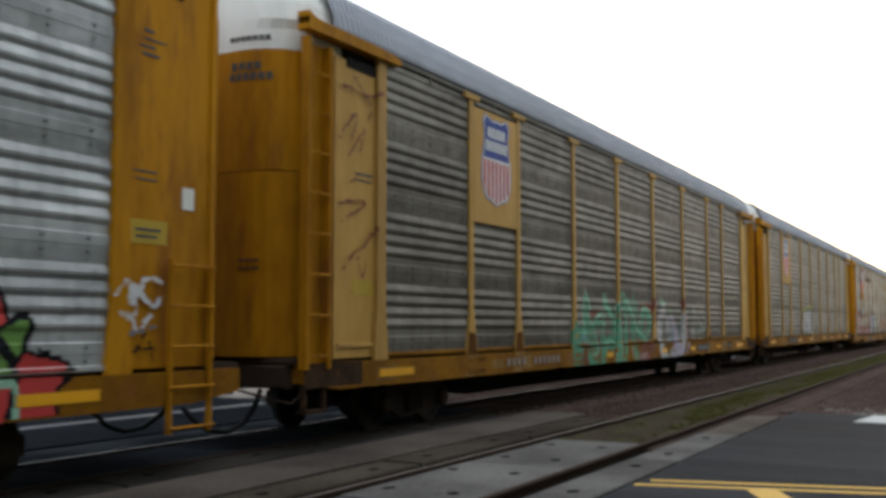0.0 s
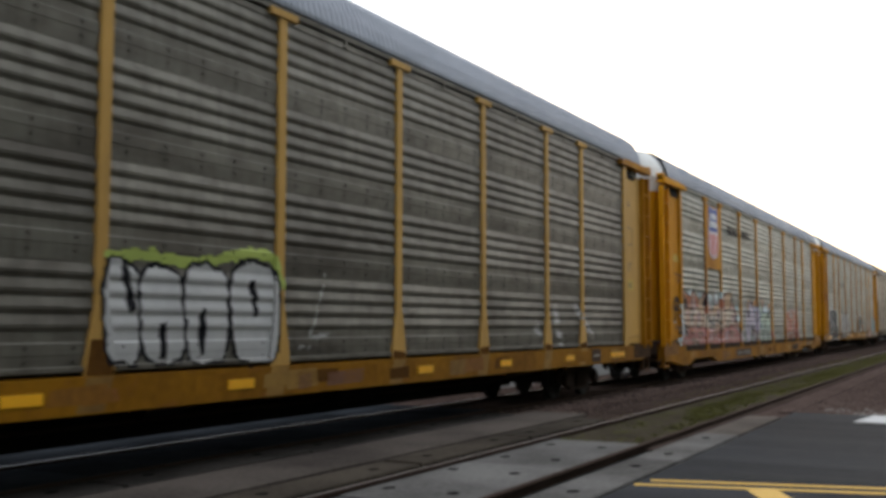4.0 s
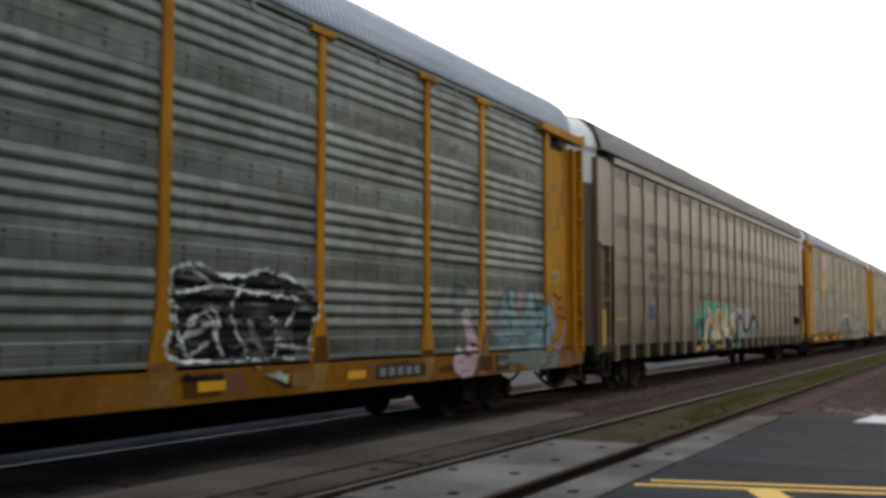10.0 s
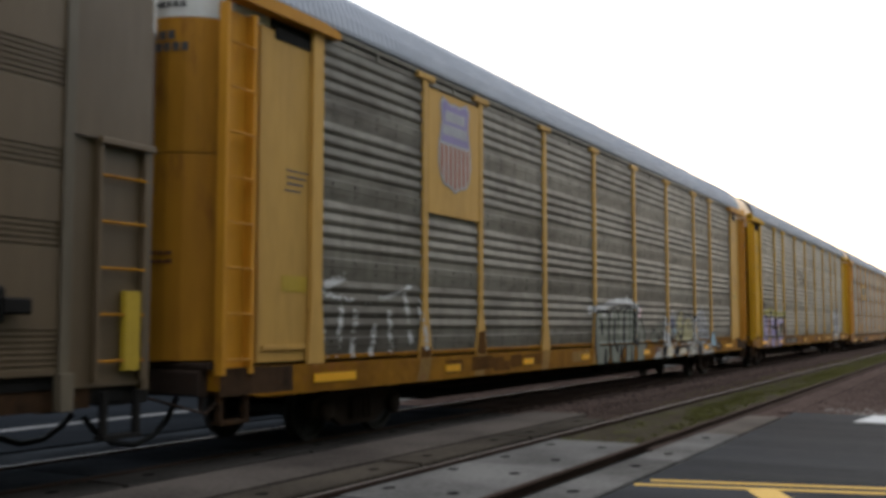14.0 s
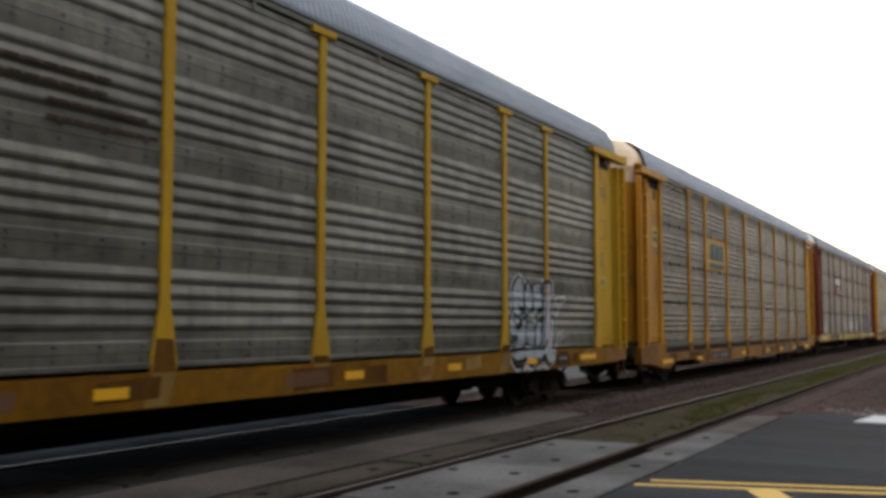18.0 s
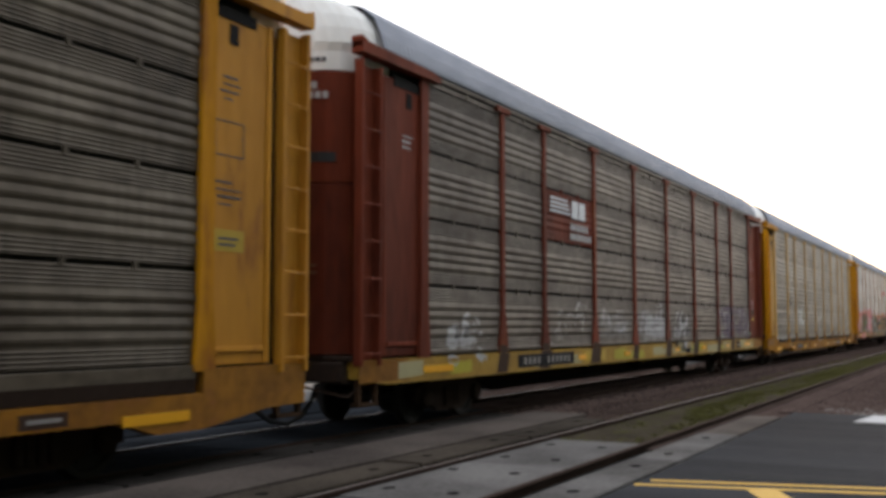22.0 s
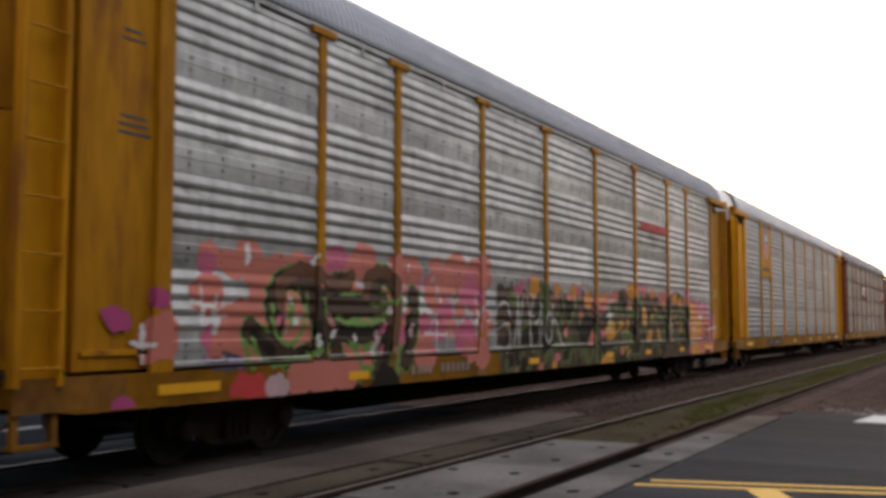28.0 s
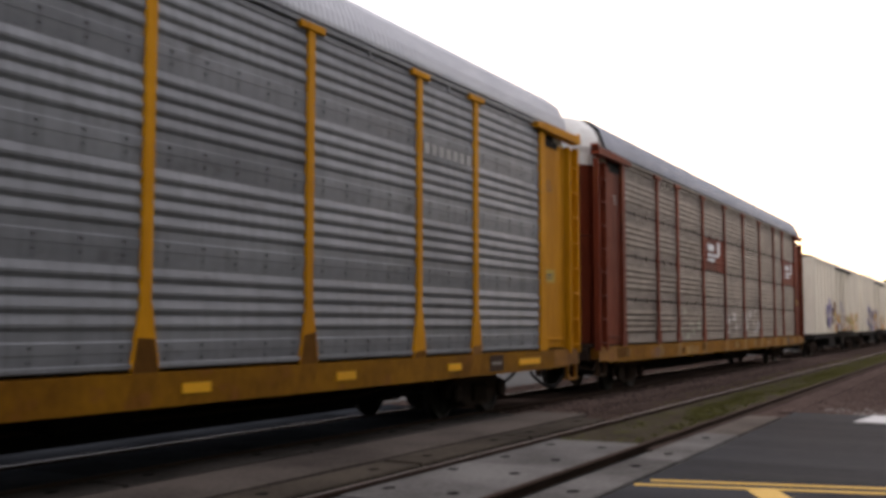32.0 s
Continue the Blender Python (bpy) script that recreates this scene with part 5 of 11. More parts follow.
# railway name and other marks that are logos, as plain bars
bars(CARS[5], "name_bar", word(5.0, 7.3, 8), 3.77, 4.0, SIDE_X + 0.042, PAINTS['darkgrey'], "dark grey painted name in plain bars")
for a, b, lo in ((7.62, 9.55, 4.02), (7.70, 9.50, 3.87), (8.75, 10.05, 3.70), (8.75, 10.2, 3.53)):
    bars(CARS[8], "name_bar", word(a, b, 9, 0.12), lo, lo + 0.045, SIDE_X + 0.040, PAINTS['umber'], "faint dark painted marks")
bars(CARS[12], "name_bar", word(16.4, 18.75, 7, 0.2), 4.0, 4.2, SIDE_X + 0.042, PAINTS['red'], "red painted marks")
bars(CARS[13], "name_bar", word(18.95, 20.6, 7), 4.28, 4.45, SIDE_X + 0.042, PAINTS['palegrey'], "pale painted marks")
soot = PAINTS['darkgrey']
bars(CARS[6], "name_bar", word(1.77, 2.45, 3, 0.3), 3.46, 3.66, 1.494, soot, "dark painted marks")
bars(CARS[6], "name_bar", word(1.85, 2.38, 3, 0.3), 2.74, 2.95, 1.494, soot, "dark painted marks")
bars(CARS[6], "name_bar", word(2.73, 3.31, 3, 0.3), 2.74, 2.95, 1.494, soot, "dark painted marks")
for a, b, lo, hi in ((3.77, 4.11, 2.86, 2.93), (3.79, 4.02, 2.74, 2.80), (4.33, 4.66, 2.86, 2.91), (4.33, 4.66, 2.78, 2.82), (4.33, 4.60, 2.70, 2.74)):
    bars(CARS[6], "stencil_line", [(a, b)], lo, hi, 1.494, soot, "faded stencil line")
bars(CARS[6], "name_bar", word(19.8, 20.66, 5, 0.3), 2.80, 2.95, 1.494, soot, "dark painted marks")
bars(CARS[6], "name_bar", word(21.0, 21.74, 4, 0.3), 2.80, 2.97, 1.494, soot, "dark painted marks")
decal(CARS[6], "blue_patch", 1.75, 2.28, 1.74, 2.10, 1.494, PAINTS['slate'], "dull blue painted square")
decal(CARS[6], "yellow_stripe", -0.79, 0.01, 1.72, 1.78, 1.494, M_STICKER, "yellow painted stripe")
decal(CARS[6], "yellow_stripe", 0.75, 0.83, 1.30, 1.46, 1.494, M_STICKER, "small yellow painted mark")
decal(CARS[1], "white_label", 24.52, 24.70, 2.86, 3.10, 1.503, M_PAPER, "small white label")
p = decal(CARS[6], "placard", 22.31, 22.70, 1.77, 2.08, 1.494, PAINTS['white'], "white data placard")
solid("placard_line", box_data(1.499, 1.502, 22.38 - HALF, 22.49 - HALF, 1.85, 2.02), PAINTS['black'], p)
solid("placard_line", box_data(1.499, 1.502, 22.53 - HALF, 22.64 - HALF, 1.85, 2.02), PAINTS['black'], p)


# ------------------------------------------------------------------ sprayed paint that follows the ribs
class Canvas:
    """A sheet of small cells on the car side, painted stroke by stroke in metres along and up."""
    DQ, DZ, Q0, Z0, W, H = 0.02, 0.025, -2.0, 0.60, 1400, 190

    def __init__(self):
        self.cell = np.zeros((self.H, self.W), np.int16)
        self.names = [None]
        self.q = self.Q0 + (np.arange(self.W) + 0.5) * self.DQ
        self.z = self.Z0 + (np.arange(self.H) + 0.5) * self.DZ

    def ink(self, colour):
        """A number for the next sprayed shape."""
        self.names.append(colour)
        return len(self.names) - 1

    def window(self, a, b, c, d):
        i0, i1 = int(max(0, (a - self.Q0) / self.DQ - 1)), int(min(self.W, (b - self.Q0) / self.DQ + 2))
        j0, j1 = int(max(0, (c - self.Z0) / self.DZ - 1)), int(min(self.H, (d - self.Z0) / self.DZ + 2))
        return slice(j0, j1), slice(i0, i1)

    @staticmethod
    def smooth(flat, closed, steps=5):
        p = [np.array(flat[i:i + 2], float) for i in range(0, len(flat), 2)]
        n = len(p)
        if n < 3:
            return np.array(p)
        out = []
        for i in range(n if closed else n - 1):
            g = (lambda k: p[k % n]) if closed else (lambda k: p[min(max(k, 0), n - 1)])
            a, b, c, d = g(i - 1), g(i), g(i + 1), g(i + 2)
            for s in range(steps):
                t = s / steps
                out.append(0.5 * (2 * b + (c - a) * t + (2 * a - 5 * b + 4 * c - d) * t ** 2 + (3 * b - a - 3 * c + d) * t ** 3))
        if not closed:
            out.append(p[-1])
        return np.array(out)

    def line(self, colour, width, pts, closed=False):
        k = self.ink(colour)
        r = width / 2
        if closed:
            pts = np.vstack([pts, pts[:1]])
        for a, b in zip(pts, pts[1:]):
            lo, hi = np.minimum(a, b) - r, np.maximum(a, b) + r
            win = self.window(lo[0], hi[0], lo[1], hi[1])
            q, z = np.meshgrid(self.q[win[1]], self.z[win[0]])
            if q.size == 0:
                continue
            d = b - a
            t = np.clip(((q - a[0]) * d[0] + (z - a[1]) * d[1]) / max(1e-9, d @ d), 0, 1)
            near = (q - a[0] - t * d[0]) ** 2 + (z - a[1] - t * d[1]) ** 2 < r * r
            self.cell[win][near] = k

    def stroke(self, colour, width, flat):
        self.line(colour, width, self.smooth(flat, False))

    def blob(self, colour, edge, width, flat):
        pts = self.smooth(flat, True)
        lo, hi = pts.min(0), pts.max(0)
        win = self.window(lo[0], hi[0], lo[1], hi[1])
        q, z = np.meshgrid(self.q[win[1]], self.z[win[0]])
        inside = np.zeros(q.shape, bool)
        for a, b in zip(pts, np.roll(pts, -1, 0)):
            if a[1] == b[1]:
                continue
            cross = ((a[1] > z) != (b[1] > z)) & (q < (b[0] - a[0]) * (z - a[1]) / (b[1] - a[1]) + a[0])
            inside ^= cross
        self.cell[win][inside] = self.ink(colour)
        if edge:
            self.line(edge, width, pts, True)

    def oval(self, colour, q, z, rq, rz, lean=0.0, k=0):
        k = k or self.ink(colour)
        m = max(rq, rz)
        win = self.window(q - m, q + m, z - m, z + m)
        a, b = np.meshgrid(self.q[win[1]] - q, self.z[win[0]] - z)
        c, s = math.cos(lean), math.sin(lean)
        u, w = a * c + b * s, -a * s + b * c
        self.cell[win][(u / rq) ** 2 + (w / rz) ** 2 < 1] = k

    def mist(self, colour, q, z, rq, rz, count):
        """Loose specks round a sprayed spot, thinner outwards."""
        k = self.ink(colour)
        r = random.Random(int(1000 * q + 77 * z))
        for _ in range(2 * count):
            a, d = r.uniform(0, 2 * math.pi), r.uniform(0.15, 1.0)
            e = r.uniform(0.0, 0.03) * (1.2 - d) + 0.013
            self.oval(colour, q + rq * d * math.cos(a), z + rz * d * math.sin(a), e, e, 0.0, k)

    def cloud(self, colours, q0, q1, z0, z1, count, size, seed, lean=0.0):
        r = random.Random(seed)
        inks = {c: self.ink(c) for c in dict.fromkeys(colours)}
        for _ in range(count):
            c = r.choice(colours)
            e = r.uniform(0.6, 1.4) * size
            self.oval(c, r.uniform(q0, q1), r.uniform(z0, z1), e * (1.5 if lean else 1.0), e * (0.55 if lean else 0.8), lean * r.uniform(0.5, 2.2) * r.choice((1, 1, 1, -1)), inks[c])


def islands(cell):
    """Number the connected patches of one ink: labels, ink of each label, cells of each label."""
    H, W = cell.shape
    ink, area = {}, {}
    k = 0
    flat, lab = cell.ravel().tolist(), [0] * (H * W)
    for start in np.flatnonzero(cell).tolist():
        if lab[start]:
            continue
        k += 1
        c, todo, size = flat[start], [start], 0
        lab[start] = k
        while todo:
            i = todo.pop()
            size += 1
            x = i % W
            for d in ((i - 1) if x else -1, (i + 1) if x < W - 1 else -1, i - W, i + W if i + W < H * W else -1):
                if d >= 0 and not lab[d] and flat[d] == c:
                    lab[d] = k
                    todo.append(d)
        ink[k], area[k] = c, size
    return np.array(lab, np.int32).reshape(H, W), ink, area


LAYERS = {k: 0 for k in CARS}                    # coats of paint on each car so far


def mottle(rng, rows, cols, step_z, step_q):
    """Smooth noise from 0 to 1 over the cells, with lumps of so many cells."""
    a = rng.random((rows // step_z + 3, cols // step_q + 3))
    z, q = np.arange(rows) / step_z, np.arange(cols) / step_q
    j, i = z.astype(int), q.astype(int)
    fz, fq = (z - j)[:, None], (q - i)[None, :]
    fz, fq = fz * fz * (3 - 2 * fz), fq * fq * (3 - 2 * fq)
    top = a[j][:, i] * (1 - fq) + a[j][:, i + 1] * fq
    low = a[j + 1][:, i] * (1 - fq) + a[j + 1][:, i + 1] * fq
    return top * (1 - fz) + low * fz


def weathered(cell, wear, seed):
    """Uneven edges of sprayed paint, and coats worn off in streaks."""
    rng = np.random.default_rng(seed)
    H, W = cell.shape
    dj = np.round((mottle(rng, H, W, 6, 6) - 0.5) * 2.2).astype(int)
    di = np.round((mottle(rng, H, W, 6, 6) - 0.5) * 2.2).astype(int)
    J, I = np.indices((H, W))
    cell = cell[np.clip(J + dj, 0, H - 1), np.clip(I + di, 0, W - 1)]
    if wear:
        worn = 0.45 * mottle(rng, H, W, 2, 16) + 0.3 * mottle(rng, H, W, 12, 20) + 0.25 * rng.random((H, W))
        painted = cell > 0
        cell = cell.copy()
        if painted.any():
            cell[painted & (worn > np.quantile(worn[painted], 1 - wear))] = 0
    return cell


def spray(index, name, label, draw, wear=0.0):
    """Paint drawn on a car side: the largest shape is the graffiti, the others are shapes upon it."""
    g = Canvas()
    draw(g)
    g.cell = weathered(g.cell, wear, 7 * index + len(label))
    smooth_car, box_car = index == 6, index >= 15
    plain = not (smooth_car or box_car)
    raised = index in (4, 9, 11)
    kind = "slit" if index in (9, 10, 14) else "wide"
    rz, rx = [p[0] for p in RIBS[kind]], [p[1] for p in RIBS[kind]]
    step = (2 * HALF + 1.97) / 22

    posts = [(q - 0.12 if i == 0 else q + 0.12 if i == 9 else q, i in (0, 9)) for i, q in enumerate(POSTS)]

    def zone_row(z):
        """Which surface lies at each step of q at height z: 0 sheet, 1 post, 2 end plate, 3 end post."""
        q = np.asarray(g.q)
        if smooth_car:
            k = (q + 0.92) / step
            return (np.abs(k - np.round(k)) * step < (0.065 if z > 1.15 else 0.085)).astype(int)
        if box_car:
            return (np.abs(q - HALF) < 1.62).astype(int)
        r = np.where((q < 0) | (q > 23.5), 2, 0)
        flare = min(1.0, max(0.0, (1.82 - z) / 0.6))
        for e, big in posts:
            r[np.abs(q - e) < (0.13 + 0.05 * flare if big else 0.095 + 0.105 * flare)] = 3 if big else 1
        return r

    lift = 0.0025 * LAYERS[index]
    LAYERS[index] += 1

    def depth(zn, z, q):
        if smooth_car:
            return (1.58 if zn else 1.43) if z < 1.14 else (1.525 if zn else 1.496)
        if box_car:
            return 1.556 if zn else 1.516
        if z < (0.855 if raised and 0 <= q <= 2 * HALF else 1.115):
            return 1.566
        if raised and z < 1.168 and 0 <= q <= 2 * HALF:
            return SIDE_X + (0.072 if zn else 0.038)
        if z < (1.165 if raised else 1.152) and zn == 0:
            return None
        if zn:
            return {1: 1.551, 3: 1.565}.get(zn, 1.53)
        if z < 1.215 and not raised:
            return SIDE_X + 0.040
        return SIDE_X + 0.006 + float(np.interp((z - SHEET_Z0) % SHEET_H, rz, rx))

    def lowest(q):
        """Lower edge of what can be painted at q."""
        if smooth_car:
            return 0.84
        if box_car:
            return 1.16
        d = min(q, 2 * HALF - q)
        if raised:
            return 0.65 if d < 3.9 else 0.48
        return 0.87 if d < -1.0 else 0.775 if d < 1.2 else 0.748
    if index == 4:                               # the sooty skirt stays bare
        g.cell[(g.z[:, None] < 1.03) & (g.q[None, :] > 0.0)] = 0
    low = np.array([lowest(q) for q in g.q])
    g.cell[(g.z[:, None] - 0.5 * g.DZ) < low[None, :]] = 0
    if plain and not raised:                     # the gap above the sill takes no paint
        for j in range(g.H):
            if 1.12 < g.z[j] < 1.152:
                g.cell[j, zone_row(g.z[j]) == 0] = 0
    island, colour_of, area = islands(g.cell)
    # one welded skin for each patch, stepping over posts and ribs
    made = {}
    depths = {}

    def surface(zn, j, near_end):
        key = (zn, j, near_end)
        if key not in depths:
            z0, z1, q = g.Z0 + j * g.DZ, g.Z0 + (j + 1) * g.DZ, -0.5 if near_end else HALF
            xa, xb = depth(zn, z0 + 0.001, q), depth(zn, z1 - 0.001, q)
            if plain and not raised and z0 < 1.115 < z1:
                xa = xb = 1.566
            depths[key] = None if xa is None or xb is None else (xa + lift, xb + lift)
        return depths[key]

    def corner(skin, i, j, x):
        known = skin[2].setdefault((i, j), [])
        for kx, n in known:
            if abs(kx - x) < 0.012:
                return n
        skin[0].append((x, g.Q0 + i * g.DQ - HALF, g.Z0 + j * g.DZ))
        known.append((x, len(skin[0]) - 1))
        return len(skin[0]) - 1

    below = None
    for j in range(g.H):
        row = island[j].tolist()
        if not any(row):
            below = None
            continue
        zones = zone_row(g.z[j]).tolist()
        here = [None] * g.W
        for i, c in enumerate(row):
            if not c:
                continue
            q = g.Q0 + (i + 0.5) * g.DQ
            s = surface(zones[i], j, not 0 <= q <= 2 * HALF)
            if s is None:
                continue
            here[i] = s
            skin = made.setdefault(c, ([], [], {}))
            quad = [corner(skin, i, j, s[0]), corner(skin, i + 1, j, s[0]), corner(skin, i + 1, j + 1, s[1]), corner(skin, i, j + 1, s[1])]
            skin[1].append(tuple(quad))
            if below and island[j - 1, i] == c and below[i]:
                under = (corner(skin, i, j, below[i][1]), corner(skin, i + 1, j, below[i][1]))
                if under[0] != quad[0] and under[1] != quad[1]:
                    skin[1].append((under[0], under[1], quad[1], quad[0]))
            if i and zones[i - 1] != zones[i]:
                if row[i - 1] == c and here[i - 1]:
                    side = (corner(skin, i, j, here[i - 1][0]), corner(skin, i, j + 1, here[i - 1][1]))
                    if side[0] != quad[0] and side[1] != quad[3]:
                        skin[1].append((side[0], quad[0], quad[3], side[1]))
                elif (plain or smooth_car) and zones[i] in (1, 3) and g.z[j] > 1.16:
                    skin[1].append((corner(skin, i, j, 1.495), quad[0], quad[3], corner(skin, i, j + 1, 1.495)))
            if plain and not raised and g.z[j] < 1.115 <= g.z[j] + 0.5 * g.DZ:
                skin[1].append((corner(skin, i, j + 1, 1.505), quad[3], quad[2], corner(skin, i + 1, j + 1, 1.505)))
        below = here
    parent, flecks = None, {}
    for c in sorted(made, key=lambda k: -area[k]):
        ink = colour_of[c]
        if parent is not None and area[c] < (90 if wear else 24):
            v, f = flecks.setdefault(g.names[ink], ([], []))
            n = len(v)
            v += made[c][0]
            f += [tuple(i + n for i in q) for q in made[c][1]]
            continue
        me = mesh_of("sprayed_shape", made[c][0], made[c][1], PAINTS[g.names[ink]])
        ob = new(name if parent is None else "sprayed_shape", me)
        ob.parent = parent or CARS[index]
        if parent is None:
            ob["label"] = label
            parent = ob
    for ink, (v, f) in flecks.items():
        ob = new("overspray", mesh_of("overspray", v, f, PAINTS[ink]))
        ob.parent = parent
        ob["kind"] = "stuff"


# ------------------------------------------------------------------ graffiti on the car sides


def paint_1(g):
    g.blob('red', 'black', 0.05, [21.2, 1.68, 21.73, 1.87, 22.22, 1.91, 22.35, 1.69, 22.54, 1.38, 22.92, 1.29, 23.05, 1.18, 22.86, 1.01, 22.84, 0.65, 22.33, 0.65, 21.48, 0.64])
    g.blob('leaf', 'black', 0.07, [21.91, 1.44, 22.29, 1.61, 22.56, 1.69, 22.59, 1.53, 22.45, 1.28, 22.43, 1.13, 22.09, 1.1])
    g.stroke('black', 0.09, [22.24, 1.49, 22.42, 1.23, 22.37, 0.99, 22.33, 0.6])
    g.stroke('mint', 0.08, [21.93, 1.01, 22.37, 1.09, 22.41, 0.69])


def paint_2(g):
    g.stroke('white', 0.05, [23.55, 1.92, 23.7, 2.06, 23.78, 1.81, 23.97, 2.1, 24.21, 2.06])
    g.stroke('white', 0.05, [23.6, 1.75, 23.86, 1.7, 23.81, 2.04, 24.06, 1.81, 24.18, 1.88])
    g.stroke('white', 0.04, [23.79, 1.7, 23.91, 1.55, 24.06, 1.7])
    g.stroke('grey', 0.04, [23.75, 1.52, 24.14, 1.58])
    g.stroke('black', 0.03, [23.84, 1.3, 24, 1.52, 24.11, 1.23])
    g.stroke('black', 0.03, [23.87, 1.38, 24.15, 1.35])


def paint_3(g):
    g.stroke('rust', 0.04, [-1.1, 4.88, -0.39, 4.86, -0.09, 4.96])
    g.stroke('rust', 0.03, [-0.83, 5.05, -0.39, 4.7, -0.46, 4.48])
    g.stroke('rust', 0.03, [-1.16, 4.16, -0.75, 4.55, -0.89, 4.13])
    g.stroke('rust', 0.03, [-0.95, 3.92, -0.53, 4.35, -0.67, 4.01])
    g.stroke('rust', 0.04, [-1.15, 3.28, -0.52, 3.31, -1.08, 3.02])
    g.stroke('rust', 0.03, [-0.88, 3.58, -0.67, 3.73])
    g.stroke('rust', 0.05, [-1.07, 2.37, -0.66, 2.66, -0.22, 2.94])
    g.stroke('rust', 0.03, [-0.73, 2.5, -0.58, 2.27, -0.51, 2.48])


def paint_4(g):
    g.oval('rust', 8.28, 0.86, 0.48, 0.12)
    g.oval('rust', 9.12, 1.16, 0.38, 0.18)
    g.oval('rust', 12.49, 1.04, 0.61, 0.17)
    g.oval('rust', 8.71, 1.82, 0.71, 0.10)
    g.oval('rust', 12.57, 2.01, 0.51, 0.17)
    g.stroke('jade', 0.3, [7.48, 0.84, 7.47, 1.3, 7.59, 1.57])
    g.stroke('jade', 0.34, [7.69, 0.74, 7.82, 1.29, 8.13, 1.42, 8.46, 1.19, 8.36, 0.9, 8.7, 0.83])
    g.blob('jade', 'mint', 0.05, [8.18, 2.34, 8.45, 2.01, 8.36, 1.8, 8.77, 1.43, 8.9, 1.04, 8.52, 0.99, 8.1, 1.49, 8.03, 1.87])
    g.stroke('jade', 0.28, [8.77, 1.61, 9.26, 1.74, 9.15, 0.98])
    g.stroke('mint', 0.05, [8.76, 1.74, 9.29, 1.81, 9.31, 1.47, 9.24, 0.98])
    g.stroke('jade', 0.22, [9.44, 2.23, 9.41, 2.07, 9.97, 1.7, 9.77, 1.09])
    g.stroke('mint', 0.05, [9.34, 2.07, 9.4, 2.28, 9.59, 2.24, 9.55, 2, 10.04, 1.75])
    g.blob('jade', 'mint', 0.05, [10.18, 2.02, 10.43, 1.98, 10.44, 0.67, 10, 0.7, 10.11, 1.46])
    g.stroke('jade', 0.24, [10.64, 2.32, 10.9, 1.61, 10.67, 0.7])
    g.stroke('mint', 0.05, [10.52, 2.16, 10.68, 2.4, 10.85, 2.17, 10.98, 1.45])
    g.stroke('jade', 0.26, [11.01, 2.18, 11.83, 1.44, 12.57, 1.35, 12.75, 1.78, 12.25, 1.95, 12.11, 1.61])
    g.stroke('mint', 0.05, [10.97, 2.23, 11.97, 1.39, 12.67, 1.38, 12.77, 1.9, 12.25, 2.03, 11.96, 1.66])
    g.stroke('jade', 0.2, [11.49, 2.25, 11.66, 1.93])
    g.stroke('jade', 0.25, [11.32, 1.66, 11.65, 0.74])
    g.stroke('mint', 0.05, [11.2, 1.08, 11.52, 0.75, 11.79, 0.95])
    g.stroke('jade', 0.3, [9.12, 0.81, 9.37, 1.15, 9.91, 1.23])
    g.stroke('mint', 0.05, [9.38, 0.88, 9.43, 1.2, 9.91, 1.25])
    g.stroke('brown', 0.1, [7.79, 0.81, 8.14, 1.2, 8.47, 1.02])
    g.stroke('skyblue', 0.06, [7.87, 1.29, 8.05, 1.36, 8.16, 1.24])
    g.stroke('salmon', 0.12, [11.88, 0.79, 12.57, 0.81])


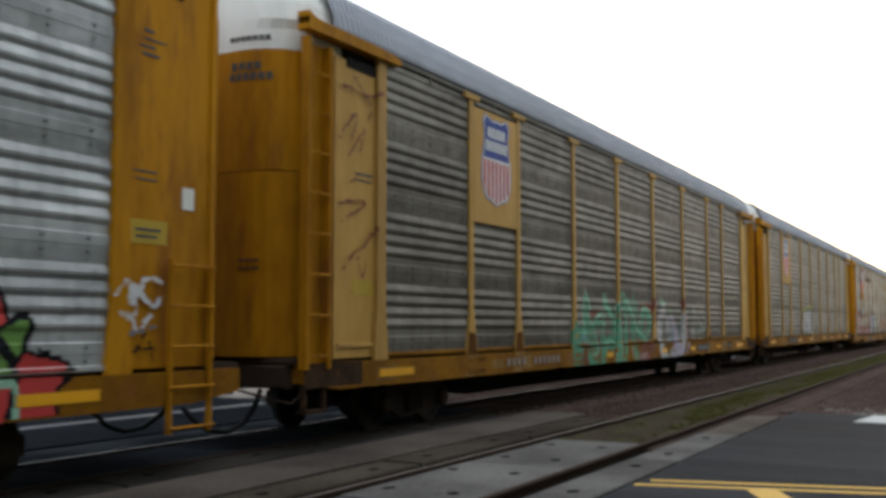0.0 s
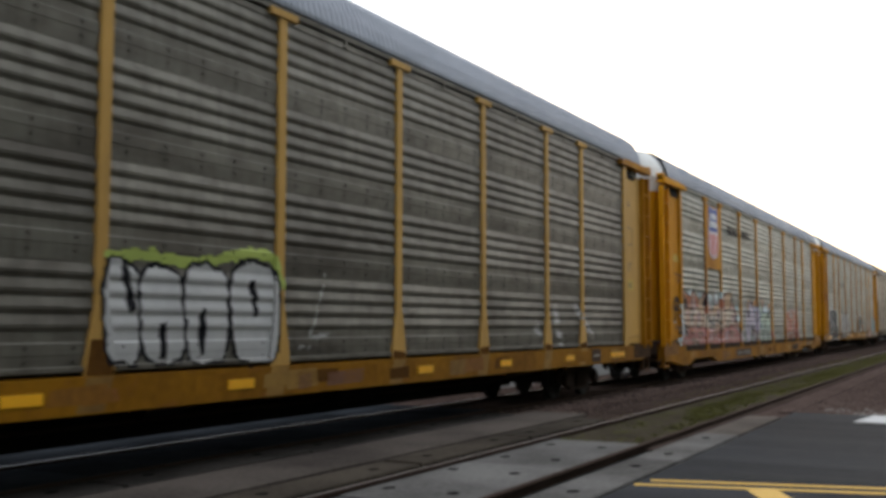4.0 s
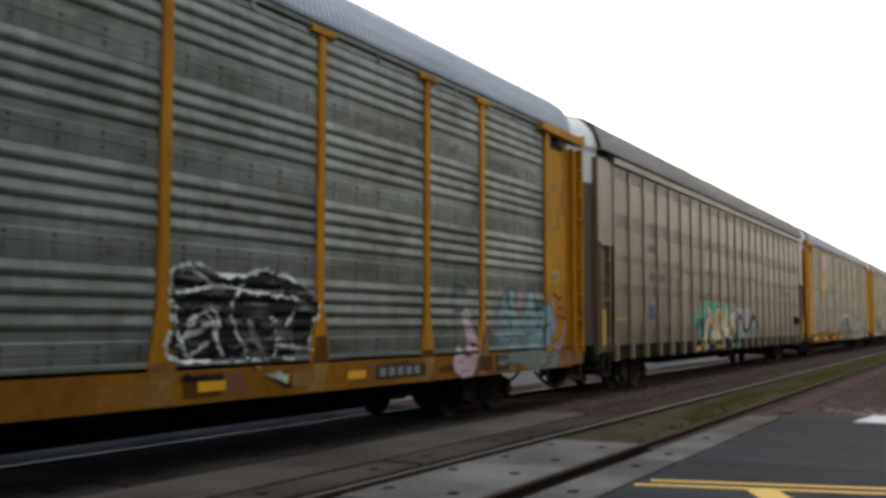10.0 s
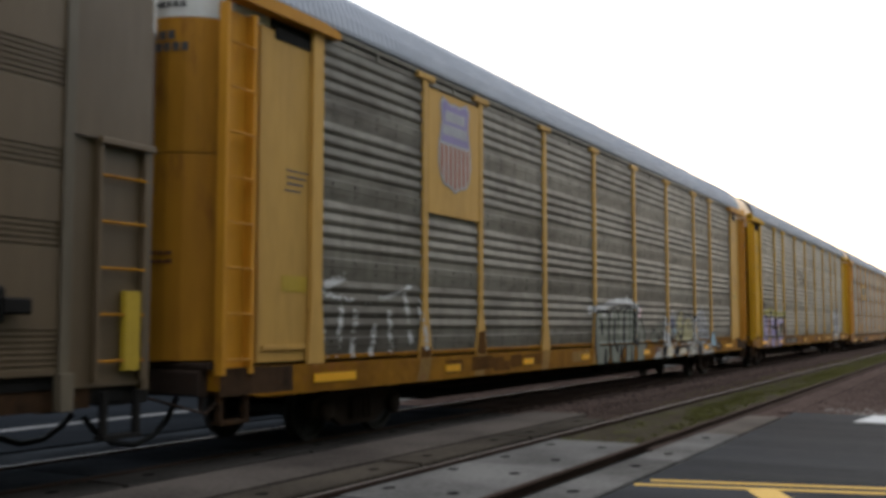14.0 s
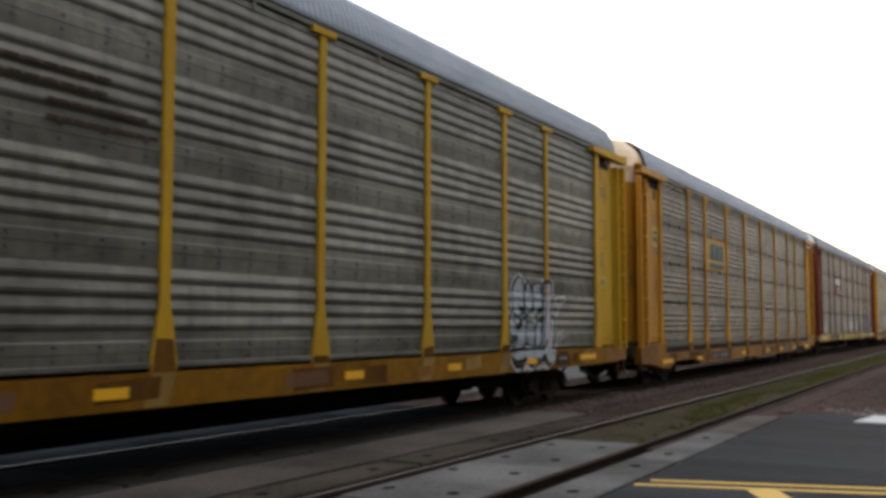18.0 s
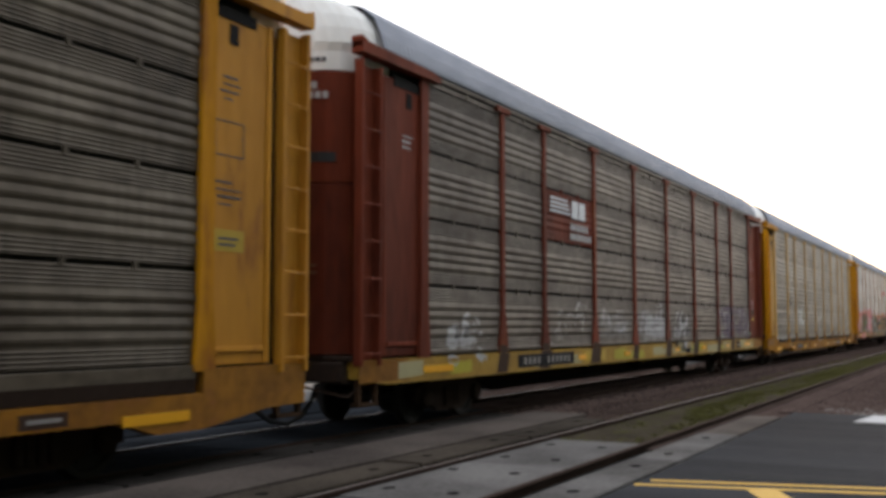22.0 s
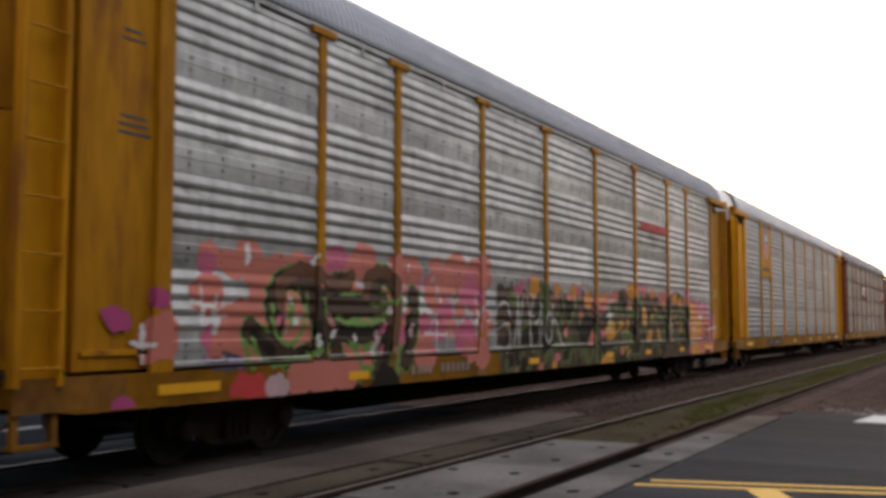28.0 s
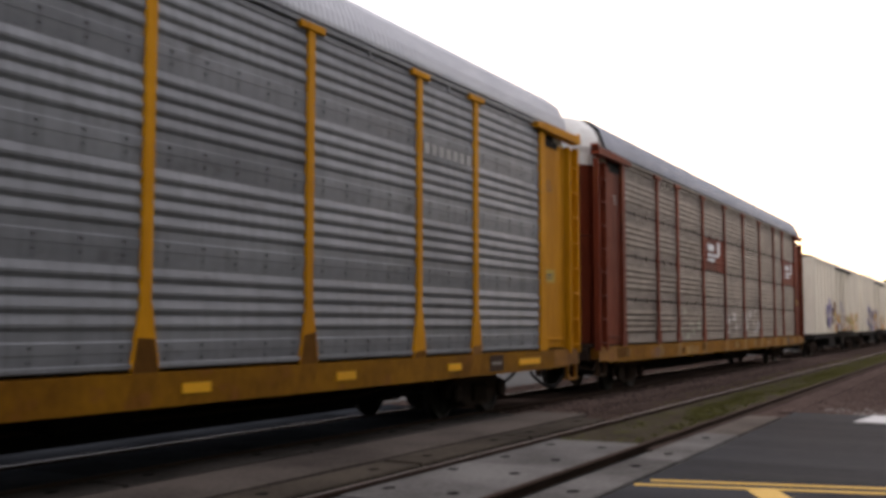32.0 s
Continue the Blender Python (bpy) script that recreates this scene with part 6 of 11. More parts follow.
def paint_5(g):
    g.blob('rust', None, 0, [11.73, 0.78, 11.85, 0.95, 12.4, 0.97, 12.49, 0.68, 11.79, 0.69])
    g.stroke('palepink', 0.05, [11.86, 0.74, 11.98, 0.89, 12.12, 0.75, 12.26, 0.9, 12.37, 0.76])
    g.mist('rust', 13.09, 2.15, 0.24, 0.20, 60)
    g.mist('rust', 15.96, 2.20, 0.29, 0.18, 50)
    g.mist('rust', 13.24, 1.77, 0.13, 0.09, 30)
    g.blob('palegrey', None, 0, [13.39, 1.64, 13.57, 1.81, 13.78, 2.1, 14.02, 2.14, 14.13, 2.05, 14.13, 1.82, 13.95, 1.7, 13.88, 1.47, 13.81, 1.24, 13.9, 0.89, 14.23, 0.93, 14.2, 0.7, 13.83, 0.69, 13.68, 0.69, 13.52, 0.91, 13.44, 1.25, 13.32, 1.47])
    g.blob('moss', None, 0, [13.94, 1.7, 14.18, 1.72, 14.21, 1.23, 13.96, 1.09, 13.86, 1.35])
    g.blob('palegrey', None, 0, [14.24, 1.58, 14.32, 1.79, 14.44, 1.86, 14.53, 1.76, 14.6, 1.33, 14.51, 1.14, 14.29, 1.15])
    g.blob('lilac', None, 0, [14.62, 1.79, 14.8, 1.87, 14.98, 1.77, 15.18, 1.51, 15.43, 1.32, 15.46, 1.11, 15, 1.09, 14.73, 1.14, 14.63, 1.46])
    g.blob('dusty_teal', None, 0, [14.72, 1.5, 14.85, 1.45, 14.96, 1.13, 14.72, 1.2])
    g.blob('moss', None, 0, [14.81, 1.45, 14.92, 1.42, 14.94, 1.2])
    g.blob('lilac', None, 0, [14.6, 1.04, 15.9, 1.1, 15.65, 0.77, 14.74, 0.71, 14.54, 0.85])
    g.blob('sage', None, 0, [14.39, 0.91, 14.55, 1.04, 14.65, 0.83, 14.39, 0.73])
    g.blob('palegrey', None, 0, [15.76, 1.71, 15.86, 1.91, 16.07, 1.92, 16.03, 1.51, 16.03, 1.09, 15.59, 1.04, 15.71, 1.44])
    g.blob('sage', None, 0, [15.81, 1.44, 15.95, 1.51, 15.9, 1.24])
    g.blob('dusty_pink', None, 0, [16.21, 1.92, 16.38, 1.93, 16.45, 1.43, 16.28, 1.18, 16.11, 1.22, 16.1, 1.71])
    g.blob('chalk', None, 0, [16.78, 1.57, 17.11, 1.9, 17.3, 1.8, 17.18, 1.43, 16.93, 1.14, 16.78, 1.29])
    g.blob('dusty_sage', None, 0, [17.5, 1.72, 17.99, 1.69, 18.2, 1.41, 17.64, 1.19])
    g.blob('dusty_pink', None, 0, [17.45, 0.67, 17.46, 0.75, 17.48, 0.71])
    g.blob('dusty_pink', None, 0, [16.23, 1.09, 16.46, 1.12, 16.34, 0.88, 16.18, 0.82])
    g.stroke('mint', 0.07, [13.74, 2.24, 13.95, 2.22, 14.2, 2.16])
    g.stroke('jade', 0.05, [14.27, 1.9, 14.62, 1.95, 14.9, 1.98])
    g.stroke('jade', 0.06, [13.78, 2.17, 13.9, 2.05])
    g.stroke('sage', 0.06, [16.32, 1.95, 16.56, 2.04])
    g.stroke('sage', 0.05, [16.92, 1.97, 17.14, 2.11, 17.43, 1.87, 17.99, 1.57, 18.46, 1.52])
    g.stroke('sage', 0.05, [16.69, 1.42, 17.44, 1.35, 18.46, 1.49])
    g.stroke('sage', 0.05, [17.91, 2, 18.13, 1.85, 18.45, 1.83])
    g.stroke('chalk', 0.05, [17.17, 2.09, 17.07, 1.72, 17.05, 1.35])
    g.stroke('chalk', 0.05, [15.22, 2, 15.41, 2.07, 15.62, 1.98])
    g.stroke('dusty_teal', 0.08, [15.28, 1.61, 15.48, 1.38, 15.43, 1.19])
    g.stroke('moss', 0.08, [14.53, 1.7, 14.59, 1.46, 14.68, 1.21])
    g.stroke('rust', 0.05, [18.73, 1.65, 18.97, 1.4, 18.78, 1.08])
    g.stroke('rust', 0.05, [19.02, 1.49, 18.81, 1.24, 18.99, 1.03])
    g.stroke('chalk', 0.05, [17.12, 1.13, 17.18, 1.43, 17.31, 1.65])
    g.stroke('dusty_pink', 0.06, [16.01, 0.83, 16.46, 1.01])
    g.stroke('chalk', 0.05, [13.72, 1.81, 13.99, 1.93])
    g.stroke('chalk', 0.05, [13.68, 1.7, 13.97, 1.78])
    g.stroke('palepink', 0.04, [14.28, 1.7, 14.36, 1.79, 14.43, 1.7])
    g.stroke('palepink', 0.05, [15.18, 1.45, 15.38, 1.19])


def paint_6(g):
    g.stroke('lime', 0.12, [7.6, 2.28, 8.2, 2.33, 8.84, 2.29, 9.54, 2.42, 10.13, 2.45, 10.37, 2.1])
    g.blob('palegrey', 'black', 0.05, [7.54, 2.12, 7.71, 2.28, 8.02, 2.14, 8.08, 1.7, 8.03, 1.26, 7.81, 1.21, 7.62, 1.27, 7.54, 1.61])
    g.blob('palegrey', 'black', 0.05, [8.05, 2.08, 8.27, 2.24, 8.66, 2.09, 8.71, 1.64, 8.66, 1.25, 8.38, 1.19, 8.13, 1.26, 8.05, 1.61])
    g.blob('palegrey', 'black', 0.05, [8.71, 2.13, 8.95, 2.3, 9.36, 2.15, 9.42, 1.67, 9.36, 1.24, 9.06, 1.18, 8.79, 1.25, 8.71, 1.61])
    g.blob('palegrey', 'black', 0.05, [9.46, 2.18, 9.76, 2.37, 10.26, 2.21, 10.32, 1.71, 10.25, 1.22, 9.88, 1.16, 9.55, 1.23, 9.46, 1.61])
    g.stroke('black', 0.12, [7.83, 2.16, 7.93, 1.79])
    g.stroke('black', 0.1, [8.39, 1.61, 8.39, 1.29])
    g.stroke('black', 0.1, [9, 1.74, 9, 1.34])
    g.stroke('black', 0.1, [9.83, 2.09, 9.9, 1.75])


def paint_7(g):
    g.stroke('palegrey', 0.04, [11.31, 2.28, 10.93, 1.24])
    g.stroke('palegrey', 0.05, [10.76, 1.32, 11.44, 1.53])
    g.stroke('palegrey', 0.2, [18.23, 1.6, 18.53, 1.3])
    g.stroke('palegrey', 0.25, [19.21, 1.92, 19.52, 1.29])
    g.stroke('palegrey', 0.2, [20.26, 2.03, 21.35, 1.38])


def paint_8(g):
    g.blob('iceblue', None, 0, [-0.28, 2.17, -0.09, 2.2, -0.11, 2.07, -0.06, 1.87, 0, 1.64, 0.08, 1.47, 0.03, 1.32, -0.14, 1.18, -0.17, 1.04, -0.45, 1.05, -0.47, 1.25, -0.25, 1.25, -0.12, 1.41, -0.13, 1.58, -0.25, 1.78, -0.19, 1.98])
    g.oval('tan', -0.28, 1.48, 0.15, 0.13)
    g.stroke('umber', 0.06, [-0.41, 1.53, -0.3, 1.55, -0.17, 1.51])
    g.stroke('umber', 0.08, [-0.44, 1.37, -0.26, 1.4, -0.17, 1.34])
    g.blob('dusty_brown', 'umber', 0.025, [-0.02, 2.36, 0.09, 2.46, 0.29, 2.56, 0.5, 2.52, 0.81, 2.44, 1.03, 2.55, 1.32, 2.61, 1.47, 2.49, 1.72, 2.41, 1.88, 2.38, 2.25, 2.44, 2.42, 2.55, 2.71, 2.54, 2.89, 2.37, 3.08, 2.16, 3.46, 2.1, 3.73, 2.22, 4.14, 2.27, 4.43, 2.45, 4.89, 2.51, 5.37, 2.62, 5.71, 2.71, 6.15, 2.67, 6.33, 2.45, 6.61, 2.2, 6.8, 2.02, 7.2, 1.75, 7.4, 1.38, 7.57, 1.18, 7.5, 1, 5.05, 1.01, 2.62, 1.03, 0.89, 1.04, -0.16, 1.01, -0.18, 1.16, -0.03, 1.32, 0.14, 1.44, 0.08, 1.7, 0.01, 2.04])
    g.blob('dusty_cream', None, 0, [0.03, 2, 0.43, 2.06, 0.82, 2.01, 1.33, 2.06, 2.04, 2.08, 2.6, 2, 3.6, 1.95, 4.43, 2.05, 5.05, 2.1, 6.06, 2.16, 6.61, 2.02, 6.71, 1.75, 5.37, 1.55, 4.15, 1.51, 3.09, 1.52, 2.05, 1.56, 1.15, 1.57, 0.45, 1.56, 0.13, 1.7])
    g.blob('dusty_rose', None, 0, [-0.12, 1.18, 0.01, 1.32, 0.45, 1.43, 0.88, 1.5, 1.34, 1.54, 2.05, 1.56, 2.85, 1.49, 3.6, 1.45, 4.44, 1.41, 5.37, 1.51, 6.8, 1.61, 7.2, 1.38, 7.46, 1, 5.05, 1.03, 2.62, 1.04, 0.89, 1.04, -0.13, 1.02])
    g.blob('dusty_sage', None, 0, [0.04, 2.04, 0.31, 2.05, 0.27, 1.93, 0.13, 1.84, 0.03, 1.9])
    g.blob('dusty_peach', None, 0, [0.43, 2.03, 0.82, 2, 0.79, 1.7, 0.53, 1.58, 0.36, 1.7])
    g.blob('dusty_pink', None, 0, [1.73, 2.04, 2.04, 1.98, 1.94, 1.71, 1.63, 1.71])
    g.blob('dusty_peach', None, 0, [1.15, 1.83, 1.63, 1.91, 1.59, 1.64, 1.2, 1.59])
    g.blob('chalk', None, 0, [0.82, 1.95, 1.1, 1.93, 0.96, 1.8, 0.78, 1.78])
    g.blob('chalk', None, 0, [2.72, 1.97, 3.08, 1.83, 3.4, 1.65, 3.09, 1.57, 2.78, 1.72])
    g.blob('dusty_peach', None, 0, [2.05, 1.85, 2.38, 1.82, 2.49, 1.61, 2.16, 1.61])
    g.blob('chalk', None, 0, [3.47, 1.87, 3.8, 1.84, 3.87, 1.57, 3.47, 1.54])
    g.blob('dusty_peach', None, 0, [3.94, 1.69, 4.47, 1.61, 4.37, 1.48, 4.01, 1.49])
    g.blob('dusty_peach', None, 0, [4.89, 1.94, 5.24, 1.99, 5.21, 1.61, 4.89, 1.61])
    g.blob('dusty_cream', None, 0, [5.45, 2.07, 6.06, 2.09, 6.15, 1.74, 5.62, 1.84])
    g.blob('dusty_pink', None, 0, [4.14, 2.08, 4.43, 2.05, 4.5, 1.81, 4.15, 1.82])
    g.blob('dusty_pink', None, 0, [6.24, 1.96, 6.71, 1.93, 6.52, 1.7, 6.15, 1.74])
    g.blob('terracotta', None, 0, [0.31, 2.53, 0.5, 2.5, 0.81, 2.43, 1, 2.48, 0.88, 2.25, 0.73, 2.12, 0.58, 2.19, 0.42, 2.35])
    g.blob('dusty_brown', None, 0, [0, 2.32, 0.11, 2.43, 0.29, 2.54, 0.4, 2.42, 0.42, 2.35, 0.16, 2.39])
    g.blob('dusty_brown', None, 0, [0.99, 2.46, 1.27, 2.59, 1.44, 2.55, 1.52, 2.39, 1.37, 2.29, 1.18, 2.41])
    g.blob('dusty_pink', None, 0, [1.12, 2.27, 1.27, 2.4, 1.37, 2.26, 1.41, 2.06, 1.19, 2.01])
    g.blob('terracotta', None, 0, [1.44, 2.49, 1.67, 2.38, 1.88, 2.35, 1.83, 2.18, 1.58, 2.1, 1.44, 2.26])
    g.blob('tan', None, 0, [1.88, 2.31, 2.25, 2.4, 2.35, 2.3, 2.26, 2.02, 2.05, 1.88, 1.85, 2.11])
    g.blob('terracotta', None, 0, [2.69, 2.36, 2.89, 2.22, 2.78, 1.93, 2.51, 1.98, 2.62, 2.18])
    g.blob('tan', None, 0, [3.02, 2.15, 3.46, 2.06, 3.73, 2.18, 4.14, 2.2, 4.43, 2.37, 4.29, 2.08, 3.6, 1.95])
    g.blob('terracotta', None, 0, [4.51, 2.37, 4.89, 2.47, 5.14, 2.33, 5.05, 2.06, 4.61, 2.12])
    g.blob('tan', None, 0, [5.29, 2.53, 5.79, 2.67, 6.24, 2.58, 5.97, 2.26, 5.54, 2.12, 5.21, 2.23])
    g.blob('dusty_brown', None, 0, [6.24, 2.36, 6.61, 2.18, 6.42, 2.08, 6.15, 2.2])
    g.blob('terracotta', None, 0, [0.88, 1.48, 1.34, 1.51, 1.54, 1.45, 1.35, 1.37, 0.93, 1.41])
    g.blob('terracotta', None, 0, [2.61, 1.43, 3.09, 1.43, 2.97, 1.21, 2.68, 1.15])
    g.blob('terracotta', None, 0, [4.56, 1.41, 4.89, 1.41, 4.82, 1.08, 4.44, 1.08])
    g.blob('dusty_brown', None, 0, [1.02, 1.2, 1.21, 1.25, 1.75, 1.12, 1.65, 1.04, 1.07, 1.05])
    g.blob('dusty_brown', None, 0, [1.64, 1.41, 2.06, 1.41, 2.17, 1.24, 1.85, 1.18])
    g.blob('dusty_pink', None, 0, [2.91, 1.14, 3.09, 1.32, 3.34, 1.35, 3.22, 1.13])
    g.blob('dusty_pink', None, 0, [0.09, 1.15, 0.21, 1.21, 0.37, 1.14, 0.34, 1.04, 0.14, 1.05])
    g.blob('rust', None, 0, [-0.06, 1.18, 0.05, 1.21, 0.07, 1.07, -0.05, 1.06])
    g.blob('dusty_brown', None, 0, [3.47, 1.39, 4.15, 1.4, 3.87, 1.23, 3.54, 1.2])
    g.blob('dusty_pink', None, 0, [5.13, 1.36, 5.63, 1.4, 5.54, 1.13, 5.18, 1.12])
    g.blob('dusty_brown', None, 0, [5.8, 1.41, 6.33, 1.43, 6.61, 1.3, 6.06, 1.2])
    g.blob('black', None, 0, [0.06, 2.34, 0.3, 2.39, 0.47, 2.33, 0.6, 2.2, 0.58, 2.11, 0.35, 2.1, 0.1, 2.13, 0.02, 2.25])
    g.blob('black', None, 0, [0.91, 2.08, 1.06, 2.13, 1.12, 2.03, 0.97, 2])
    g.blob('black', None, 0, [0.14, 1.58, 0.32, 1.61, 0.43, 1.46, 0.24, 1.43, 0.14, 1.49])
    g.blob('black', None, 0, [0.24, 1.4, 0.53, 1.43, 0.6, 1.34, 0.5, 1.25, 0.33, 1.31])
    g.blob('black', None, 0, [2.28, 2.2, 2.42, 2.38, 2.65, 2.48, 2.71, 2.29, 2.66, 2.16, 2.43, 2.17])
    g.blob('black', None, 0, [5.97, 2.48, 6.15, 2.55, 6.37, 2.46, 6.28, 2.33, 6.01, 2.35])
    g.blob('black', None, 0, [6.65, 1.88, 6.8, 1.97, 6.9, 1.79, 6.61, 1.67])
    g.blob('black', None, 0, [2.77, 2.47, 2.95, 2.5, 2.98, 2.37, 2.83, 2.36])
    g.stroke('black', 0.11, [0.09, 1.87, 0.13, 1.7, 0.22, 1.55])
    g.stroke('black', 0.1, [5.34, 1.76, 5.41, 1.62])
    g.stroke('black', 0.11, [5.66, 1.77, 5.75, 1.5])
    g.blob('iceblue', None, 0, [0.72, 2.59, 0.89, 2.65, 1.05, 2.62, 1.02, 2.51, 0.81, 2.47])
    g.blob('iceblue', None, 0, [3.01, 2.34, 3.07, 2.49, 3.33, 2.54, 3.39, 2.35, 3.2, 2.25])
    g.blob('dusty_teal', None, 0, [1.87, 2.52, 1.98, 2.59, 2.14, 2.53, 2.04, 2.42, 1.88, 2.44])
    g.blob('iceblue', None, 0, [3.89, 2.5, 3.97, 2.64, 4.14, 2.61, 4.21, 2.32, 4, 2.35])
    g.blob('iceblue', None, 0, [4.5, 2.49, 4.65, 2.66, 4.81, 2.59, 4.73, 2.42])
    g.blob('dusty_teal', None, 0, [3.55, 2.16, 3.67, 2.37, 3.77, 2.26])
    g.blob('dusty_teal', None, 0, [6.52, 2.33, 6.8, 2.25, 7.04, 2.3, 7, 2.1, 6.71, 2.11])
    g.blob('iceblue', None, 0, [6.9, 1.88, 7.3, 1.94, 7.36, 1.73, 7, 1.73])
    g.blob('dusty_teal', None, 0, [7.16, 1.61, 7.38, 1.33, 7.2, 1.38])
    g.blob('palegrey', None, 0, [7.57, 1.37, 7.87, 1.39, 7.87, 1.04, 7.48, 1.06])
    g.stroke('palepink', 0.035, [4.14, 2.08, 4.41, 2.01, 4.47, 1.81])
    g.stroke('palepink', 0.045, [1.32, 2.41, 1.37, 2.22, 1.41, 2.09])
    g.stroke('palepink', 0.04, [2.89, 2.22, 3.21, 2.09, 3.46, 1.95])
    g.stroke('palepink', 0.045, [3.97, 2.6, 3.89, 2.34, 4.07, 2.27])
    g.stroke('palepink', 0.045, [6.15, 2.14, 6.52, 2.04, 6.77, 2.09])
    g.stroke('palepink', 0.045, [3.09, 1.46, 3.6, 1.41])
    g.stroke('palepink', 0.04, [2.91, 1.13, 2.97, 1.34])
    g.stroke('palepink', 0.045, [3.74, 1.25, 4.15, 1.32])
    g.stroke('palepink', 0.045, [5.38, 1.17, 5.63, 1.3])
    g.stroke('palepink', 0.045, [6.42, 1.37, 6.33, 1.06])
    g.stroke('palepink', 0.045, [1.64, 1.37, 1.6, 1.17])
    g.stroke('palepink', 0.045, [4.52, 1.09, 4.59, 1.39])
    g.stroke('palepink', 0.045, [2.39, 1.32, 2.61, 1.32])
    g.stroke('palepink', 0.045, [1.3, 1.5, 1.44, 1.51])
    g.stroke('palepink', 0.045, [4.15, 1.11, 4.9, 1.15])
    g.stroke('palepink', 0.045, [3.41, 1.13, 3.5, 1.35])
    g.stroke('palepink', 0.045, [1.9, 1.31, 2.01, 1.11])
    g.stroke('palepink', 0.045, [1.06, 1.7, 1.34, 1.83])
    g.stroke('palepink', 0.045, [0.43, 1.94, 0.69, 1.98])
    g.stroke('black', 0.045, [0.02, 2.39, 0.17, 2.49, 0.33, 2.58, 0.59, 2.5, 0.81, 2.43])
    g.stroke('black', 0.045, [1.27, 2.62, 1.42, 2.58, 1.62, 2.45, 1.88, 2.37])
    g.stroke('black', 0.045, [0.45, 1.54, 0.79, 1.56])
    g.stroke('black', 0.045, [1.01, 1.89, 1.14, 1.88, 1.33, 1.93])
    g.stroke('black', 0.045, [0.83, 1.64, 1.01, 1.74, 1.19, 1.86])
    g.stroke('black', 0.045, [0.79, 1.43, 1.02, 1.38, 1.3, 1.35])
    g.stroke('black', 0.045, [1.83, 1.98, 1.92, 1.84, 1.89, 1.74])
    g.stroke('black', 0.045, [2.26, 1.92, 2.6, 1.84])
    g.stroke('black', 0.045, [2.38, 1.68, 2.16, 1.64, 2.05, 1.51, 1.74, 1.54, 1.53, 1.71])
    g.stroke('black', 0.045, [1.07, 1.1, 1.16, 1.22, 1.3, 1.15])
    g.stroke('black', 0.045, [1.4, 1.08, 1.65, 1.09])
    g.stroke('black', 0.045, [2.72, 1.97, 2.96, 1.88, 3.21, 1.83])
    g.stroke('black', 0.045, [3.09, 1.76, 3.34, 1.65, 3.49, 1.75])
    g.stroke('black', 0.045, [3.15, 1.54, 3.6, 1.48, 3.76, 1.56])
    g.stroke('black', 0.045, [4.01, 1.76, 4.29, 1.73, 4.51, 1.63])
    g.stroke('black', 0.045, [3.87, 1.94, 4.15, 1.91])
    g.stroke('black', 0.045, [4.73, 2.34, 5.05, 2.39, 5.13, 2.23])
    g.stroke('black', 0.045, [4.73, 2.18, 5.05, 2.14])
    g.stroke('black', 0.045, [4.38, 2.05, 4.56, 1.73, 4.56, 1.49, 4.44, 1.1])
    g.stroke('black', 0.045, [5.13, 2.07, 6.06, 2.13])
    g.stroke('black', 0.045, [6.15, 2.09, 6.42, 2.03, 6.8, 2.07])
    g.stroke('black', 0.045, [6.24, 1.86, 6.42, 1.91])
    g.stroke('black', 0.045, [5.62, 2.71, 6.06, 2.69, 6.24, 2.61])
    g.stroke('black', 0.045, [6.8, 1.75, 7.1, 1.7, 7.3, 1.47, 7.57, 1.32])
    g.stroke('black', 0.045, [3.87, 1.25, 4.3, 1.37])
    g.stroke('black', 0.045, [2.91, 1.24, 3.12, 1.28])
    g.stroke('black', 0.045, [5.63, 1.38, 6.06, 1.37])
    g.stroke('black', 0.045, [1.42, 2.29, 1.52, 2.16, 1.73, 2.14])
    g.stroke('black', 0.045, [1.72, 2.31, 1.83, 2.18, 1.79, 2.04])
    g.stroke('black', 0.045, [3.4, 1.72, 3.6, 1.65])
    g.stroke('black', 0.045, [3.08, 1.86, 2.9, 1.72])
    g.stroke('black', 0.045, [3.73, 1.88, 3.94, 1.73])
    g.stroke('black', 0.045, [3.6, 1.33, 3.67, 1.12])
    g.stroke('black', 0.045, [2.16, 1.37, 2.39, 1.26])
    g.stroke('black', 0.045, [4.81, 1.73, 5.13, 1.78])
    g.stroke('black', 0.045, [5.88, 1.74, 6.2, 1.61])
    g.stroke('black', 0.045, [5.05, 1.32, 4.9, 1.15])
    g.stroke('black', 0.045, [6.8, 1.47, 7.1, 1.27])
    g.stroke('black', 0.045, [0.88, 1.33, 0.91, 1.15])
    g.stroke('black', 0.045, [2.42, 2.52, 2.65, 2.57, 2.83, 2.49])


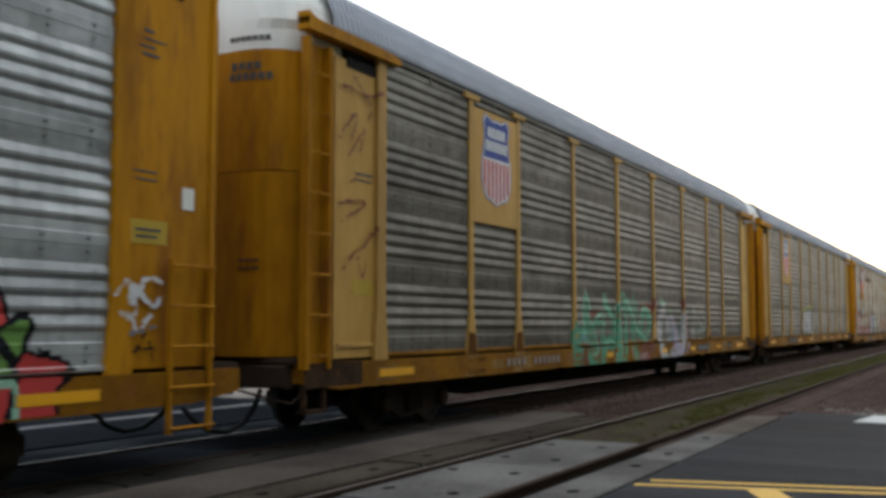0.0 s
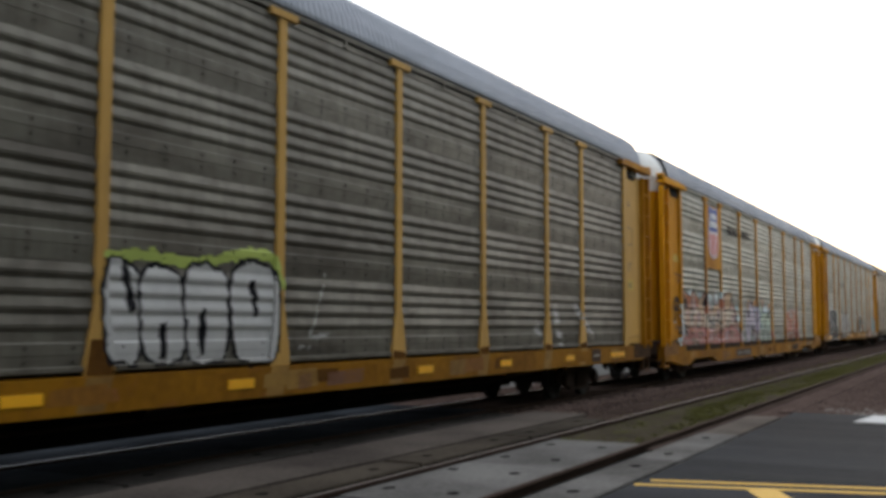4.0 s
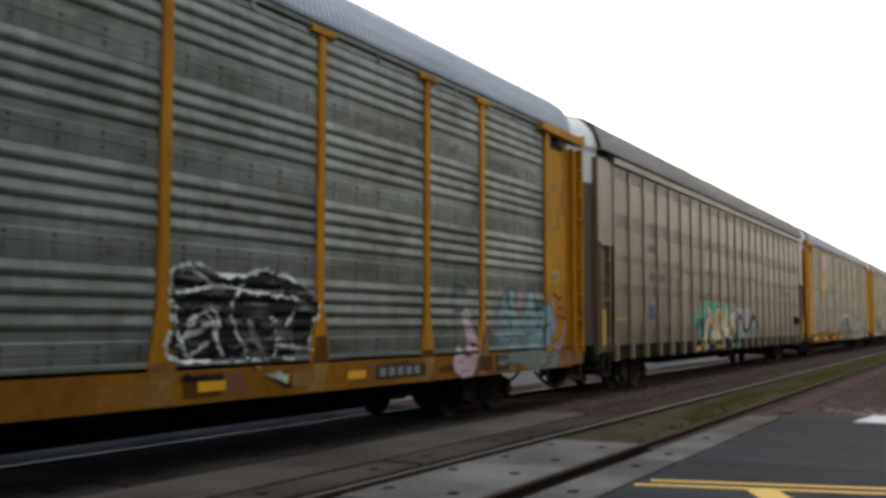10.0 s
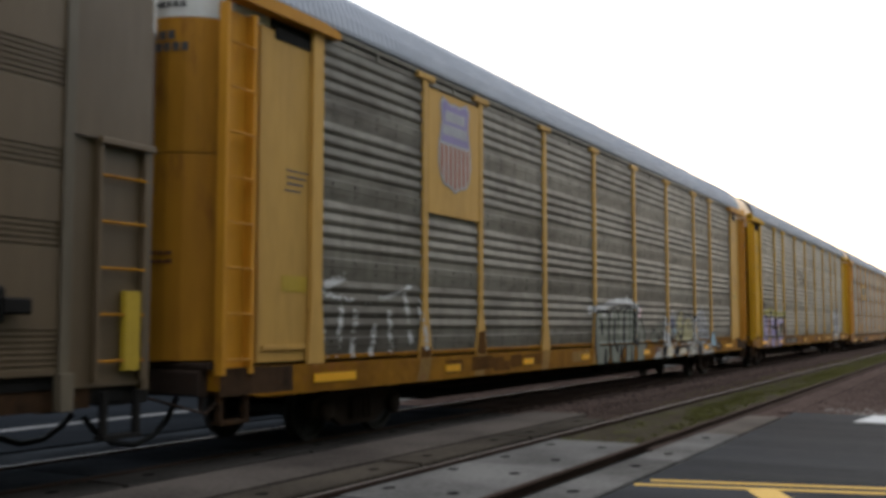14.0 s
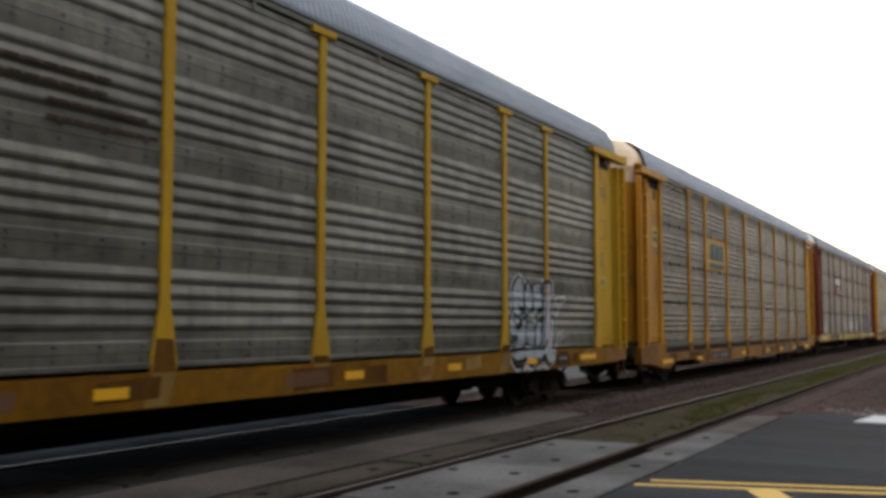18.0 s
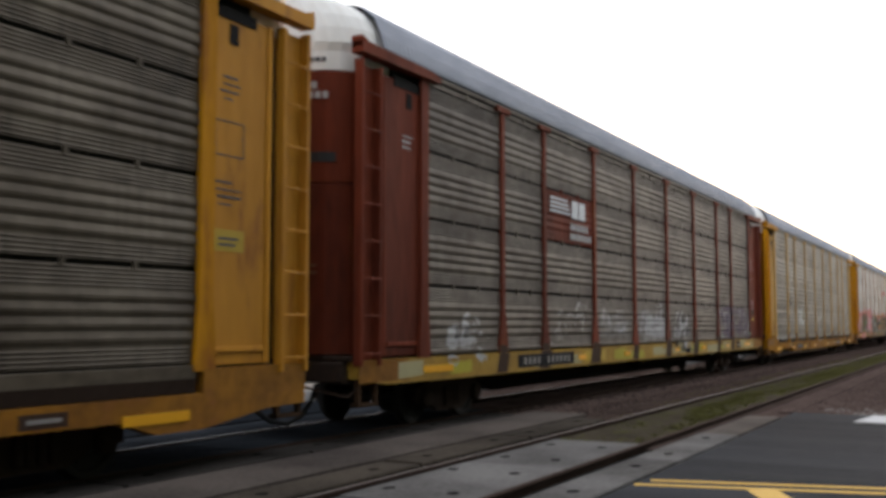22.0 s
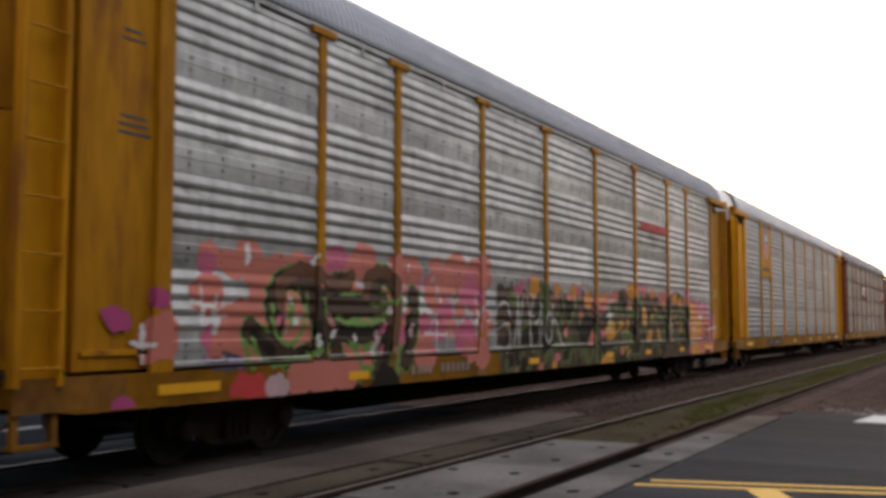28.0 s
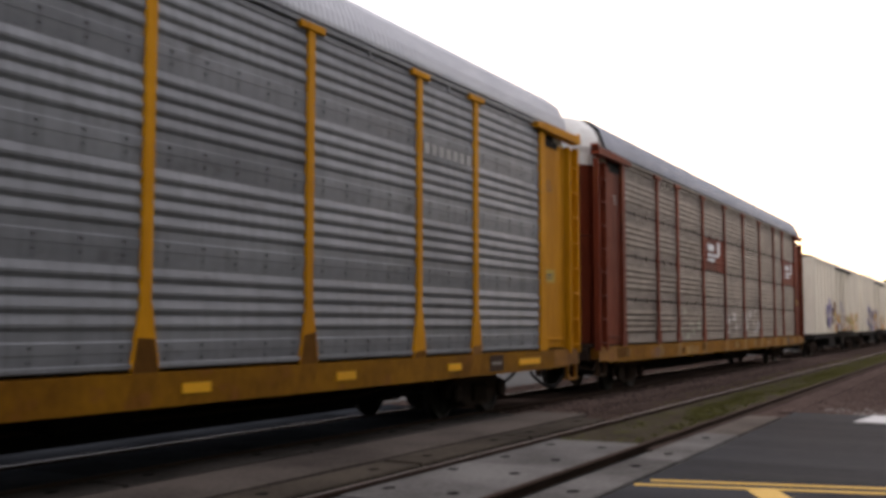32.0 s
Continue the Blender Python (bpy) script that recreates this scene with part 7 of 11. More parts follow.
def paint_9(g):
    g.oval('umber', -0.64, 2.07, 0.19, 0.09)
    g.oval('black', -0.68, 1.14, 0.24, 0.075)
    g.stroke('black', 0.045, [-0.9, 2.17, -0.82, 2.31, -0.6, 2.36, -0.38, 2.31, -0.34, 2.15, -0.46, 2.06, -0.68, 2.0, -0.88, 2.06, -0.9, 2.17])
    g.stroke('black', 0.045, [-0.85, 2.19, -0.63, 2.25, -0.38, 2.21])
    g.stroke('black', 0.045, [-0.79, 2.11, -0.68, 2.08])
    g.stroke('black', 0.045, [-0.9, 1.82, -0.82, 1.91, -0.74, 1.83, -0.79, 1.71, -0.89, 1.74, -0.9, 1.82])
    g.stroke('black', 0.045, [-0.58, 1.9, -0.57, 1.69, -0.44, 1.73, -0.45, 1.86, -0.58, 1.9])
    g.stroke('black', 0.045, [-0.46, 2.06, -0.33, 1.95, -0.27, 1.86])
    g.stroke('black', 0.045, [-0.71, 2.29, -0.52, 2.31, -0.46, 2.25])
    g.stroke('palegrey', 0.03, [-0.88, 1.68, -0.66, 1.67])
    g.stroke('brown', 0.05, [-0.88, 1.48, -0.68, 1.55, -0.46, 1.52])
    g.stroke('brown', 0.05, [-0.74, 3.04, -0.46, 3.01, -0.11, 2.96])
    g.stroke('brown', 0.05, [-0.46, 2.83, -0.25, 2.83])


def paint_10(g):
    g.blob('dusty_pink', 'grey', 0.025, [9.2, 1.48, 9.43, 1.53, 9.92, 1.53, 10.03, 1.41, 10.7, 1.46, 10.83, 1.22, 10.75, 1.04, 10.01, 1.01, 9.51, 0.99, 9.24, 1.16])
    g.blob('lilac', 'slate', 0.045, [8.89, 2.3, 8.93, 2.43, 9.04, 2.43, 9.2, 2.35, 9.33, 2.28, 9.37, 2.12, 9.31, 1.9, 9.16, 1.69, 9.15, 1.48, 9.21, 1.27, 9.44, 1.18, 9.47, 1, 9, 1, 8.47, 0.99, 8.43, 2.07, 8.65, 2.13, 8.84, 1.81, 8.93, 1.99, 8.95, 2.15])
    g.blob('lilac', 'slate', 0.045, [9.28, 2.34, 9.36, 2.4, 9.5, 2.34, 9.61, 2.21, 9.86, 2.08, 9.94, 1.92, 9.98, 1.69, 9.95, 1.53, 9.29, 1.52, 9.19, 1.64, 9.25, 1.85, 9.36, 2.01])
    g.blob('lilac', 'slate', 0.045, [9.64, 2.27, 9.78, 2.33, 10, 2.29, 10.11, 2.12, 9.86, 2.11])
    g.blob('lilac', 'slate', 0.045, [10.09, 2.04, 10.19, 2.27, 10.33, 2.35, 10.55, 2.29, 10.68, 2.15, 10.77, 1.88, 10.76, 1.58, 10.62, 1.39, 10.22, 1.38, 10.03, 1.41, 10.07, 1.75])
    g.blob('palegreen', 'slate', 0.045, [10.72, 2.39, 11.02, 2.41, 11.16, 2.26, 11.12, 2.07, 10.86, 1.82, 10.81, 2.06, 10.72, 2.24])
    g.blob('palegreen', 'slate', 0.045, [10.88, 1.82, 11.12, 2.06, 11.44, 2.07, 11.59, 1.9, 11.49, 1.71, 11.6, 1.45, 11.7, 1.05, 10.97, 0.96, 10.79, 1.16, 10.96, 1.46, 11.08, 1.64, 10.88, 1.7])
    g.blob('palegreen', 'slate', 0.045, [11.53, 2.09, 12.4, 2.09, 12.71, 2.13, 12.8, 1.72, 12.81, 1, 12.32, 0.99, 11.66, 1.02, 11.59, 1.58])
    g.blob('iceblue', 'slate', 0.045, [11.48, 2.36, 11.87, 2.35, 12.08, 2.39, 12.42, 2.23, 12.38, 2.11, 11.49, 2.09])
    g.blob('dusty_sage', None, 0, [9.27, 1.27, 9.44, 1.16, 9.38, 1.01, 9.06, 1.01, 8.99, 1.18])
    g.blob('grey', None, 0, [9.57, 1.26, 9.85, 1.33, 9.97, 1.13, 9.65, 1.04])
    g.blob('chalk', None, 0, [10.11, 1.3, 10.62, 1.31, 10.71, 1.1, 10.23, 1.06])
    g.blob('lilac', None, 0, [9.41, 2.01, 9.83, 2.03, 9.88, 1.58, 9.33, 1.58])
    g.blob('lilac', None, 0, [10.4, 2.05, 10.68, 2.06, 10.74, 1.58, 10.49, 1.46])
    g.blob('dusty_sage', None, 0, [11.13, 1.46, 11.5, 1.39, 11.56, 1.07, 11.05, 1.03])
    g.blob('dusty_sage', None, 0, [11.79, 1.45, 12.31, 1.44, 12.7, 1.09, 11.9, 1.04])
    g.blob('grey', None, 0, [8.61, 1.68, 8.85, 1.69, 8.92, 1.43, 8.63, 1.39])
    g.blob('dusty_teal', None, 0, [10.85, 2, 11.07, 2.07, 11.03, 1.83])
    g.blob('sage', None, 0, [11.64, 1.84, 11.83, 1.97, 11.79, 1.45, 11.64, 1.45])
    g.blob('black', None, 0, [8.6, 2.08, 8.83, 2.14, 8.96, 1.94, 8.87, 1.81, 8.67, 1.86])
    g.blob('black', None, 0, [9.29, 1.52, 9.88, 1.52, 9.57, 1.37, 9.44, 1.21, 9.24, 1.27, 9.22, 1.43])
    g.blob('black', None, 0, [9.82, 1.13, 10, 1.13, 10.04, 1.02, 9.86, 1.02])
    g.blob('black', None, 0, [12.21, 2.01, 12.51, 2.06, 12.46, 1.82, 12.26, 1.85])
    g.blob('khaki', None, 0, [9.27, 1.4, 9.4, 1.42, 9.37, 1.29, 9.27, 1.29])
    g.oval('black', 12.24, 1.90, 0.09, 0.05)
    g.stroke('brown', 0.06, [9.98, 2.09, 10.04, 1.44])
    g.stroke('black', 0.045, [9.67, 1.39, 10.54, 1.37])
    g.stroke('black', 0.05, [10.06, 1.78, 10.4, 1.79])
    g.stroke('black', 0.045, [10.22, 1.32, 10.34, 1.28, 10.46, 1.38])
    g.stroke('black', 0.04, [9.55, 1.8, 9.8, 1.89])
    g.stroke('plum', 0.07, [9.06, 1.69, 9.19, 1.79, 9.33, 1.98])
    g.stroke('black', 0.07, [8.74, 1.35, 8.89, 1.3])
    g.stroke('black', 0.05, [8.78, 1.05, 8.9, 1.08, 8.93, 1.03])
    g.stroke('slate', 0.05, [11.98, 2.09, 11.89, 1.71, 11.99, 1.45])
    g.stroke('black', 0.06, [11.79, 1.71, 11.89, 1.51])
    g.stroke('slate', 0.05, [12.33, 1.44, 12.27, 1.16])
    g.stroke('black', 0.04, [11.09, 1.38, 11.18, 1.49, 11.32, 1.39, 11.23, 1.24, 11.09, 1.3])
    g.stroke('dusty_teal', 0.1, [10.82, 1.7, 11.09, 1.52, 11.33, 1.44])
    g.stroke('black', 0.05, [11.16, 2.11, 11.32, 2.05])
    g.stroke('black', 0.05, [11.4, 1.82, 11.51, 1.96])
    g.stroke('black', 0.06, [12.6, 2.13, 12.74, 2.1])
    g.stroke('slate', 0.045, [9.34, 2.06, 9.9, 2.09])
    g.stroke('slate', 0.045, [10.36, 2.08, 10.77, 2.07])
    g.stroke('black', 0.05, [10.72, 2.39, 11.02, 2.43, 11.13, 2.31])
    g.stroke('black', 0.04, [8.93, 2.43, 9.04, 2.43, 9.27, 2.33, 9.37, 2.25])
    g.stroke('black', 0.05, [9.28, 2.34, 9.4, 2.4, 9.53, 2.33])
    g.stroke('black', 0.05, [10.23, 2.3, 10.36, 2.36, 10.59, 2.29, 10.71, 2.12])
    g.stroke('black', 0.035, [11.46, 2.36, 11.87, 2.35, 12.08, 2.39, 12.42, 2.24])
    g.stroke('slate', 0.06, [12.71, 2.1, 12.79, 1.72, 12.8, 1.09])
    g.stroke('dusty_teal', 0.05, [11.6, 1.45, 11.7, 1.09])
    g.stroke('black', 0.04, [10.63, 1.17, 10.55, 1.04])
    g.stroke('black', 0.05, [10.35, 1.12, 10.43, 1.06])
    g.stroke('iceblue', 0.05, [8.95, 2.25, 9.01, 2.39])
    g.stroke('iceblue', 0.04, [10.2, 2.04, 10.27, 2.22])
    g.stroke('iceblue', 0.04, [10.46, 1.35, 10.71, 1.22])
    g.blob('terracotta', 'orange', 0.04, [8.68, 2.29, 8.7, 2.41, 8.82, 2.44, 8.86, 2.3, 8.74, 2.14])
    g.blob('terracotta', 'orange', 0.04, [9.61, 2.31, 9.74, 2.43, 9.92, 2.48, 10.07, 2.37, 9.82, 2.36])
    g.blob('terracotta', 'orange', 0.04, [11.18, 2.45, 11.24, 2.53, 11.43, 2.53, 11.38, 2.34, 11.29, 2.27])
    g.blob('terracotta', 'orange', 0.04, [12.44, 2.33, 12.51, 2.4, 12.66, 2.38, 12.57, 2.18])
    g.blob('terracotta', 'orange', 0.04, [12.87, 1.35, 13.28, 1.39, 13.37, 1.14, 13.17, 1.02, 12.99, 1.15])


def paint_11(g):
    g.blob('rust', None, 0, [16.22, 2.09, 16.58, 2.16, 17.06, 2.16, 17.55, 2.27, 17.97, 2.16, 18.75, 2.31, 18.98, 2.06, 19.34, 1.46, 19.5, 1, 18.07, 1.03, 16.46, 1.04, 16.31, 1.57])
    g.blob('terracotta', 'palepink', 0.05, [16.28, 2.07, 16.58, 2.13, 16.86, 2.06, 17.06, 1.93, 17.06, 1.38, 16.58, 1.21, 16.38, 1.57])
    g.blob('terracotta', 'palepink', 0.05, [17.06, 2.11, 17.55, 2.25, 17.87, 2.13, 17.9, 1.37, 17.15, 1.34])
    g.blob('terracotta', 'palepink', 0.05, [18.04, 2.12, 18.71, 2.28, 18.94, 2.01, 19.17, 1.46, 18.29, 1.37])
    g.stroke('palepink', 0.07, [16.4, 1.37, 16.6, 1.05])
    g.stroke('palepink', 0.07, [17.06, 2.18, 17.35, 2.01])
    g.stroke('palepink', 0.07, [17.49, 1.56, 17.35, 1.29])
    g.stroke('palepink', 0.07, [17.87, 1.94, 17.99, 1.54])
    g.stroke('palepink', 0.07, [18.86, 1.34, 18.97, 1.06, 19.22, 1.44])
    g.stroke('palepink', 0.07, [19.21, 1.36, 19.58, 1.02])
    g.stroke('palepink', 0.07, [16.31, 2, 16.49, 1.61])
    g.stroke('palepink', 0.07, [18.3, 1.76, 18.4, 1.37])
    g.stroke('palepink', 0.07, [16.68, 1.65, 16.86, 1.39])


def paint_12(g):
    g.blob('black', 'palegrey', 0.07, [0.1, 0.79, 0.04, 1.15, 0.14, 1.68, 0.51, 1.87, 0.81, 1.72, 0.91, 1.35, 1.39, 1.42, 1.39, 0.72])
    g.blob('black', 'palegrey', 0.07, [0.64, 1.87, 0.67, 2.33, 0.93, 2.45, 1.26, 2.31, 1.3, 1.73, 1.33, 1.11, 0.92, 1.27, 0.89, 1.69])
    g.blob('black', 'white', 0.09, [1.38, 2.31, 1.59, 2.44, 1.88, 2.29, 1.91, 1.73, 2.13, 1.61, 2.13, 0.84, 1.39, 0.72, 1.33, 1.42])
    g.blob('black', 'palegrey', 0.07, [0.84, 2.41, 1.45, 2.45, 1.85, 2.43, 2.36, 2.47, 2.76, 2.35, 3.27, 2.32, 3.39, 1.95, 3.38, 1.7, 3.8, 1.55, 3.95, 1.19, 3.86, 0.84, 3.14, 0.72, 2.05, 0.76, 0.9, 0.76])
    g.blob('black', 'palegrey', 0.055, [0.84, 2.36, 1.08, 2.36, 1.2, 2.2, 1.27, 1.69, 1.31, 1.27, 1.19, 1.02, 0.89, 0.98])
    g.blob('black', 'palegrey', 0.055, [1.31, 2.3, 1.48, 2.42, 1.72, 2.41, 1.81, 2.18, 1.79, 1.8, 1.87, 1.53, 1.82, 1.26, 1.43, 1.26, 1.3, 1.69])
    g.blob('black', 'palegrey', 0.055, [1.8, 2.32, 2, 2.4, 2.24, 2.36, 2.32, 2.09, 2.22, 1.75, 2.06, 1.65, 1.89, 1.75, 1.81, 2.07])
    g.blob('black', 'palegrey', 0.055, [2.18, 2.36, 2.33, 2.44, 2.6, 2.43, 2.79, 2.17, 2.85, 1.7, 2.62, 1.65, 2.46, 1.7, 2.41, 2.04])
    g.blob('black', 'palegrey', 0.055, [2.82, 2.22, 2.97, 2.31, 3.3, 2.25, 3.35, 1.95, 3.23, 1.71, 2.92, 1.65])
    g.blob('black', 'palegrey', 0.055, [3.14, 1.51, 3.47, 1.65, 3.78, 1.5, 3.9, 1.19, 3.84, 0.88, 3.58, 0.75, 3.16, 0.78, 3.06, 1.16])
    g.blob('black', 'palegrey', 0.055, [2, 1.52, 2.24, 1.68, 2.53, 1.57, 2.62, 1.23, 2.55, 0.83, 2.12, 0.8, 1.92, 0.98])
    g.blob('black', 'palegrey', 0.055, [2.61, 1.51, 2.95, 1.6, 3.06, 1.4, 3.03, 0.92, 2.89, 0.78, 2.58, 0.82])
    g.stroke('chalk', 0.05, [1.49, 2.16, 1.52, 1.9])
    g.stroke('chalk', 0.05, [1.55, 1.53, 1.54, 1.37])
    g.stroke('chalk', 0.05, [2.07, 2.19, 2.09, 2.03])
    g.stroke('chalk', 0.05, [2.28, 1.41, 2.27, 1.24])


def paint_13(g):
    g.blob('chalk', 'black', 0.045, [5.19, 2.21, 5.55, 2.26, 6.83, 2.28, 7.52, 2.23, 8.85, 2.28, 8.89, 1.03, 4.92, 1.16, 5.14, 1.72])
    g.stroke('palegrey', 0.14, [5.37, 2.04, 5.32, 1.25])
    g.stroke('palegrey', 0.14, [5.94, 2.06, 5.87, 1.24])
    g.stroke('palegrey', 0.14, [6.62, 2.08, 6.54, 1.22])
    g.stroke('palegrey', 0.14, [7.36, 2.1, 7.28, 1.21])
    g.stroke('palegrey', 0.14, [8.26, 2.13, 8.16, 1.19])
    g.stroke('black', 0.10, [5.66, 2.08, 5.62, 1.21])
    g.stroke('black', 0.10, [6.27, 2.1, 6.23, 1.19])
    g.stroke('black', 0.10, [6.98, 2.13, 6.93, 1.18])
    g.stroke('black', 0.10, [7.81, 2.15, 7.75, 1.15])
    g.stroke('black', 0.10, [8.62, 2.18, 8.55, 1.13])
    g.stroke('palegrey', 0.1, [5.25, 2.14, 6.07, 2.17])
    g.stroke('palegrey', 0.1, [7.52, 2.15, 8.8, 2.17])
    g.stroke('palegrey', 0.1, [5.94, 1.65, 6.91, 1.73])
    g.stroke('tan', 0.12, [7.37, 1.33, 7.93, 1.48])
    g.stroke('palegrey', 0.09, [7.85, 1.11, 8.18, 0.93, 8.71, 1.04])


def paint_14(g):
    g.blob('black', 'white', 0.04, [13.29, 1.72, 13.28, 2.17, 13.69, 2.28, 14.12, 2.17, 15.05, 2.26, 15.3, 2.18, 15.92, 1.96, 15.78, 1.39, 15.57, 1.21, 13.36, 1.22])
    g.stroke('white', 0.035, [13.35, 1.95, 14.12, 2.05, 14.73, 1.98, 15.69, 1.91])
    g.stroke('white', 0.035, [13.49, 1.61, 13.98, 1.77, 14.05, 1.37])
    g.stroke('white', 0.035, [13.4, 1.38, 13.83, 1.73, 14.13, 1.24])
    g.stroke('white', 0.035, [14.45, 2.1, 14.27, 1.73, 14.58, 1.23])
    g.stroke('white', 0.035, [14.73, 1.73, 15.09, 1.65, 15.06, 1.23])
    g.stroke('white', 0.035, [15.43, 1.74, 15.14, 1.4, 15.74, 1.29])
    g.stroke('white', 0.035, [13.66, 2.2, 13.97, 2.03])
    g.stroke('white', 0.035, [13.31, 1.87, 13.53, 1.27, 13.87, 1.42])
    g.stroke('palegrey', 0.07, [13.56, 1.48, 13.84, 1.59])
    g.stroke('grey', 0.09, [14.58, 1.61, 14.82, 1.32])
    g.stroke('black', 0.07, [13.43, 1.03, 14.06, 1.05])
    g.stroke('black', 0.07, [14.58, 1.08, 15.31, 0.87])
    g.stroke('palegreen', 0.1, [14.74, 1.08, 15.23, 0.98])
    g.stroke('black', 0.09, [8.81, 1.53, 9.28, 1.53])
    g.stroke('black', 0.08, [8.9, 1.66, 9.01, 1.42])


def paint_15(g):
    g.stroke('palepink', 0.28, [20.08, 1.78, 20.17, 1.65])
    g.stroke('palepink', 0.28, [20.27, 1.48, 20.33, 1.3])
    g.stroke('palepink', 0.28, [19.87, 0.89, 20.34, 1.17])
    g.stroke('palepink', 0.28, [19.76, 0.98, 19.87, 1.1])
    g.stroke('palepink', 0.4, [20.05, 0.79, 20.39, 1.25])
    g.stroke('navy', 0.05, [20.59, 0.84, 20.84, 1.47, 21.18, 1.42])
    g.stroke('teal', 0.12, [19.67, 2.11, 19.83, 2.21, 20.12, 2.18])
    g.stroke('teal', 0.08, [19.79, 1.82, 20.07, 1.87])
    g.blob('dusty_teal', None, 0, [21.46, 1.98, 21.57, 2.14, 21.75, 2.1, 21.85, 1.94, 21.84, 2.2, 21.97, 2.28, 22.1, 2.19, 22.14, 1.9, 22.34, 1.91, 22.55, 1.94, 22.61, 2.19, 22.79, 2.28, 22.96, 2.18, 22.95, 1.87, 23.22, 1.93, 23.46, 1.94, 23.54, 2, 23.67, 2.06, 23.76, 1.91, 23.93, 1.89, 24.06, 1.73, 24.03, 1.52, 23.86, 1.37, 23.73, 1.22, 23.32, 1.14, 21.49, 1.18])
    g.blob('dusty_pink', None, 0, [22.14, 1.9, 22.2, 2.12, 22.26, 2.17, 22.4, 2.26, 22.44, 2.07, 22.51, 1.94])
    g.blob('dusty_pink', None, 0, [23.02, 2.1, 23.09, 2.3, 23.19, 2.28, 23.25, 2.11])
    g.blob('dusty_pink', None, 0, [23.8, 1.98, 23.73, 2.13, 23.93, 2.1, 23.93, 1.95])
    g.blob('dusty_pink', None, 0, [23.78, 1.22, 24.27, 1.33, 24.45, 1.58, 24.57, 1.64, 24.5, 1.45, 24.27, 1.14, 23.91, 1.15])
    g.blob('dusty_pink', None, 0, [21.46, 2.03, 21.45, 2.28, 21.57, 2.26, 21.66, 2.19, 21.54, 2.14])
    g.blob('teal', None, 0, [23, 1.87, 23.02, 2.04, 23.38, 2.05, 23.42, 1.94])
    g.stroke('teal', 0.045, [21.46, 2.03, 21.54, 2.14, 21.66, 2.18, 21.75, 2.1, 21.76, 1.94, 21.88, 1.89])
    g.stroke('teal', 0.045, [21.83, 1.92, 21.84, 2.2, 21.97, 2.28, 22.1, 2.22, 22.09, 1.95])
    g.stroke('teal', 0.045, [22.13, 1.87, 22.34, 1.92, 22.55, 1.88])
    g.stroke('teal', 0.045, [22.56, 1.97, 22.65, 2.16, 22.82, 2.29, 22.98, 2.21, 23, 1.92])
    g.stroke('teal', 0.045, [21.77, 1.69, 21.9, 1.58, 21.97, 1.38, 21.84, 1.28])
    g.stroke('teal', 0.045, [23.54, 2, 23.69, 2.03, 23.76, 1.88, 23.98, 1.83, 24.06, 1.64, 23.99, 1.46, 23.82, 1.38])
    g.stroke('teal', 0.045, [23.32, 1.17, 23.43, 1.52, 23.55, 1.63, 23.71, 1.46, 23.73, 1.22])
    g.stroke('teal', 0.045, [23.07, 1.7, 23.1, 1.84, 23.24, 1.84, 23.27, 1.64, 23.15, 1.58, 23.07, 1.67])
    g.stroke('teal', 0.045, [21.48, 1.39, 21.84, 1.41, 22.42, 1.41, 23.16, 1.44])
    g.stroke('teal', 0.045, [22.21, 1.8, 22.77, 1.78])
    g.blob('dusty_sage', None, 0, [21.49, 1.11, 23.91, 1.09, 23.85, 0.72, 22.8, 0.72, 21.98, 0.87, 21.5, 0.89])
    g.stroke('black', 0.04, [23.93, 2.2, 24.25, 2.15, 24.34, 2.22])
    g.stroke('black', 0.04, [24.11, 1.92, 24.44, 1.96, 24.59, 1.84])
    g.stroke('black', 0.04, [24.07, 1.73, 24.3, 1.77, 24.59, 1.72])


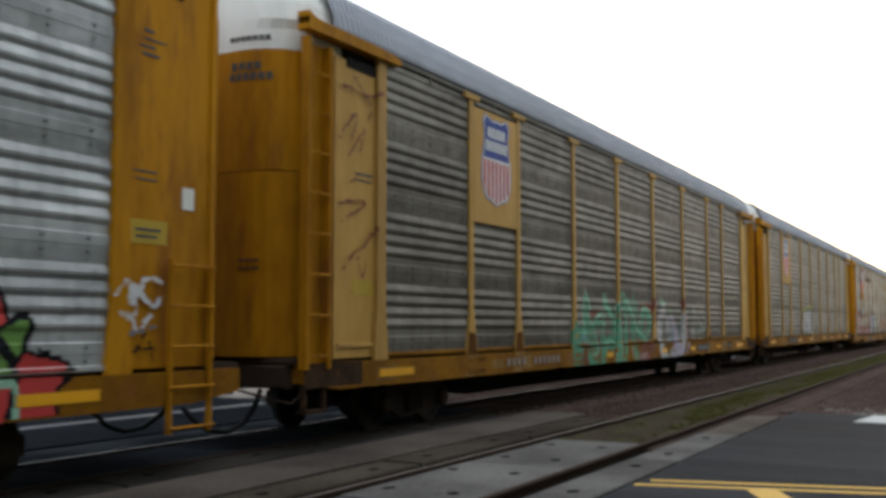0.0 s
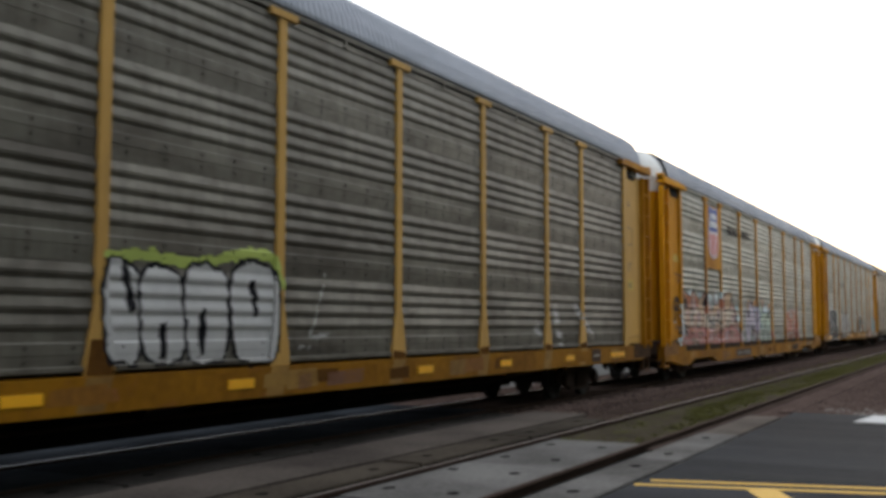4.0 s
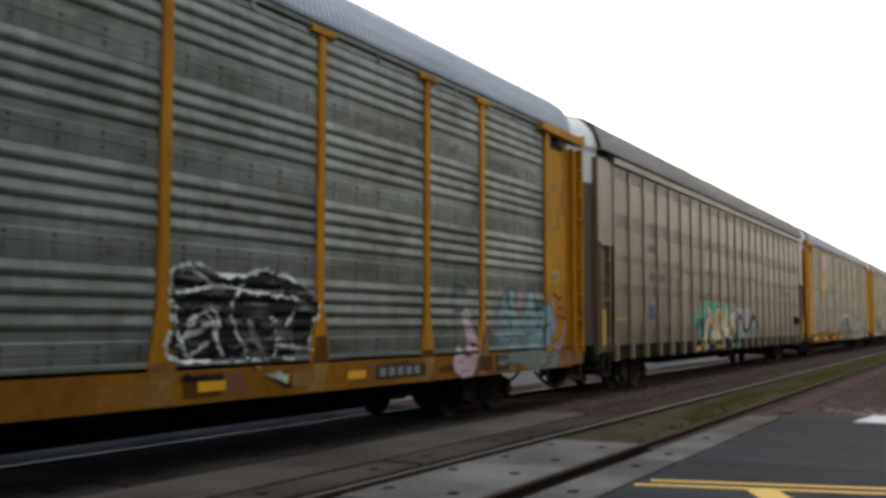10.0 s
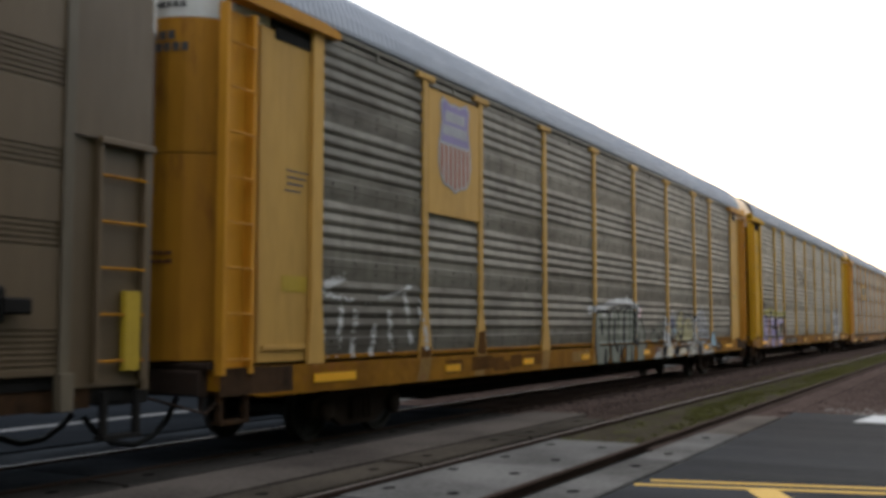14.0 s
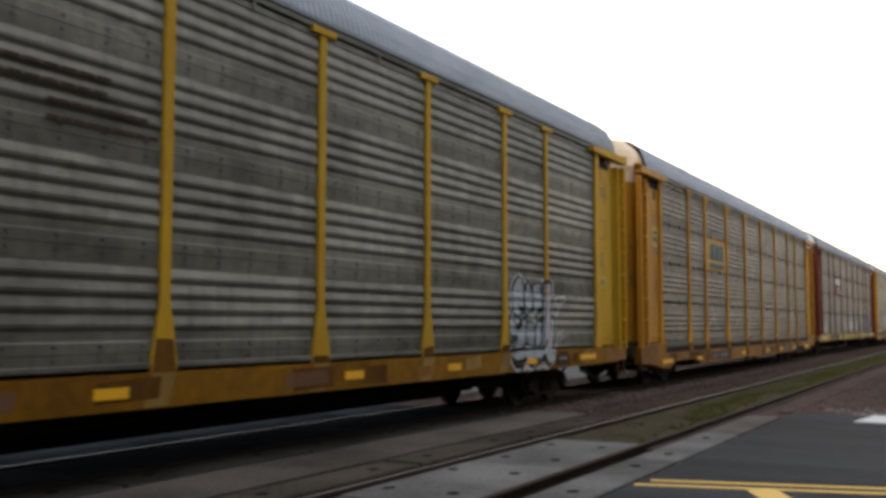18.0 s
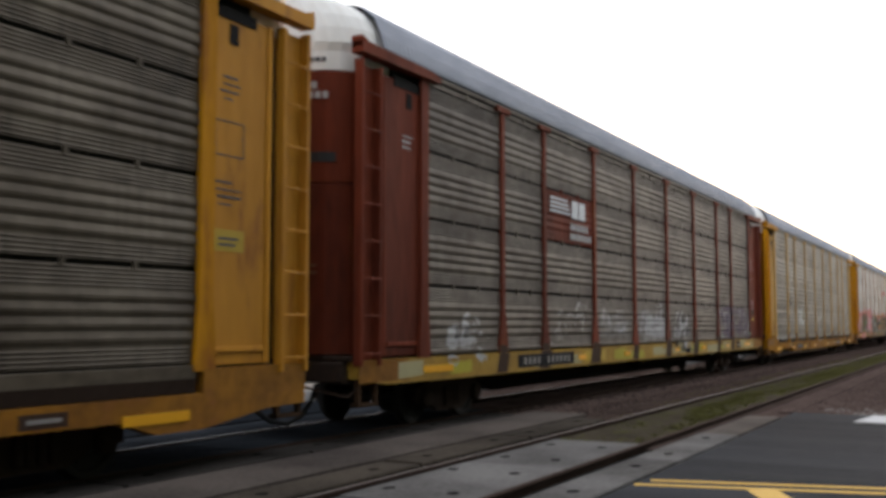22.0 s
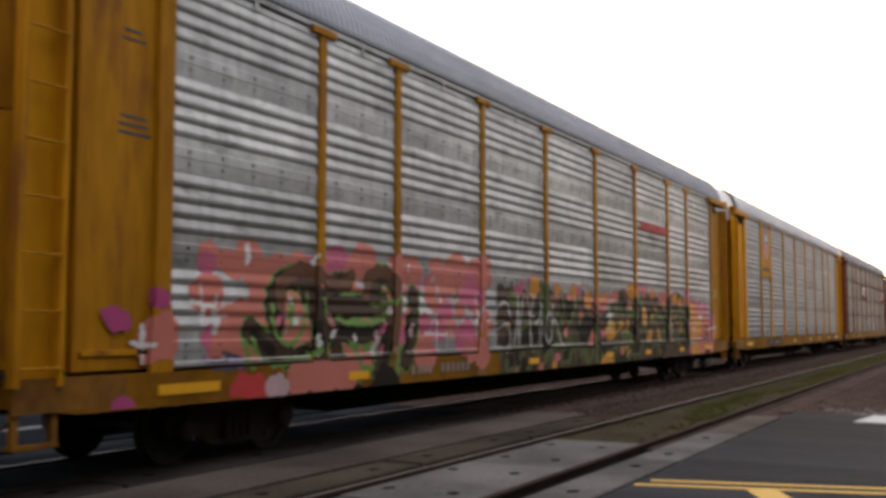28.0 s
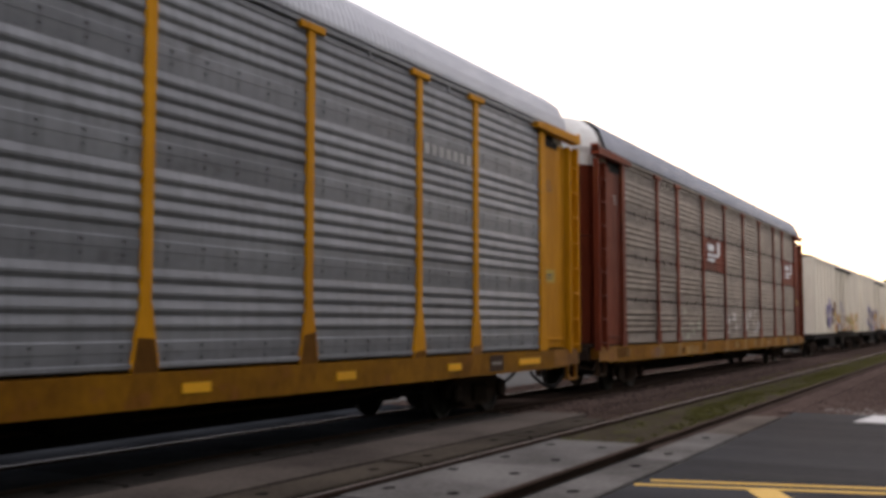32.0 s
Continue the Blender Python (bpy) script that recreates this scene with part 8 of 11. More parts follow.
def paint_16(g):
    g.blob('jade', None, 0, [5.67, 1.73, 6.13, 1.87, 6.63, 1.91, 6.84, 2.12, 7.05, 2.23, 7.17, 2.06, 7.39, 2.28, 7.87, 2.36, 8.38, 2.33, 9.08, 2.28, 10.16, 2.33, 10.59, 2.17, 10.94, 2.01, 10.68, 1.74, 9.84, 1.69, 8.39, 1.84, 7.64, 1.82, 7.17, 1.68, 6.74, 1.71, 6.33, 1.61, 5.94, 1.7])
    g.mist('jade', 6.33, 1.81, 0.60, 0.42, 50)
    g.mist('jade', 7.87, 2.23, 0.72, 0.48, 40)
    g.blob('dusty_jade', None, 0, [6.73, 2.05, 6.94, 2.16, 6.84, 1.91])
    g.blob('dusty_jade', None, 0, [7.51, 2.14, 7.87, 2.27, 8.13, 2.17, 7.63, 1.93])
    g.blob('dusty_jade', None, 0, [8.66, 2.19, 9.68, 2.22, 8.94, 2])
    g.blob('teal', None, 0, [6.33, 1.51, 6.43, 1.71, 6.74, 1.81, 7.06, 1.82, 7.21, 1.68, 7.18, 1.44, 7.07, 1.25, 6.85, 1.43, 6.64, 1.46, 6.44, 1.4])
    g.blob('jade', None, 0, [6.66, 1.43, 6.96, 1.49, 7.09, 1.3, 6.96, 1.09, 6.73, 1.16])
    g.stroke('teal', 0.06, [6.85, 1.61, 6.98, 1.44, 6.94, 1.3])
    g.blob('indigo', None, 0, [7.23, 1.44, 7.34, 1.65, 7.63, 1.86, 7.94, 1.94, 8.07, 1.72, 8.94, 1.88, 9.23, 2.09, 9.84, 1.98, 10.17, 1.74, 11.6, 1.75, 11.6, 1.02, 9.85, 0.99, 7.89, 1.03, 6.86, 1.07, 6.85, 1.23])
    g.stroke('skyblue', 0.03, [7.23, 1.47, 7.7, 1.83])
    g.stroke('skyblue', 0.03, [7.35, 1.44, 7.78, 1.79])
    g.stroke('skyblue', 0.03, [7.18, 1.37, 7.58, 1.72])
    g.blob('straw', 'cream', 0.035, [7.85, 2.13, 8.13, 2.05, 8.46, 1.8, 8.64, 1.53, 8.78, 1.11, 8.34, 1.11, 8.14, 0.97, 7.91, 1.14, 7.65, 1.08, 7.19, 1.09, 7.08, 1.01, 6.94, 1.09, 7.29, 1.3, 7.64, 1.72, 7.98, 1.87])
    g.blob('straw', 'cream', 0.035, [8.42, 1.87, 8.64, 1.72, 8.83, 1.42, 8.95, 1.09, 8.56, 1.12, 8.48, 1.42])
    g.blob('straw', 'cream', 0.035, [8.8, 1.82, 9.01, 2.08, 9.53, 2.15, 9.84, 1.9, 9.97, 1.57, 9.72, 1.31, 9.91, 0.98, 9.42, 1.09, 9.27, 1.32, 8.97, 1.48])
    g.blob('straw', 'cream', 0.035, [10.04, 1.73, 10.2, 2.07, 10.42, 2.11, 10.54, 2, 10.5, 1.65, 10.47, 1.29, 9.98, 1.22, 10.04, 1.49])
    g.blob('straw', 'cream', 0.035, [10.54, 1.35, 10.71, 1.74, 11.13, 2.01, 11.44, 2.07, 11.31, 1.74, 11.6, 1.61, 11.6, 1.25, 11.22, 1.03, 10.68, 1.08, 10.54, 1.23])
    g.blob('cream', None, 0, [7.18, 1.11, 7.41, 1.35, 7.82, 1.5, 8.01, 1.43, 7.65, 1.11])
    g.blob('cream', None, 0, [8.2, 1.42, 8.53, 1.42, 8.7, 1.13, 8.37, 1.12])
    g.blob('cream', None, 0, [8.95, 1.42, 9.24, 1.32, 9.36, 1.09, 9.02, 1.1])
    g.blob('cream', None, 0, [9.97, 1.53, 10.47, 1.52, 10.44, 1.3, 10.01, 1.24])
    g.blob('cream', None, 0, [10.94, 1.87, 11.31, 2.01, 11.27, 1.7, 11.03, 1.61])
    g.blob('cream', None, 0, [9.69, 1.73, 9.88, 1.73, 9.77, 1.41, 9.66, 1.49])
    g.blob('cream', None, 0, [10.25, 2.03, 10.42, 2.04, 10.25, 1.61, 10.1, 1.61])
    g.blob('indigo', None, 0, [7.7, 1.27, 7.88, 1.5, 8.07, 1.65, 8.29, 1.5, 8.16, 1.28, 7.89, 1.12, 7.71, 1.13])
    g.blob('indigo', None, 0, [9.35, 1.49, 9.72, 1.39, 9.88, 1.06, 9.57, 1.23])
    g.blob('indigo', None, 0, [10.71, 1.48, 11.07, 1.51, 11.41, 1.3, 11.6, 1.13, 11.13, 1.14, 10.94, 1.3])
    g.blob('indigo', None, 0, [9.16, 1.73, 9.26, 1.97, 9.35, 1.85, 9.26, 1.49])
    g.blob('indigo', None, 0, [8.39, 1.72, 8.56, 1.57, 8.53, 1.42, 8.42, 1.5])
    g.blob('jade', None, 0, [8.04, 1.34, 8.2, 1.46, 8.27, 1.31, 8.11, 1.24])
    g.stroke('indigo', 0.1, [10.42, 2.04, 10.37, 1.74, 10.3, 1.53])
    g.stroke('indigo', 0.05, [9.68, 2.06, 9.84, 1.82])
    g.stroke('teal', 0.05, [10.54, 1.05, 10.34, 1.23, 10.51, 1.4])
    g.stroke('teal', 0.045, [7.81, 2.14, 7.97, 2.2, 8.15, 2.12])
    g.stroke('teal', 0.045, [8.94, 2.1, 9.08, 2.18, 9.68, 2.2, 9.79, 2.1])
    g.stroke('teal', 0.045, [11.03, 2.01, 11.31, 2.09, 11.5, 2.07])
    g.blob('khaki', None, 0, [7.08, 0.97, 8.14, 0.97, 8.05, 0.72, 7.19, 0.73])
    g.blob('indigo', None, 0, [8.14, 0.97, 8.7, 0.92, 8.57, 0.72, 8.08, 0.75])
    g.blob('straw', None, 0, [8.54, 1.03, 8.98, 1.01, 8.98, 0.7, 8.41, 0.73])
    g.blob('straw', None, 0, [9.24, 1, 9.72, 0.92, 9.57, 0.67, 9.24, 0.69])
    g.blob('indigo', None, 0, [9.72, 0.98, 10.54, 1.04, 10.46, 0.7, 9.73, 0.72])
    g.blob('straw', None, 0, [10.77, 0.96, 11.6, 1, 11.6, 0.77, 10.8, 0.75])
    g.blob('jade', None, 0, [11.75, 1.02, 12.62, 1.06, 12.66, 0.8, 11.75, 0.76])
    g.blob('jade', None, 0, [6.47, 0.84, 6.88, 0.83, 6.77, 0.99])
    g.blob('orange', None, 0, [6.18, 0.87, 6.57, 0.87, 6.47, 0.78])
    g.blob('chalk', None, 0, [11.56, 2.02, 11.76, 2.21, 12.04, 2.22, 12.2, 2.13, 12.41, 2.18, 12.51, 1.94, 11.89, 1.89, 11.6, 1.66, 11.46, 1.84])
    g.blob('chalk', None, 0, [12.51, 2.04, 12.84, 2.19, 13.29, 2.26, 13.53, 2.18, 14.06, 2.18, 14.01, 1.87, 13.76, 1.56, 13.4, 1.38, 13.06, 1.46, 12.79, 1.76])
    g.blob('chalk', None, 0, [11.99, 1.75, 12.62, 1.75, 12.88, 1.37, 12.94, 1.12, 11.89, 1.15])
    g.blob('dusty_sage', None, 0, [12.95, 1.32, 13.88, 1.41, 14.51, 1.66, 14.64, 1.35, 14.45, 1.12, 13.06, 1.15])
    g.blob('chalk', None, 0, [14.26, 1.77, 14.91, 1.82, 14.99, 1.64, 14.38, 1.58])
    g.stroke('palegrey', 0.06, [11.6, 2.07, 11.89, 2.17, 12.2, 2.11])
    g.stroke('palegrey', 0.06, [13.07, 2.15, 13.77, 2.12, 13.89, 1.87])
    g.stroke('palegrey', 0.06, [13.29, 1.91, 13.64, 1.81, 13.4, 1.51])
    g.stroke('palegrey', 0.06, [12.3, 2.08, 12.52, 2.14])
    g.blob('jade', None, 0, [11.89, 1.52, 12.36, 1.56, 12.36, 1.17, 11.99, 1.16])
    g.blob('dusty_teal', None, 0, [11.27, 1.83, 11.6, 2.07, 11.6, 1.66, 11.31, 1.65])
    g.stroke('camo_dark', 0.16, [11.54, 1.16, 11.7, 1.47, 11.89, 1.79, 12.2, 1.88, 12.58, 1.83, 12.79, 1.51, 13.06, 1.38, 13.52, 1.39, 13.83, 1.56, 14.13, 1.82, 14.52, 1.89, 14.91, 1.82, 15.18, 1.56])
    g.stroke('palegrey', 0.05, [12.88, 1.37, 12.97, 1.09])
    g.stroke('palegrey', 0.05, [14.64, 1.66, 14.72, 1.34])


def paint_17(g):
    g.stroke('palegrey', 0.12, [0.13, 2.13, 0.58, 2.26])
    g.stroke('palegrey', 0.12, [0.04, 1.75, 0.21, 1.16])
    g.stroke('palegrey', 0.12, [0.49, 1.83, 0.39, 1.23])
    g.stroke('palegrey', 0.12, [0.85, 1.76, 0.75, 1.22])
    g.stroke('palegrey', 0.12, [1.33, 1.69, 1.22, 1.21])
    g.stroke('palegrey', 0.12, [1.73, 1.77, 1.76, 1.28])
    g.stroke('palegrey', 0.12, [2.15, 2.1, 2.34, 1.36])
    g.stroke('palegrey', 0.12, [2.57, 1.94, 2.78, 1.27])
    g.stroke('palegrey', 0.05, [0.05, 2.05, 1.14, 1.92, 2.36, 2.19])


def paint_18(g):
    g.blob('palegrey', None, 0, [14.32, 0.44, 15.2, 1.04, 17.98, 1.22, 20.79, 0.87, 21.4, -0.62, 20.39, -1.04, 14.78, -0.67])
    g.stroke('palegrey', 0.15, [25.81, -0.18, 26.92, -1.14])
    g.stroke('palegrey', 0.15, [31.17, -0.39, 32.55, -1.47])
    g.stroke('palegrey', 0.15, [38.73, -0.68, 40.53, -1.94])
    g.stroke('palegrey', 0.15, [49.44, -1.09, 51.94, -2.61])
    g.stroke('palegrey', 0.15, [66.6, -1.76, 70.49, -3.69])


def paint_19(g):
    g.stroke('palegrey', 0.15, [9.94, 1.93, 10.73, 1.99, 11.27, 2.08, 11.67, 2.12, 12.55, 2.17, 13.15, 2.07, 13.51, 1.99])
    g.stroke('white', 0.08, [11.84, 2.21, 11.87, 2.18])
    g.stroke('white', 0.09, [12.54, 2.25, 12.57, 2.19])
    g.blob('moss', 'black', 0.065, [10.3, 1.77, 10.73, 1.91, 11.09, 1.89, 11.25, 1.77, 11.17, 1.48, 11.12, 0.97, 11.01, 0.78, 10.34, 0.74])
    g.blob('moss', 'black', 0.065, [11.32, 1.69, 11.44, 1.94, 11.67, 1.99, 11.92, 1.8, 11.94, 1.36, 11.88, 0.93, 11.71, 0.72, 11.32, 0.78, 11.24, 1.07])
    g.blob('moss', 'black', 0.065, [11.9, 1.8, 12.1, 1.99, 12.29, 1.98, 12.34, 1.47, 12.27, 1.19, 11.98, 1.03])
    g.blob('moss', 'black', 0.065, [12.37, 1.92, 12.64, 2.02, 12.81, 1.88, 12.7, 1.23, 12.64, 0.76, 12.32, 0.76, 12.34, 1.35])
    g.blob('moss', 'black', 0.065, [12.78, 1.93, 13.02, 2, 13.07, 1.7, 13, 1.22, 12.84, 0.75, 12.71, 0.73, 12.72, 1.23])
    g.blob('moss', 'black', 0.065, [13.12, 1.46, 13.2, 1.7, 13.47, 1.77, 13.81, 1.58, 13.92, 1.19, 13.73, 0.81, 13.23, 0.63, 13.17, 1.09])
    g.blob('moss', 'black', 0.065, [13.09, 1.58, 13.15, 2, 13.33, 1.98, 13.35, 1.73])
    g.stroke('black', 0.15, [11.65, 1.69, 11.59, 1.26])
    g.stroke('black', 0.15, [12.3, 1.7, 12.27, 1.24])
    g.stroke('black', 0.15, [10.74, 1.68, 10.78, 1.46])
    g.stroke('black', 0.15, [11.56, 1.18, 11.7, 1.04])
    g.stroke('black', 0.15, [11.98, 0.97, 12.06, 0.75])
    g.stroke('black', 0.15, [13.39, 1.38, 13.26, 1.15, 13.08, 1.2])
    g.stroke('black', 0.15, [10.88, 0.99, 10.83, 0.82])
    g.stroke('palegrey', 0.05, [11.41, 1.79, 11.54, 1.9])
    g.stroke('palegrey', 0.05, [10.85, 1.83, 11.03, 1.81])
    g.stroke('palegrey', 0.05, [13.21, 1.52, 13.48, 1.61])
    g.stroke('palepink', 0.12, [13.47, 1.8, 13.59, 1.96])


def paint_20(g):
    g.blob('moss', 'black', 0.05, [14.43, 1.24, 14.52, 1.38, 14.8, 1.47, 14.91, 1.34, 14.93, 1.13, 14.53, 1.15])
    g.blob('moss', 'black', 0.05, [15, 1.52, 15.17, 1.63, 15.44, 1.65, 15.67, 1.58, 15.68, 1.14, 15.01, 1.13, 15.08, 1.34])
    g.blob('black', None, 0, [15.11, 1.34, 15.26, 1.46, 15.58, 1.42, 15.52, 1.33, 15.36, 1.32, 15.23, 1.15, 15.12, 1.16])
    g.blob('palegrey', 'black', 0.035, [15.67, 1.83, 15.83, 1.87, 15.91, 1.71, 16.01, 1.51, 16.07, 1.06, 15.59, 1.05, 15.61, 1.45])
    g.blob('grey', 'palegrey', 0.05, [16.06, 1.71, 16.2, 1.91, 16.41, 1.97, 16.68, 1.92, 16.83, 1.71, 16.77, 1.44, 16.53, 1.31, 16.17, 1.35, 16.06, 1.51])
    g.blob('navy', None, 0, [16.09, 1.64, 16.26, 1.74, 16.52, 1.78, 16.61, 1.61, 16.42, 1.48, 16.16, 1.51])
    g.stroke('skyblue', 0.1, [16.11, 1.45, 16.42, 1.38, 16.69, 1.47])
    g.stroke('black', 0.12, [16.12, 1.25, 16.32, 1.24, 16.53, 1.41])
    g.blob('khaki', 'black', 0.06, [16.8, 1.44, 16.91, 1.82, 17.19, 1.94, 17.49, 1.94, 17.62, 1.79, 17.74, 1.85, 17.94, 1.89, 18.27, 1.84, 18.45, 1.65, 18.42, 1.19, 16.83, 1.15])
    g.stroke('black', 0.13, [17.53, 1.83, 17.5, 1.61, 17.38, 1.3, 17.15, 1.24, 16.99, 1.4])
    g.stroke('khakiyellow', 0.05, [17.14, 1.82, 17.08, 1.43])
    g.stroke('palegrey', 0.04, [17.81, 1.83, 18.1, 1.84, 18.31, 1.72])
    g.stroke('black', 0.05, [17.94, 1.61, 18.14, 1.65, 18.24, 1.42])
    g.blob('grey', None, 0, [18.84, 1.18, 18.91, 1.81, 19.36, 1.98, 19.76, 2.09, 20.1, 1.78, 20.44, 1.39, 20.39, 1.14])
    g.blob('palegrey', 'black', 0.05, [18.62, 1.73, 18.84, 1.85, 18.91, 1.41, 19.03, 1.25, 18.77, 1.1, 18.51, 1.15])
    g.stroke('palegrey', 0.05, [18.91, 1.89, 19.29, 1.98, 19.37, 1.65, 19.21, 1.41])
    g.stroke('palegrey', 0.05, [19.44, 1.49, 19.52, 1.98, 19.71, 2.11, 19.85, 1.86, 20.1, 1.74, 20.36, 1.48])
    g.stroke('palegrey', 0.05, [19.52, 1.73, 19.93, 1.61, 19.77, 1.32])
    g.stroke('palegrey', 0.05, [19.21, 1.29, 20.18, 1.4])
    g.stroke('black', 0.07, [19.6, 1.94, 19.76, 2.07])
    g.stroke('black', 0.07, [19.37, 1.53, 19.34, 1.24])
    g.stroke('black', 0.07, [20.1, 1.61, 20.01, 1.36])
    g.blob('black', None, 0, [16.38, 0.78, 16.48, 1.01, 16.75, 1.06, 16.92, 0.99, 16.76, 0.76])
    g.blob('black', None, 0, [18.63, 0.72, 18.77, 1.02, 19.22, 1.09, 19.37, 0.88, 19.07, 0.69])
    g.blob('black', None, 0, [15.33, 0.77, 15.36, 1.02, 15.68, 1.07, 15.64, 0.82])
    g.blob('cream', None, 0, [15.79, 0.81, 15.83, 1, 16.22, 1.05, 16.28, 0.78])
    g.blob('cream', None, 0, [16.93, 0.8, 17.09, 0.93, 17.57, 0.94, 17.51, 0.78])
    g.blob('cream', None, 0, [17.95, 0.77, 18.08, 0.97, 18.57, 1.03, 18.57, 0.78])
    g.stroke('black', 0.08, [16.87, 0.82, 17.09, 0.98, 17.57, 0.99, 17.95, 0.94])
    g.blob('skyblue', 'black', 0.05, [20.53, 1, 20.62, 1.3, 20.99, 1.39, 21.22, 1.18, 21.08, 0.94])


def paint_21(g):
    g.blob('mustard', None, 0, [-0.13, 1.88, 0.12, 2.03, 0.29, 2.13, 0.85, 2.18, 1.35, 2.23, 1.47, 2.3, 1.89, 2.27, 2.35, 2.17, 3.11, 2.16, 4.56, 2.13, 4.6, 1.97, 2.6, 1.96, 0.85, 1.98, 0.13, 1.79, 0.07, 1.46, -0.01, 1.13, -0.14, 1.14])
    g.mist('camo_dark', 0.33, 2.35, 0.27, 0.20, 70)
    g.stroke('camo_dark', 0.1, [0.16, 2.25, 0.24, 2.47, 0.42, 2.51, 0.51, 2.39])
    g.stroke('camo_dark', 0.08, [0.33, 2.44, 0.38, 2.2])
    g.blob('camo_dark', None, 0, [0.04, 1.93, 0.21, 2.03, 0.66, 2.04, 0.85, 1.95, 1.4, 1.9, 1.54, 2.12, 1.78, 2.21, 1.94, 2.13, 2.03, 1.95, 2.6, 1.89, 4.49, 1.96, 4.54, 1.8, 4.26, 1.55, 4.11, 1.39, 3.96, 1.08, 3.68, 0.76, 3.13, 0.73, 2.62, 0.73, 1.59, 0.76, 0.88, 0.77, -0.03, 0.78, 0.01, 1.22, 0.14, 1.46])
    g.blob('violet', None, 0, [0.14, 1.93, 0.49, 1.97, 0.56, 1.7, 0.72, 1.45, 0.83, 1.72, 0.85, 1.85, 1.05, 1.88, 1.06, 1.58, 1.02, 1.16, 0.73, 1.15, 0.54, 1.19, 0.35, 1.46, 0.32, 1.17, 0.19, 1.2, 0.12, 1.46, 0.26, 1.58, 0.17, 1.7])
    g.blob('violet', None, 0, [0.04, 1.12, 0.38, 1.12, 0.24, 0.84, 0.03, 0.85])
    g.blob('violet', None, 0, [0.5, 1.07, 0.84, 1.09, 0.8, 0.77, 0.51, 0.79])
    g.blob('dusty_brown', None, 0, [1.1, 1.71, 1.36, 1.74, 1.57, 1.51, 1.63, 1.17, 1.27, 1.17, 1.06, 1.43])
    g.blob('rust', None, 0, [1.15, 1.87, 1.35, 1.84, 1.59, 1.81, 1.44, 1.63, 1.17, 1.63])
    g.blob('terracotta', None, 0, [1.09, 1.08, 1.44, 1.08, 1.4, 0.83, 1.09, 0.8])
    g.blob('straw', None, 0, [0.99, 1.08, 1.11, 1.08, 1.05, 0.85, 0.98, 0.79])
    g.blob('violet', None, 0, [1.84, 1.85, 2.36, 1.86, 2.42, 1.72, 2.24, 1.57, 1.9, 1.58, 2.04, 1.45, 2.37, 1.43, 2.61, 1.27, 2.49, 1.09, 1.91, 1.16, 1.69, 1.22, 1.79, 1.44])
    g.blob('violet', None, 0, [1.58, 1.02, 2.43, 1.02, 2.38, 0.74, 1.7, 0.75])
    g.blob('dusty_brown', None, 0, [2.16, 0.96, 2.89, 1, 2.83, 0.75, 2.22, 0.77])
    g.blob('violet', None, 0, [2.73, 1.83, 3.12, 1.82, 3.66, 1.82, 4.25, 1.85, 4.44, 1.77, 4.1, 1.65, 3.5, 1.65, 3.7, 1.4, 3.82, 1.16, 3.29, 1.12, 3.12, 1.42, 2.76, 1.57])
    g.blob('terracotta', None, 0, [2.92, 1.66, 3.25, 1.63, 3.42, 1.42, 2.99, 1.41])
    g.blob('dusty_sage', None, 0, [3.31, 1.48, 3.67, 1.49, 3.62, 1.17, 3.26, 1.18])
    g.blob('violet', None, 0, [3.13, 1.07, 3.84, 1.08, 3.68, 0.82, 3.13, 0.77])
    g.blob('brown', None, 0, [3.99, 1.4, 4.41, 1.47, 4.57, 1.73, 4.67, 1.39, 4.42, 1.07, 3.96, 1.04])
    g.blob('olive', None, 0, [4.23, 1.47, 4.41, 1.47, 4.34, 1.15, 4.2, 1.17])
    g.blob('dusty_brown', None, 0, [0.18, 1.52, 0.31, 1.52, 0.3, 1.33, 0.16, 1.33])
    g.blob('dusty_brown', None, 0, [0.67, 1.45, 0.81, 1.45, 0.77, 1.29])
    g.blob('chalk', None, 0, [1.32, 1.05, 1.5, 1.07, 1.44, 0.84, 1.36, 0.82])
    g.stroke('lilac', 0.04, [0.17, 1.91, 0.22, 1.64])
    g.stroke('lilac', 0.04, [1.89, 1.82, 2.36, 1.82])
    g.stroke('lilac', 0.04, [2.79, 1.79, 4.18, 1.81])
    g.stroke('lilac', 0.04, [0.34, 1.83, 0.6, 1.45, 0.79, 1.26])
    g.stroke('white', 0.04, [1.74, 2.07, 1.72, 1.82])
    g.stroke('khaki', 0.035, [0.85, 1.97, 1.56, 1.95])
    g.stroke('khaki', 0.035, [2, 1.98, 2.6, 1.96, 4.57, 2.03])
    g.stroke('camo_dark', 0.06, [1.41, 1.71, 1.57, 1.44, 1.49, 1.17])
    g.stroke('camo_dark', 0.05, [1.25, 1.84, 1.31, 1.44])
    g.stroke('camo_dark', 0.05, [3.74, 1.57, 3.67, 1.18])
    g.stroke('camo_dark', 0.05, [3.39, 1.5, 3.35, 1.19])
    g.stroke('camo_dark', 0.07, [2.55, 1.5, 2.67, 1.28, 2.49, 1.07])


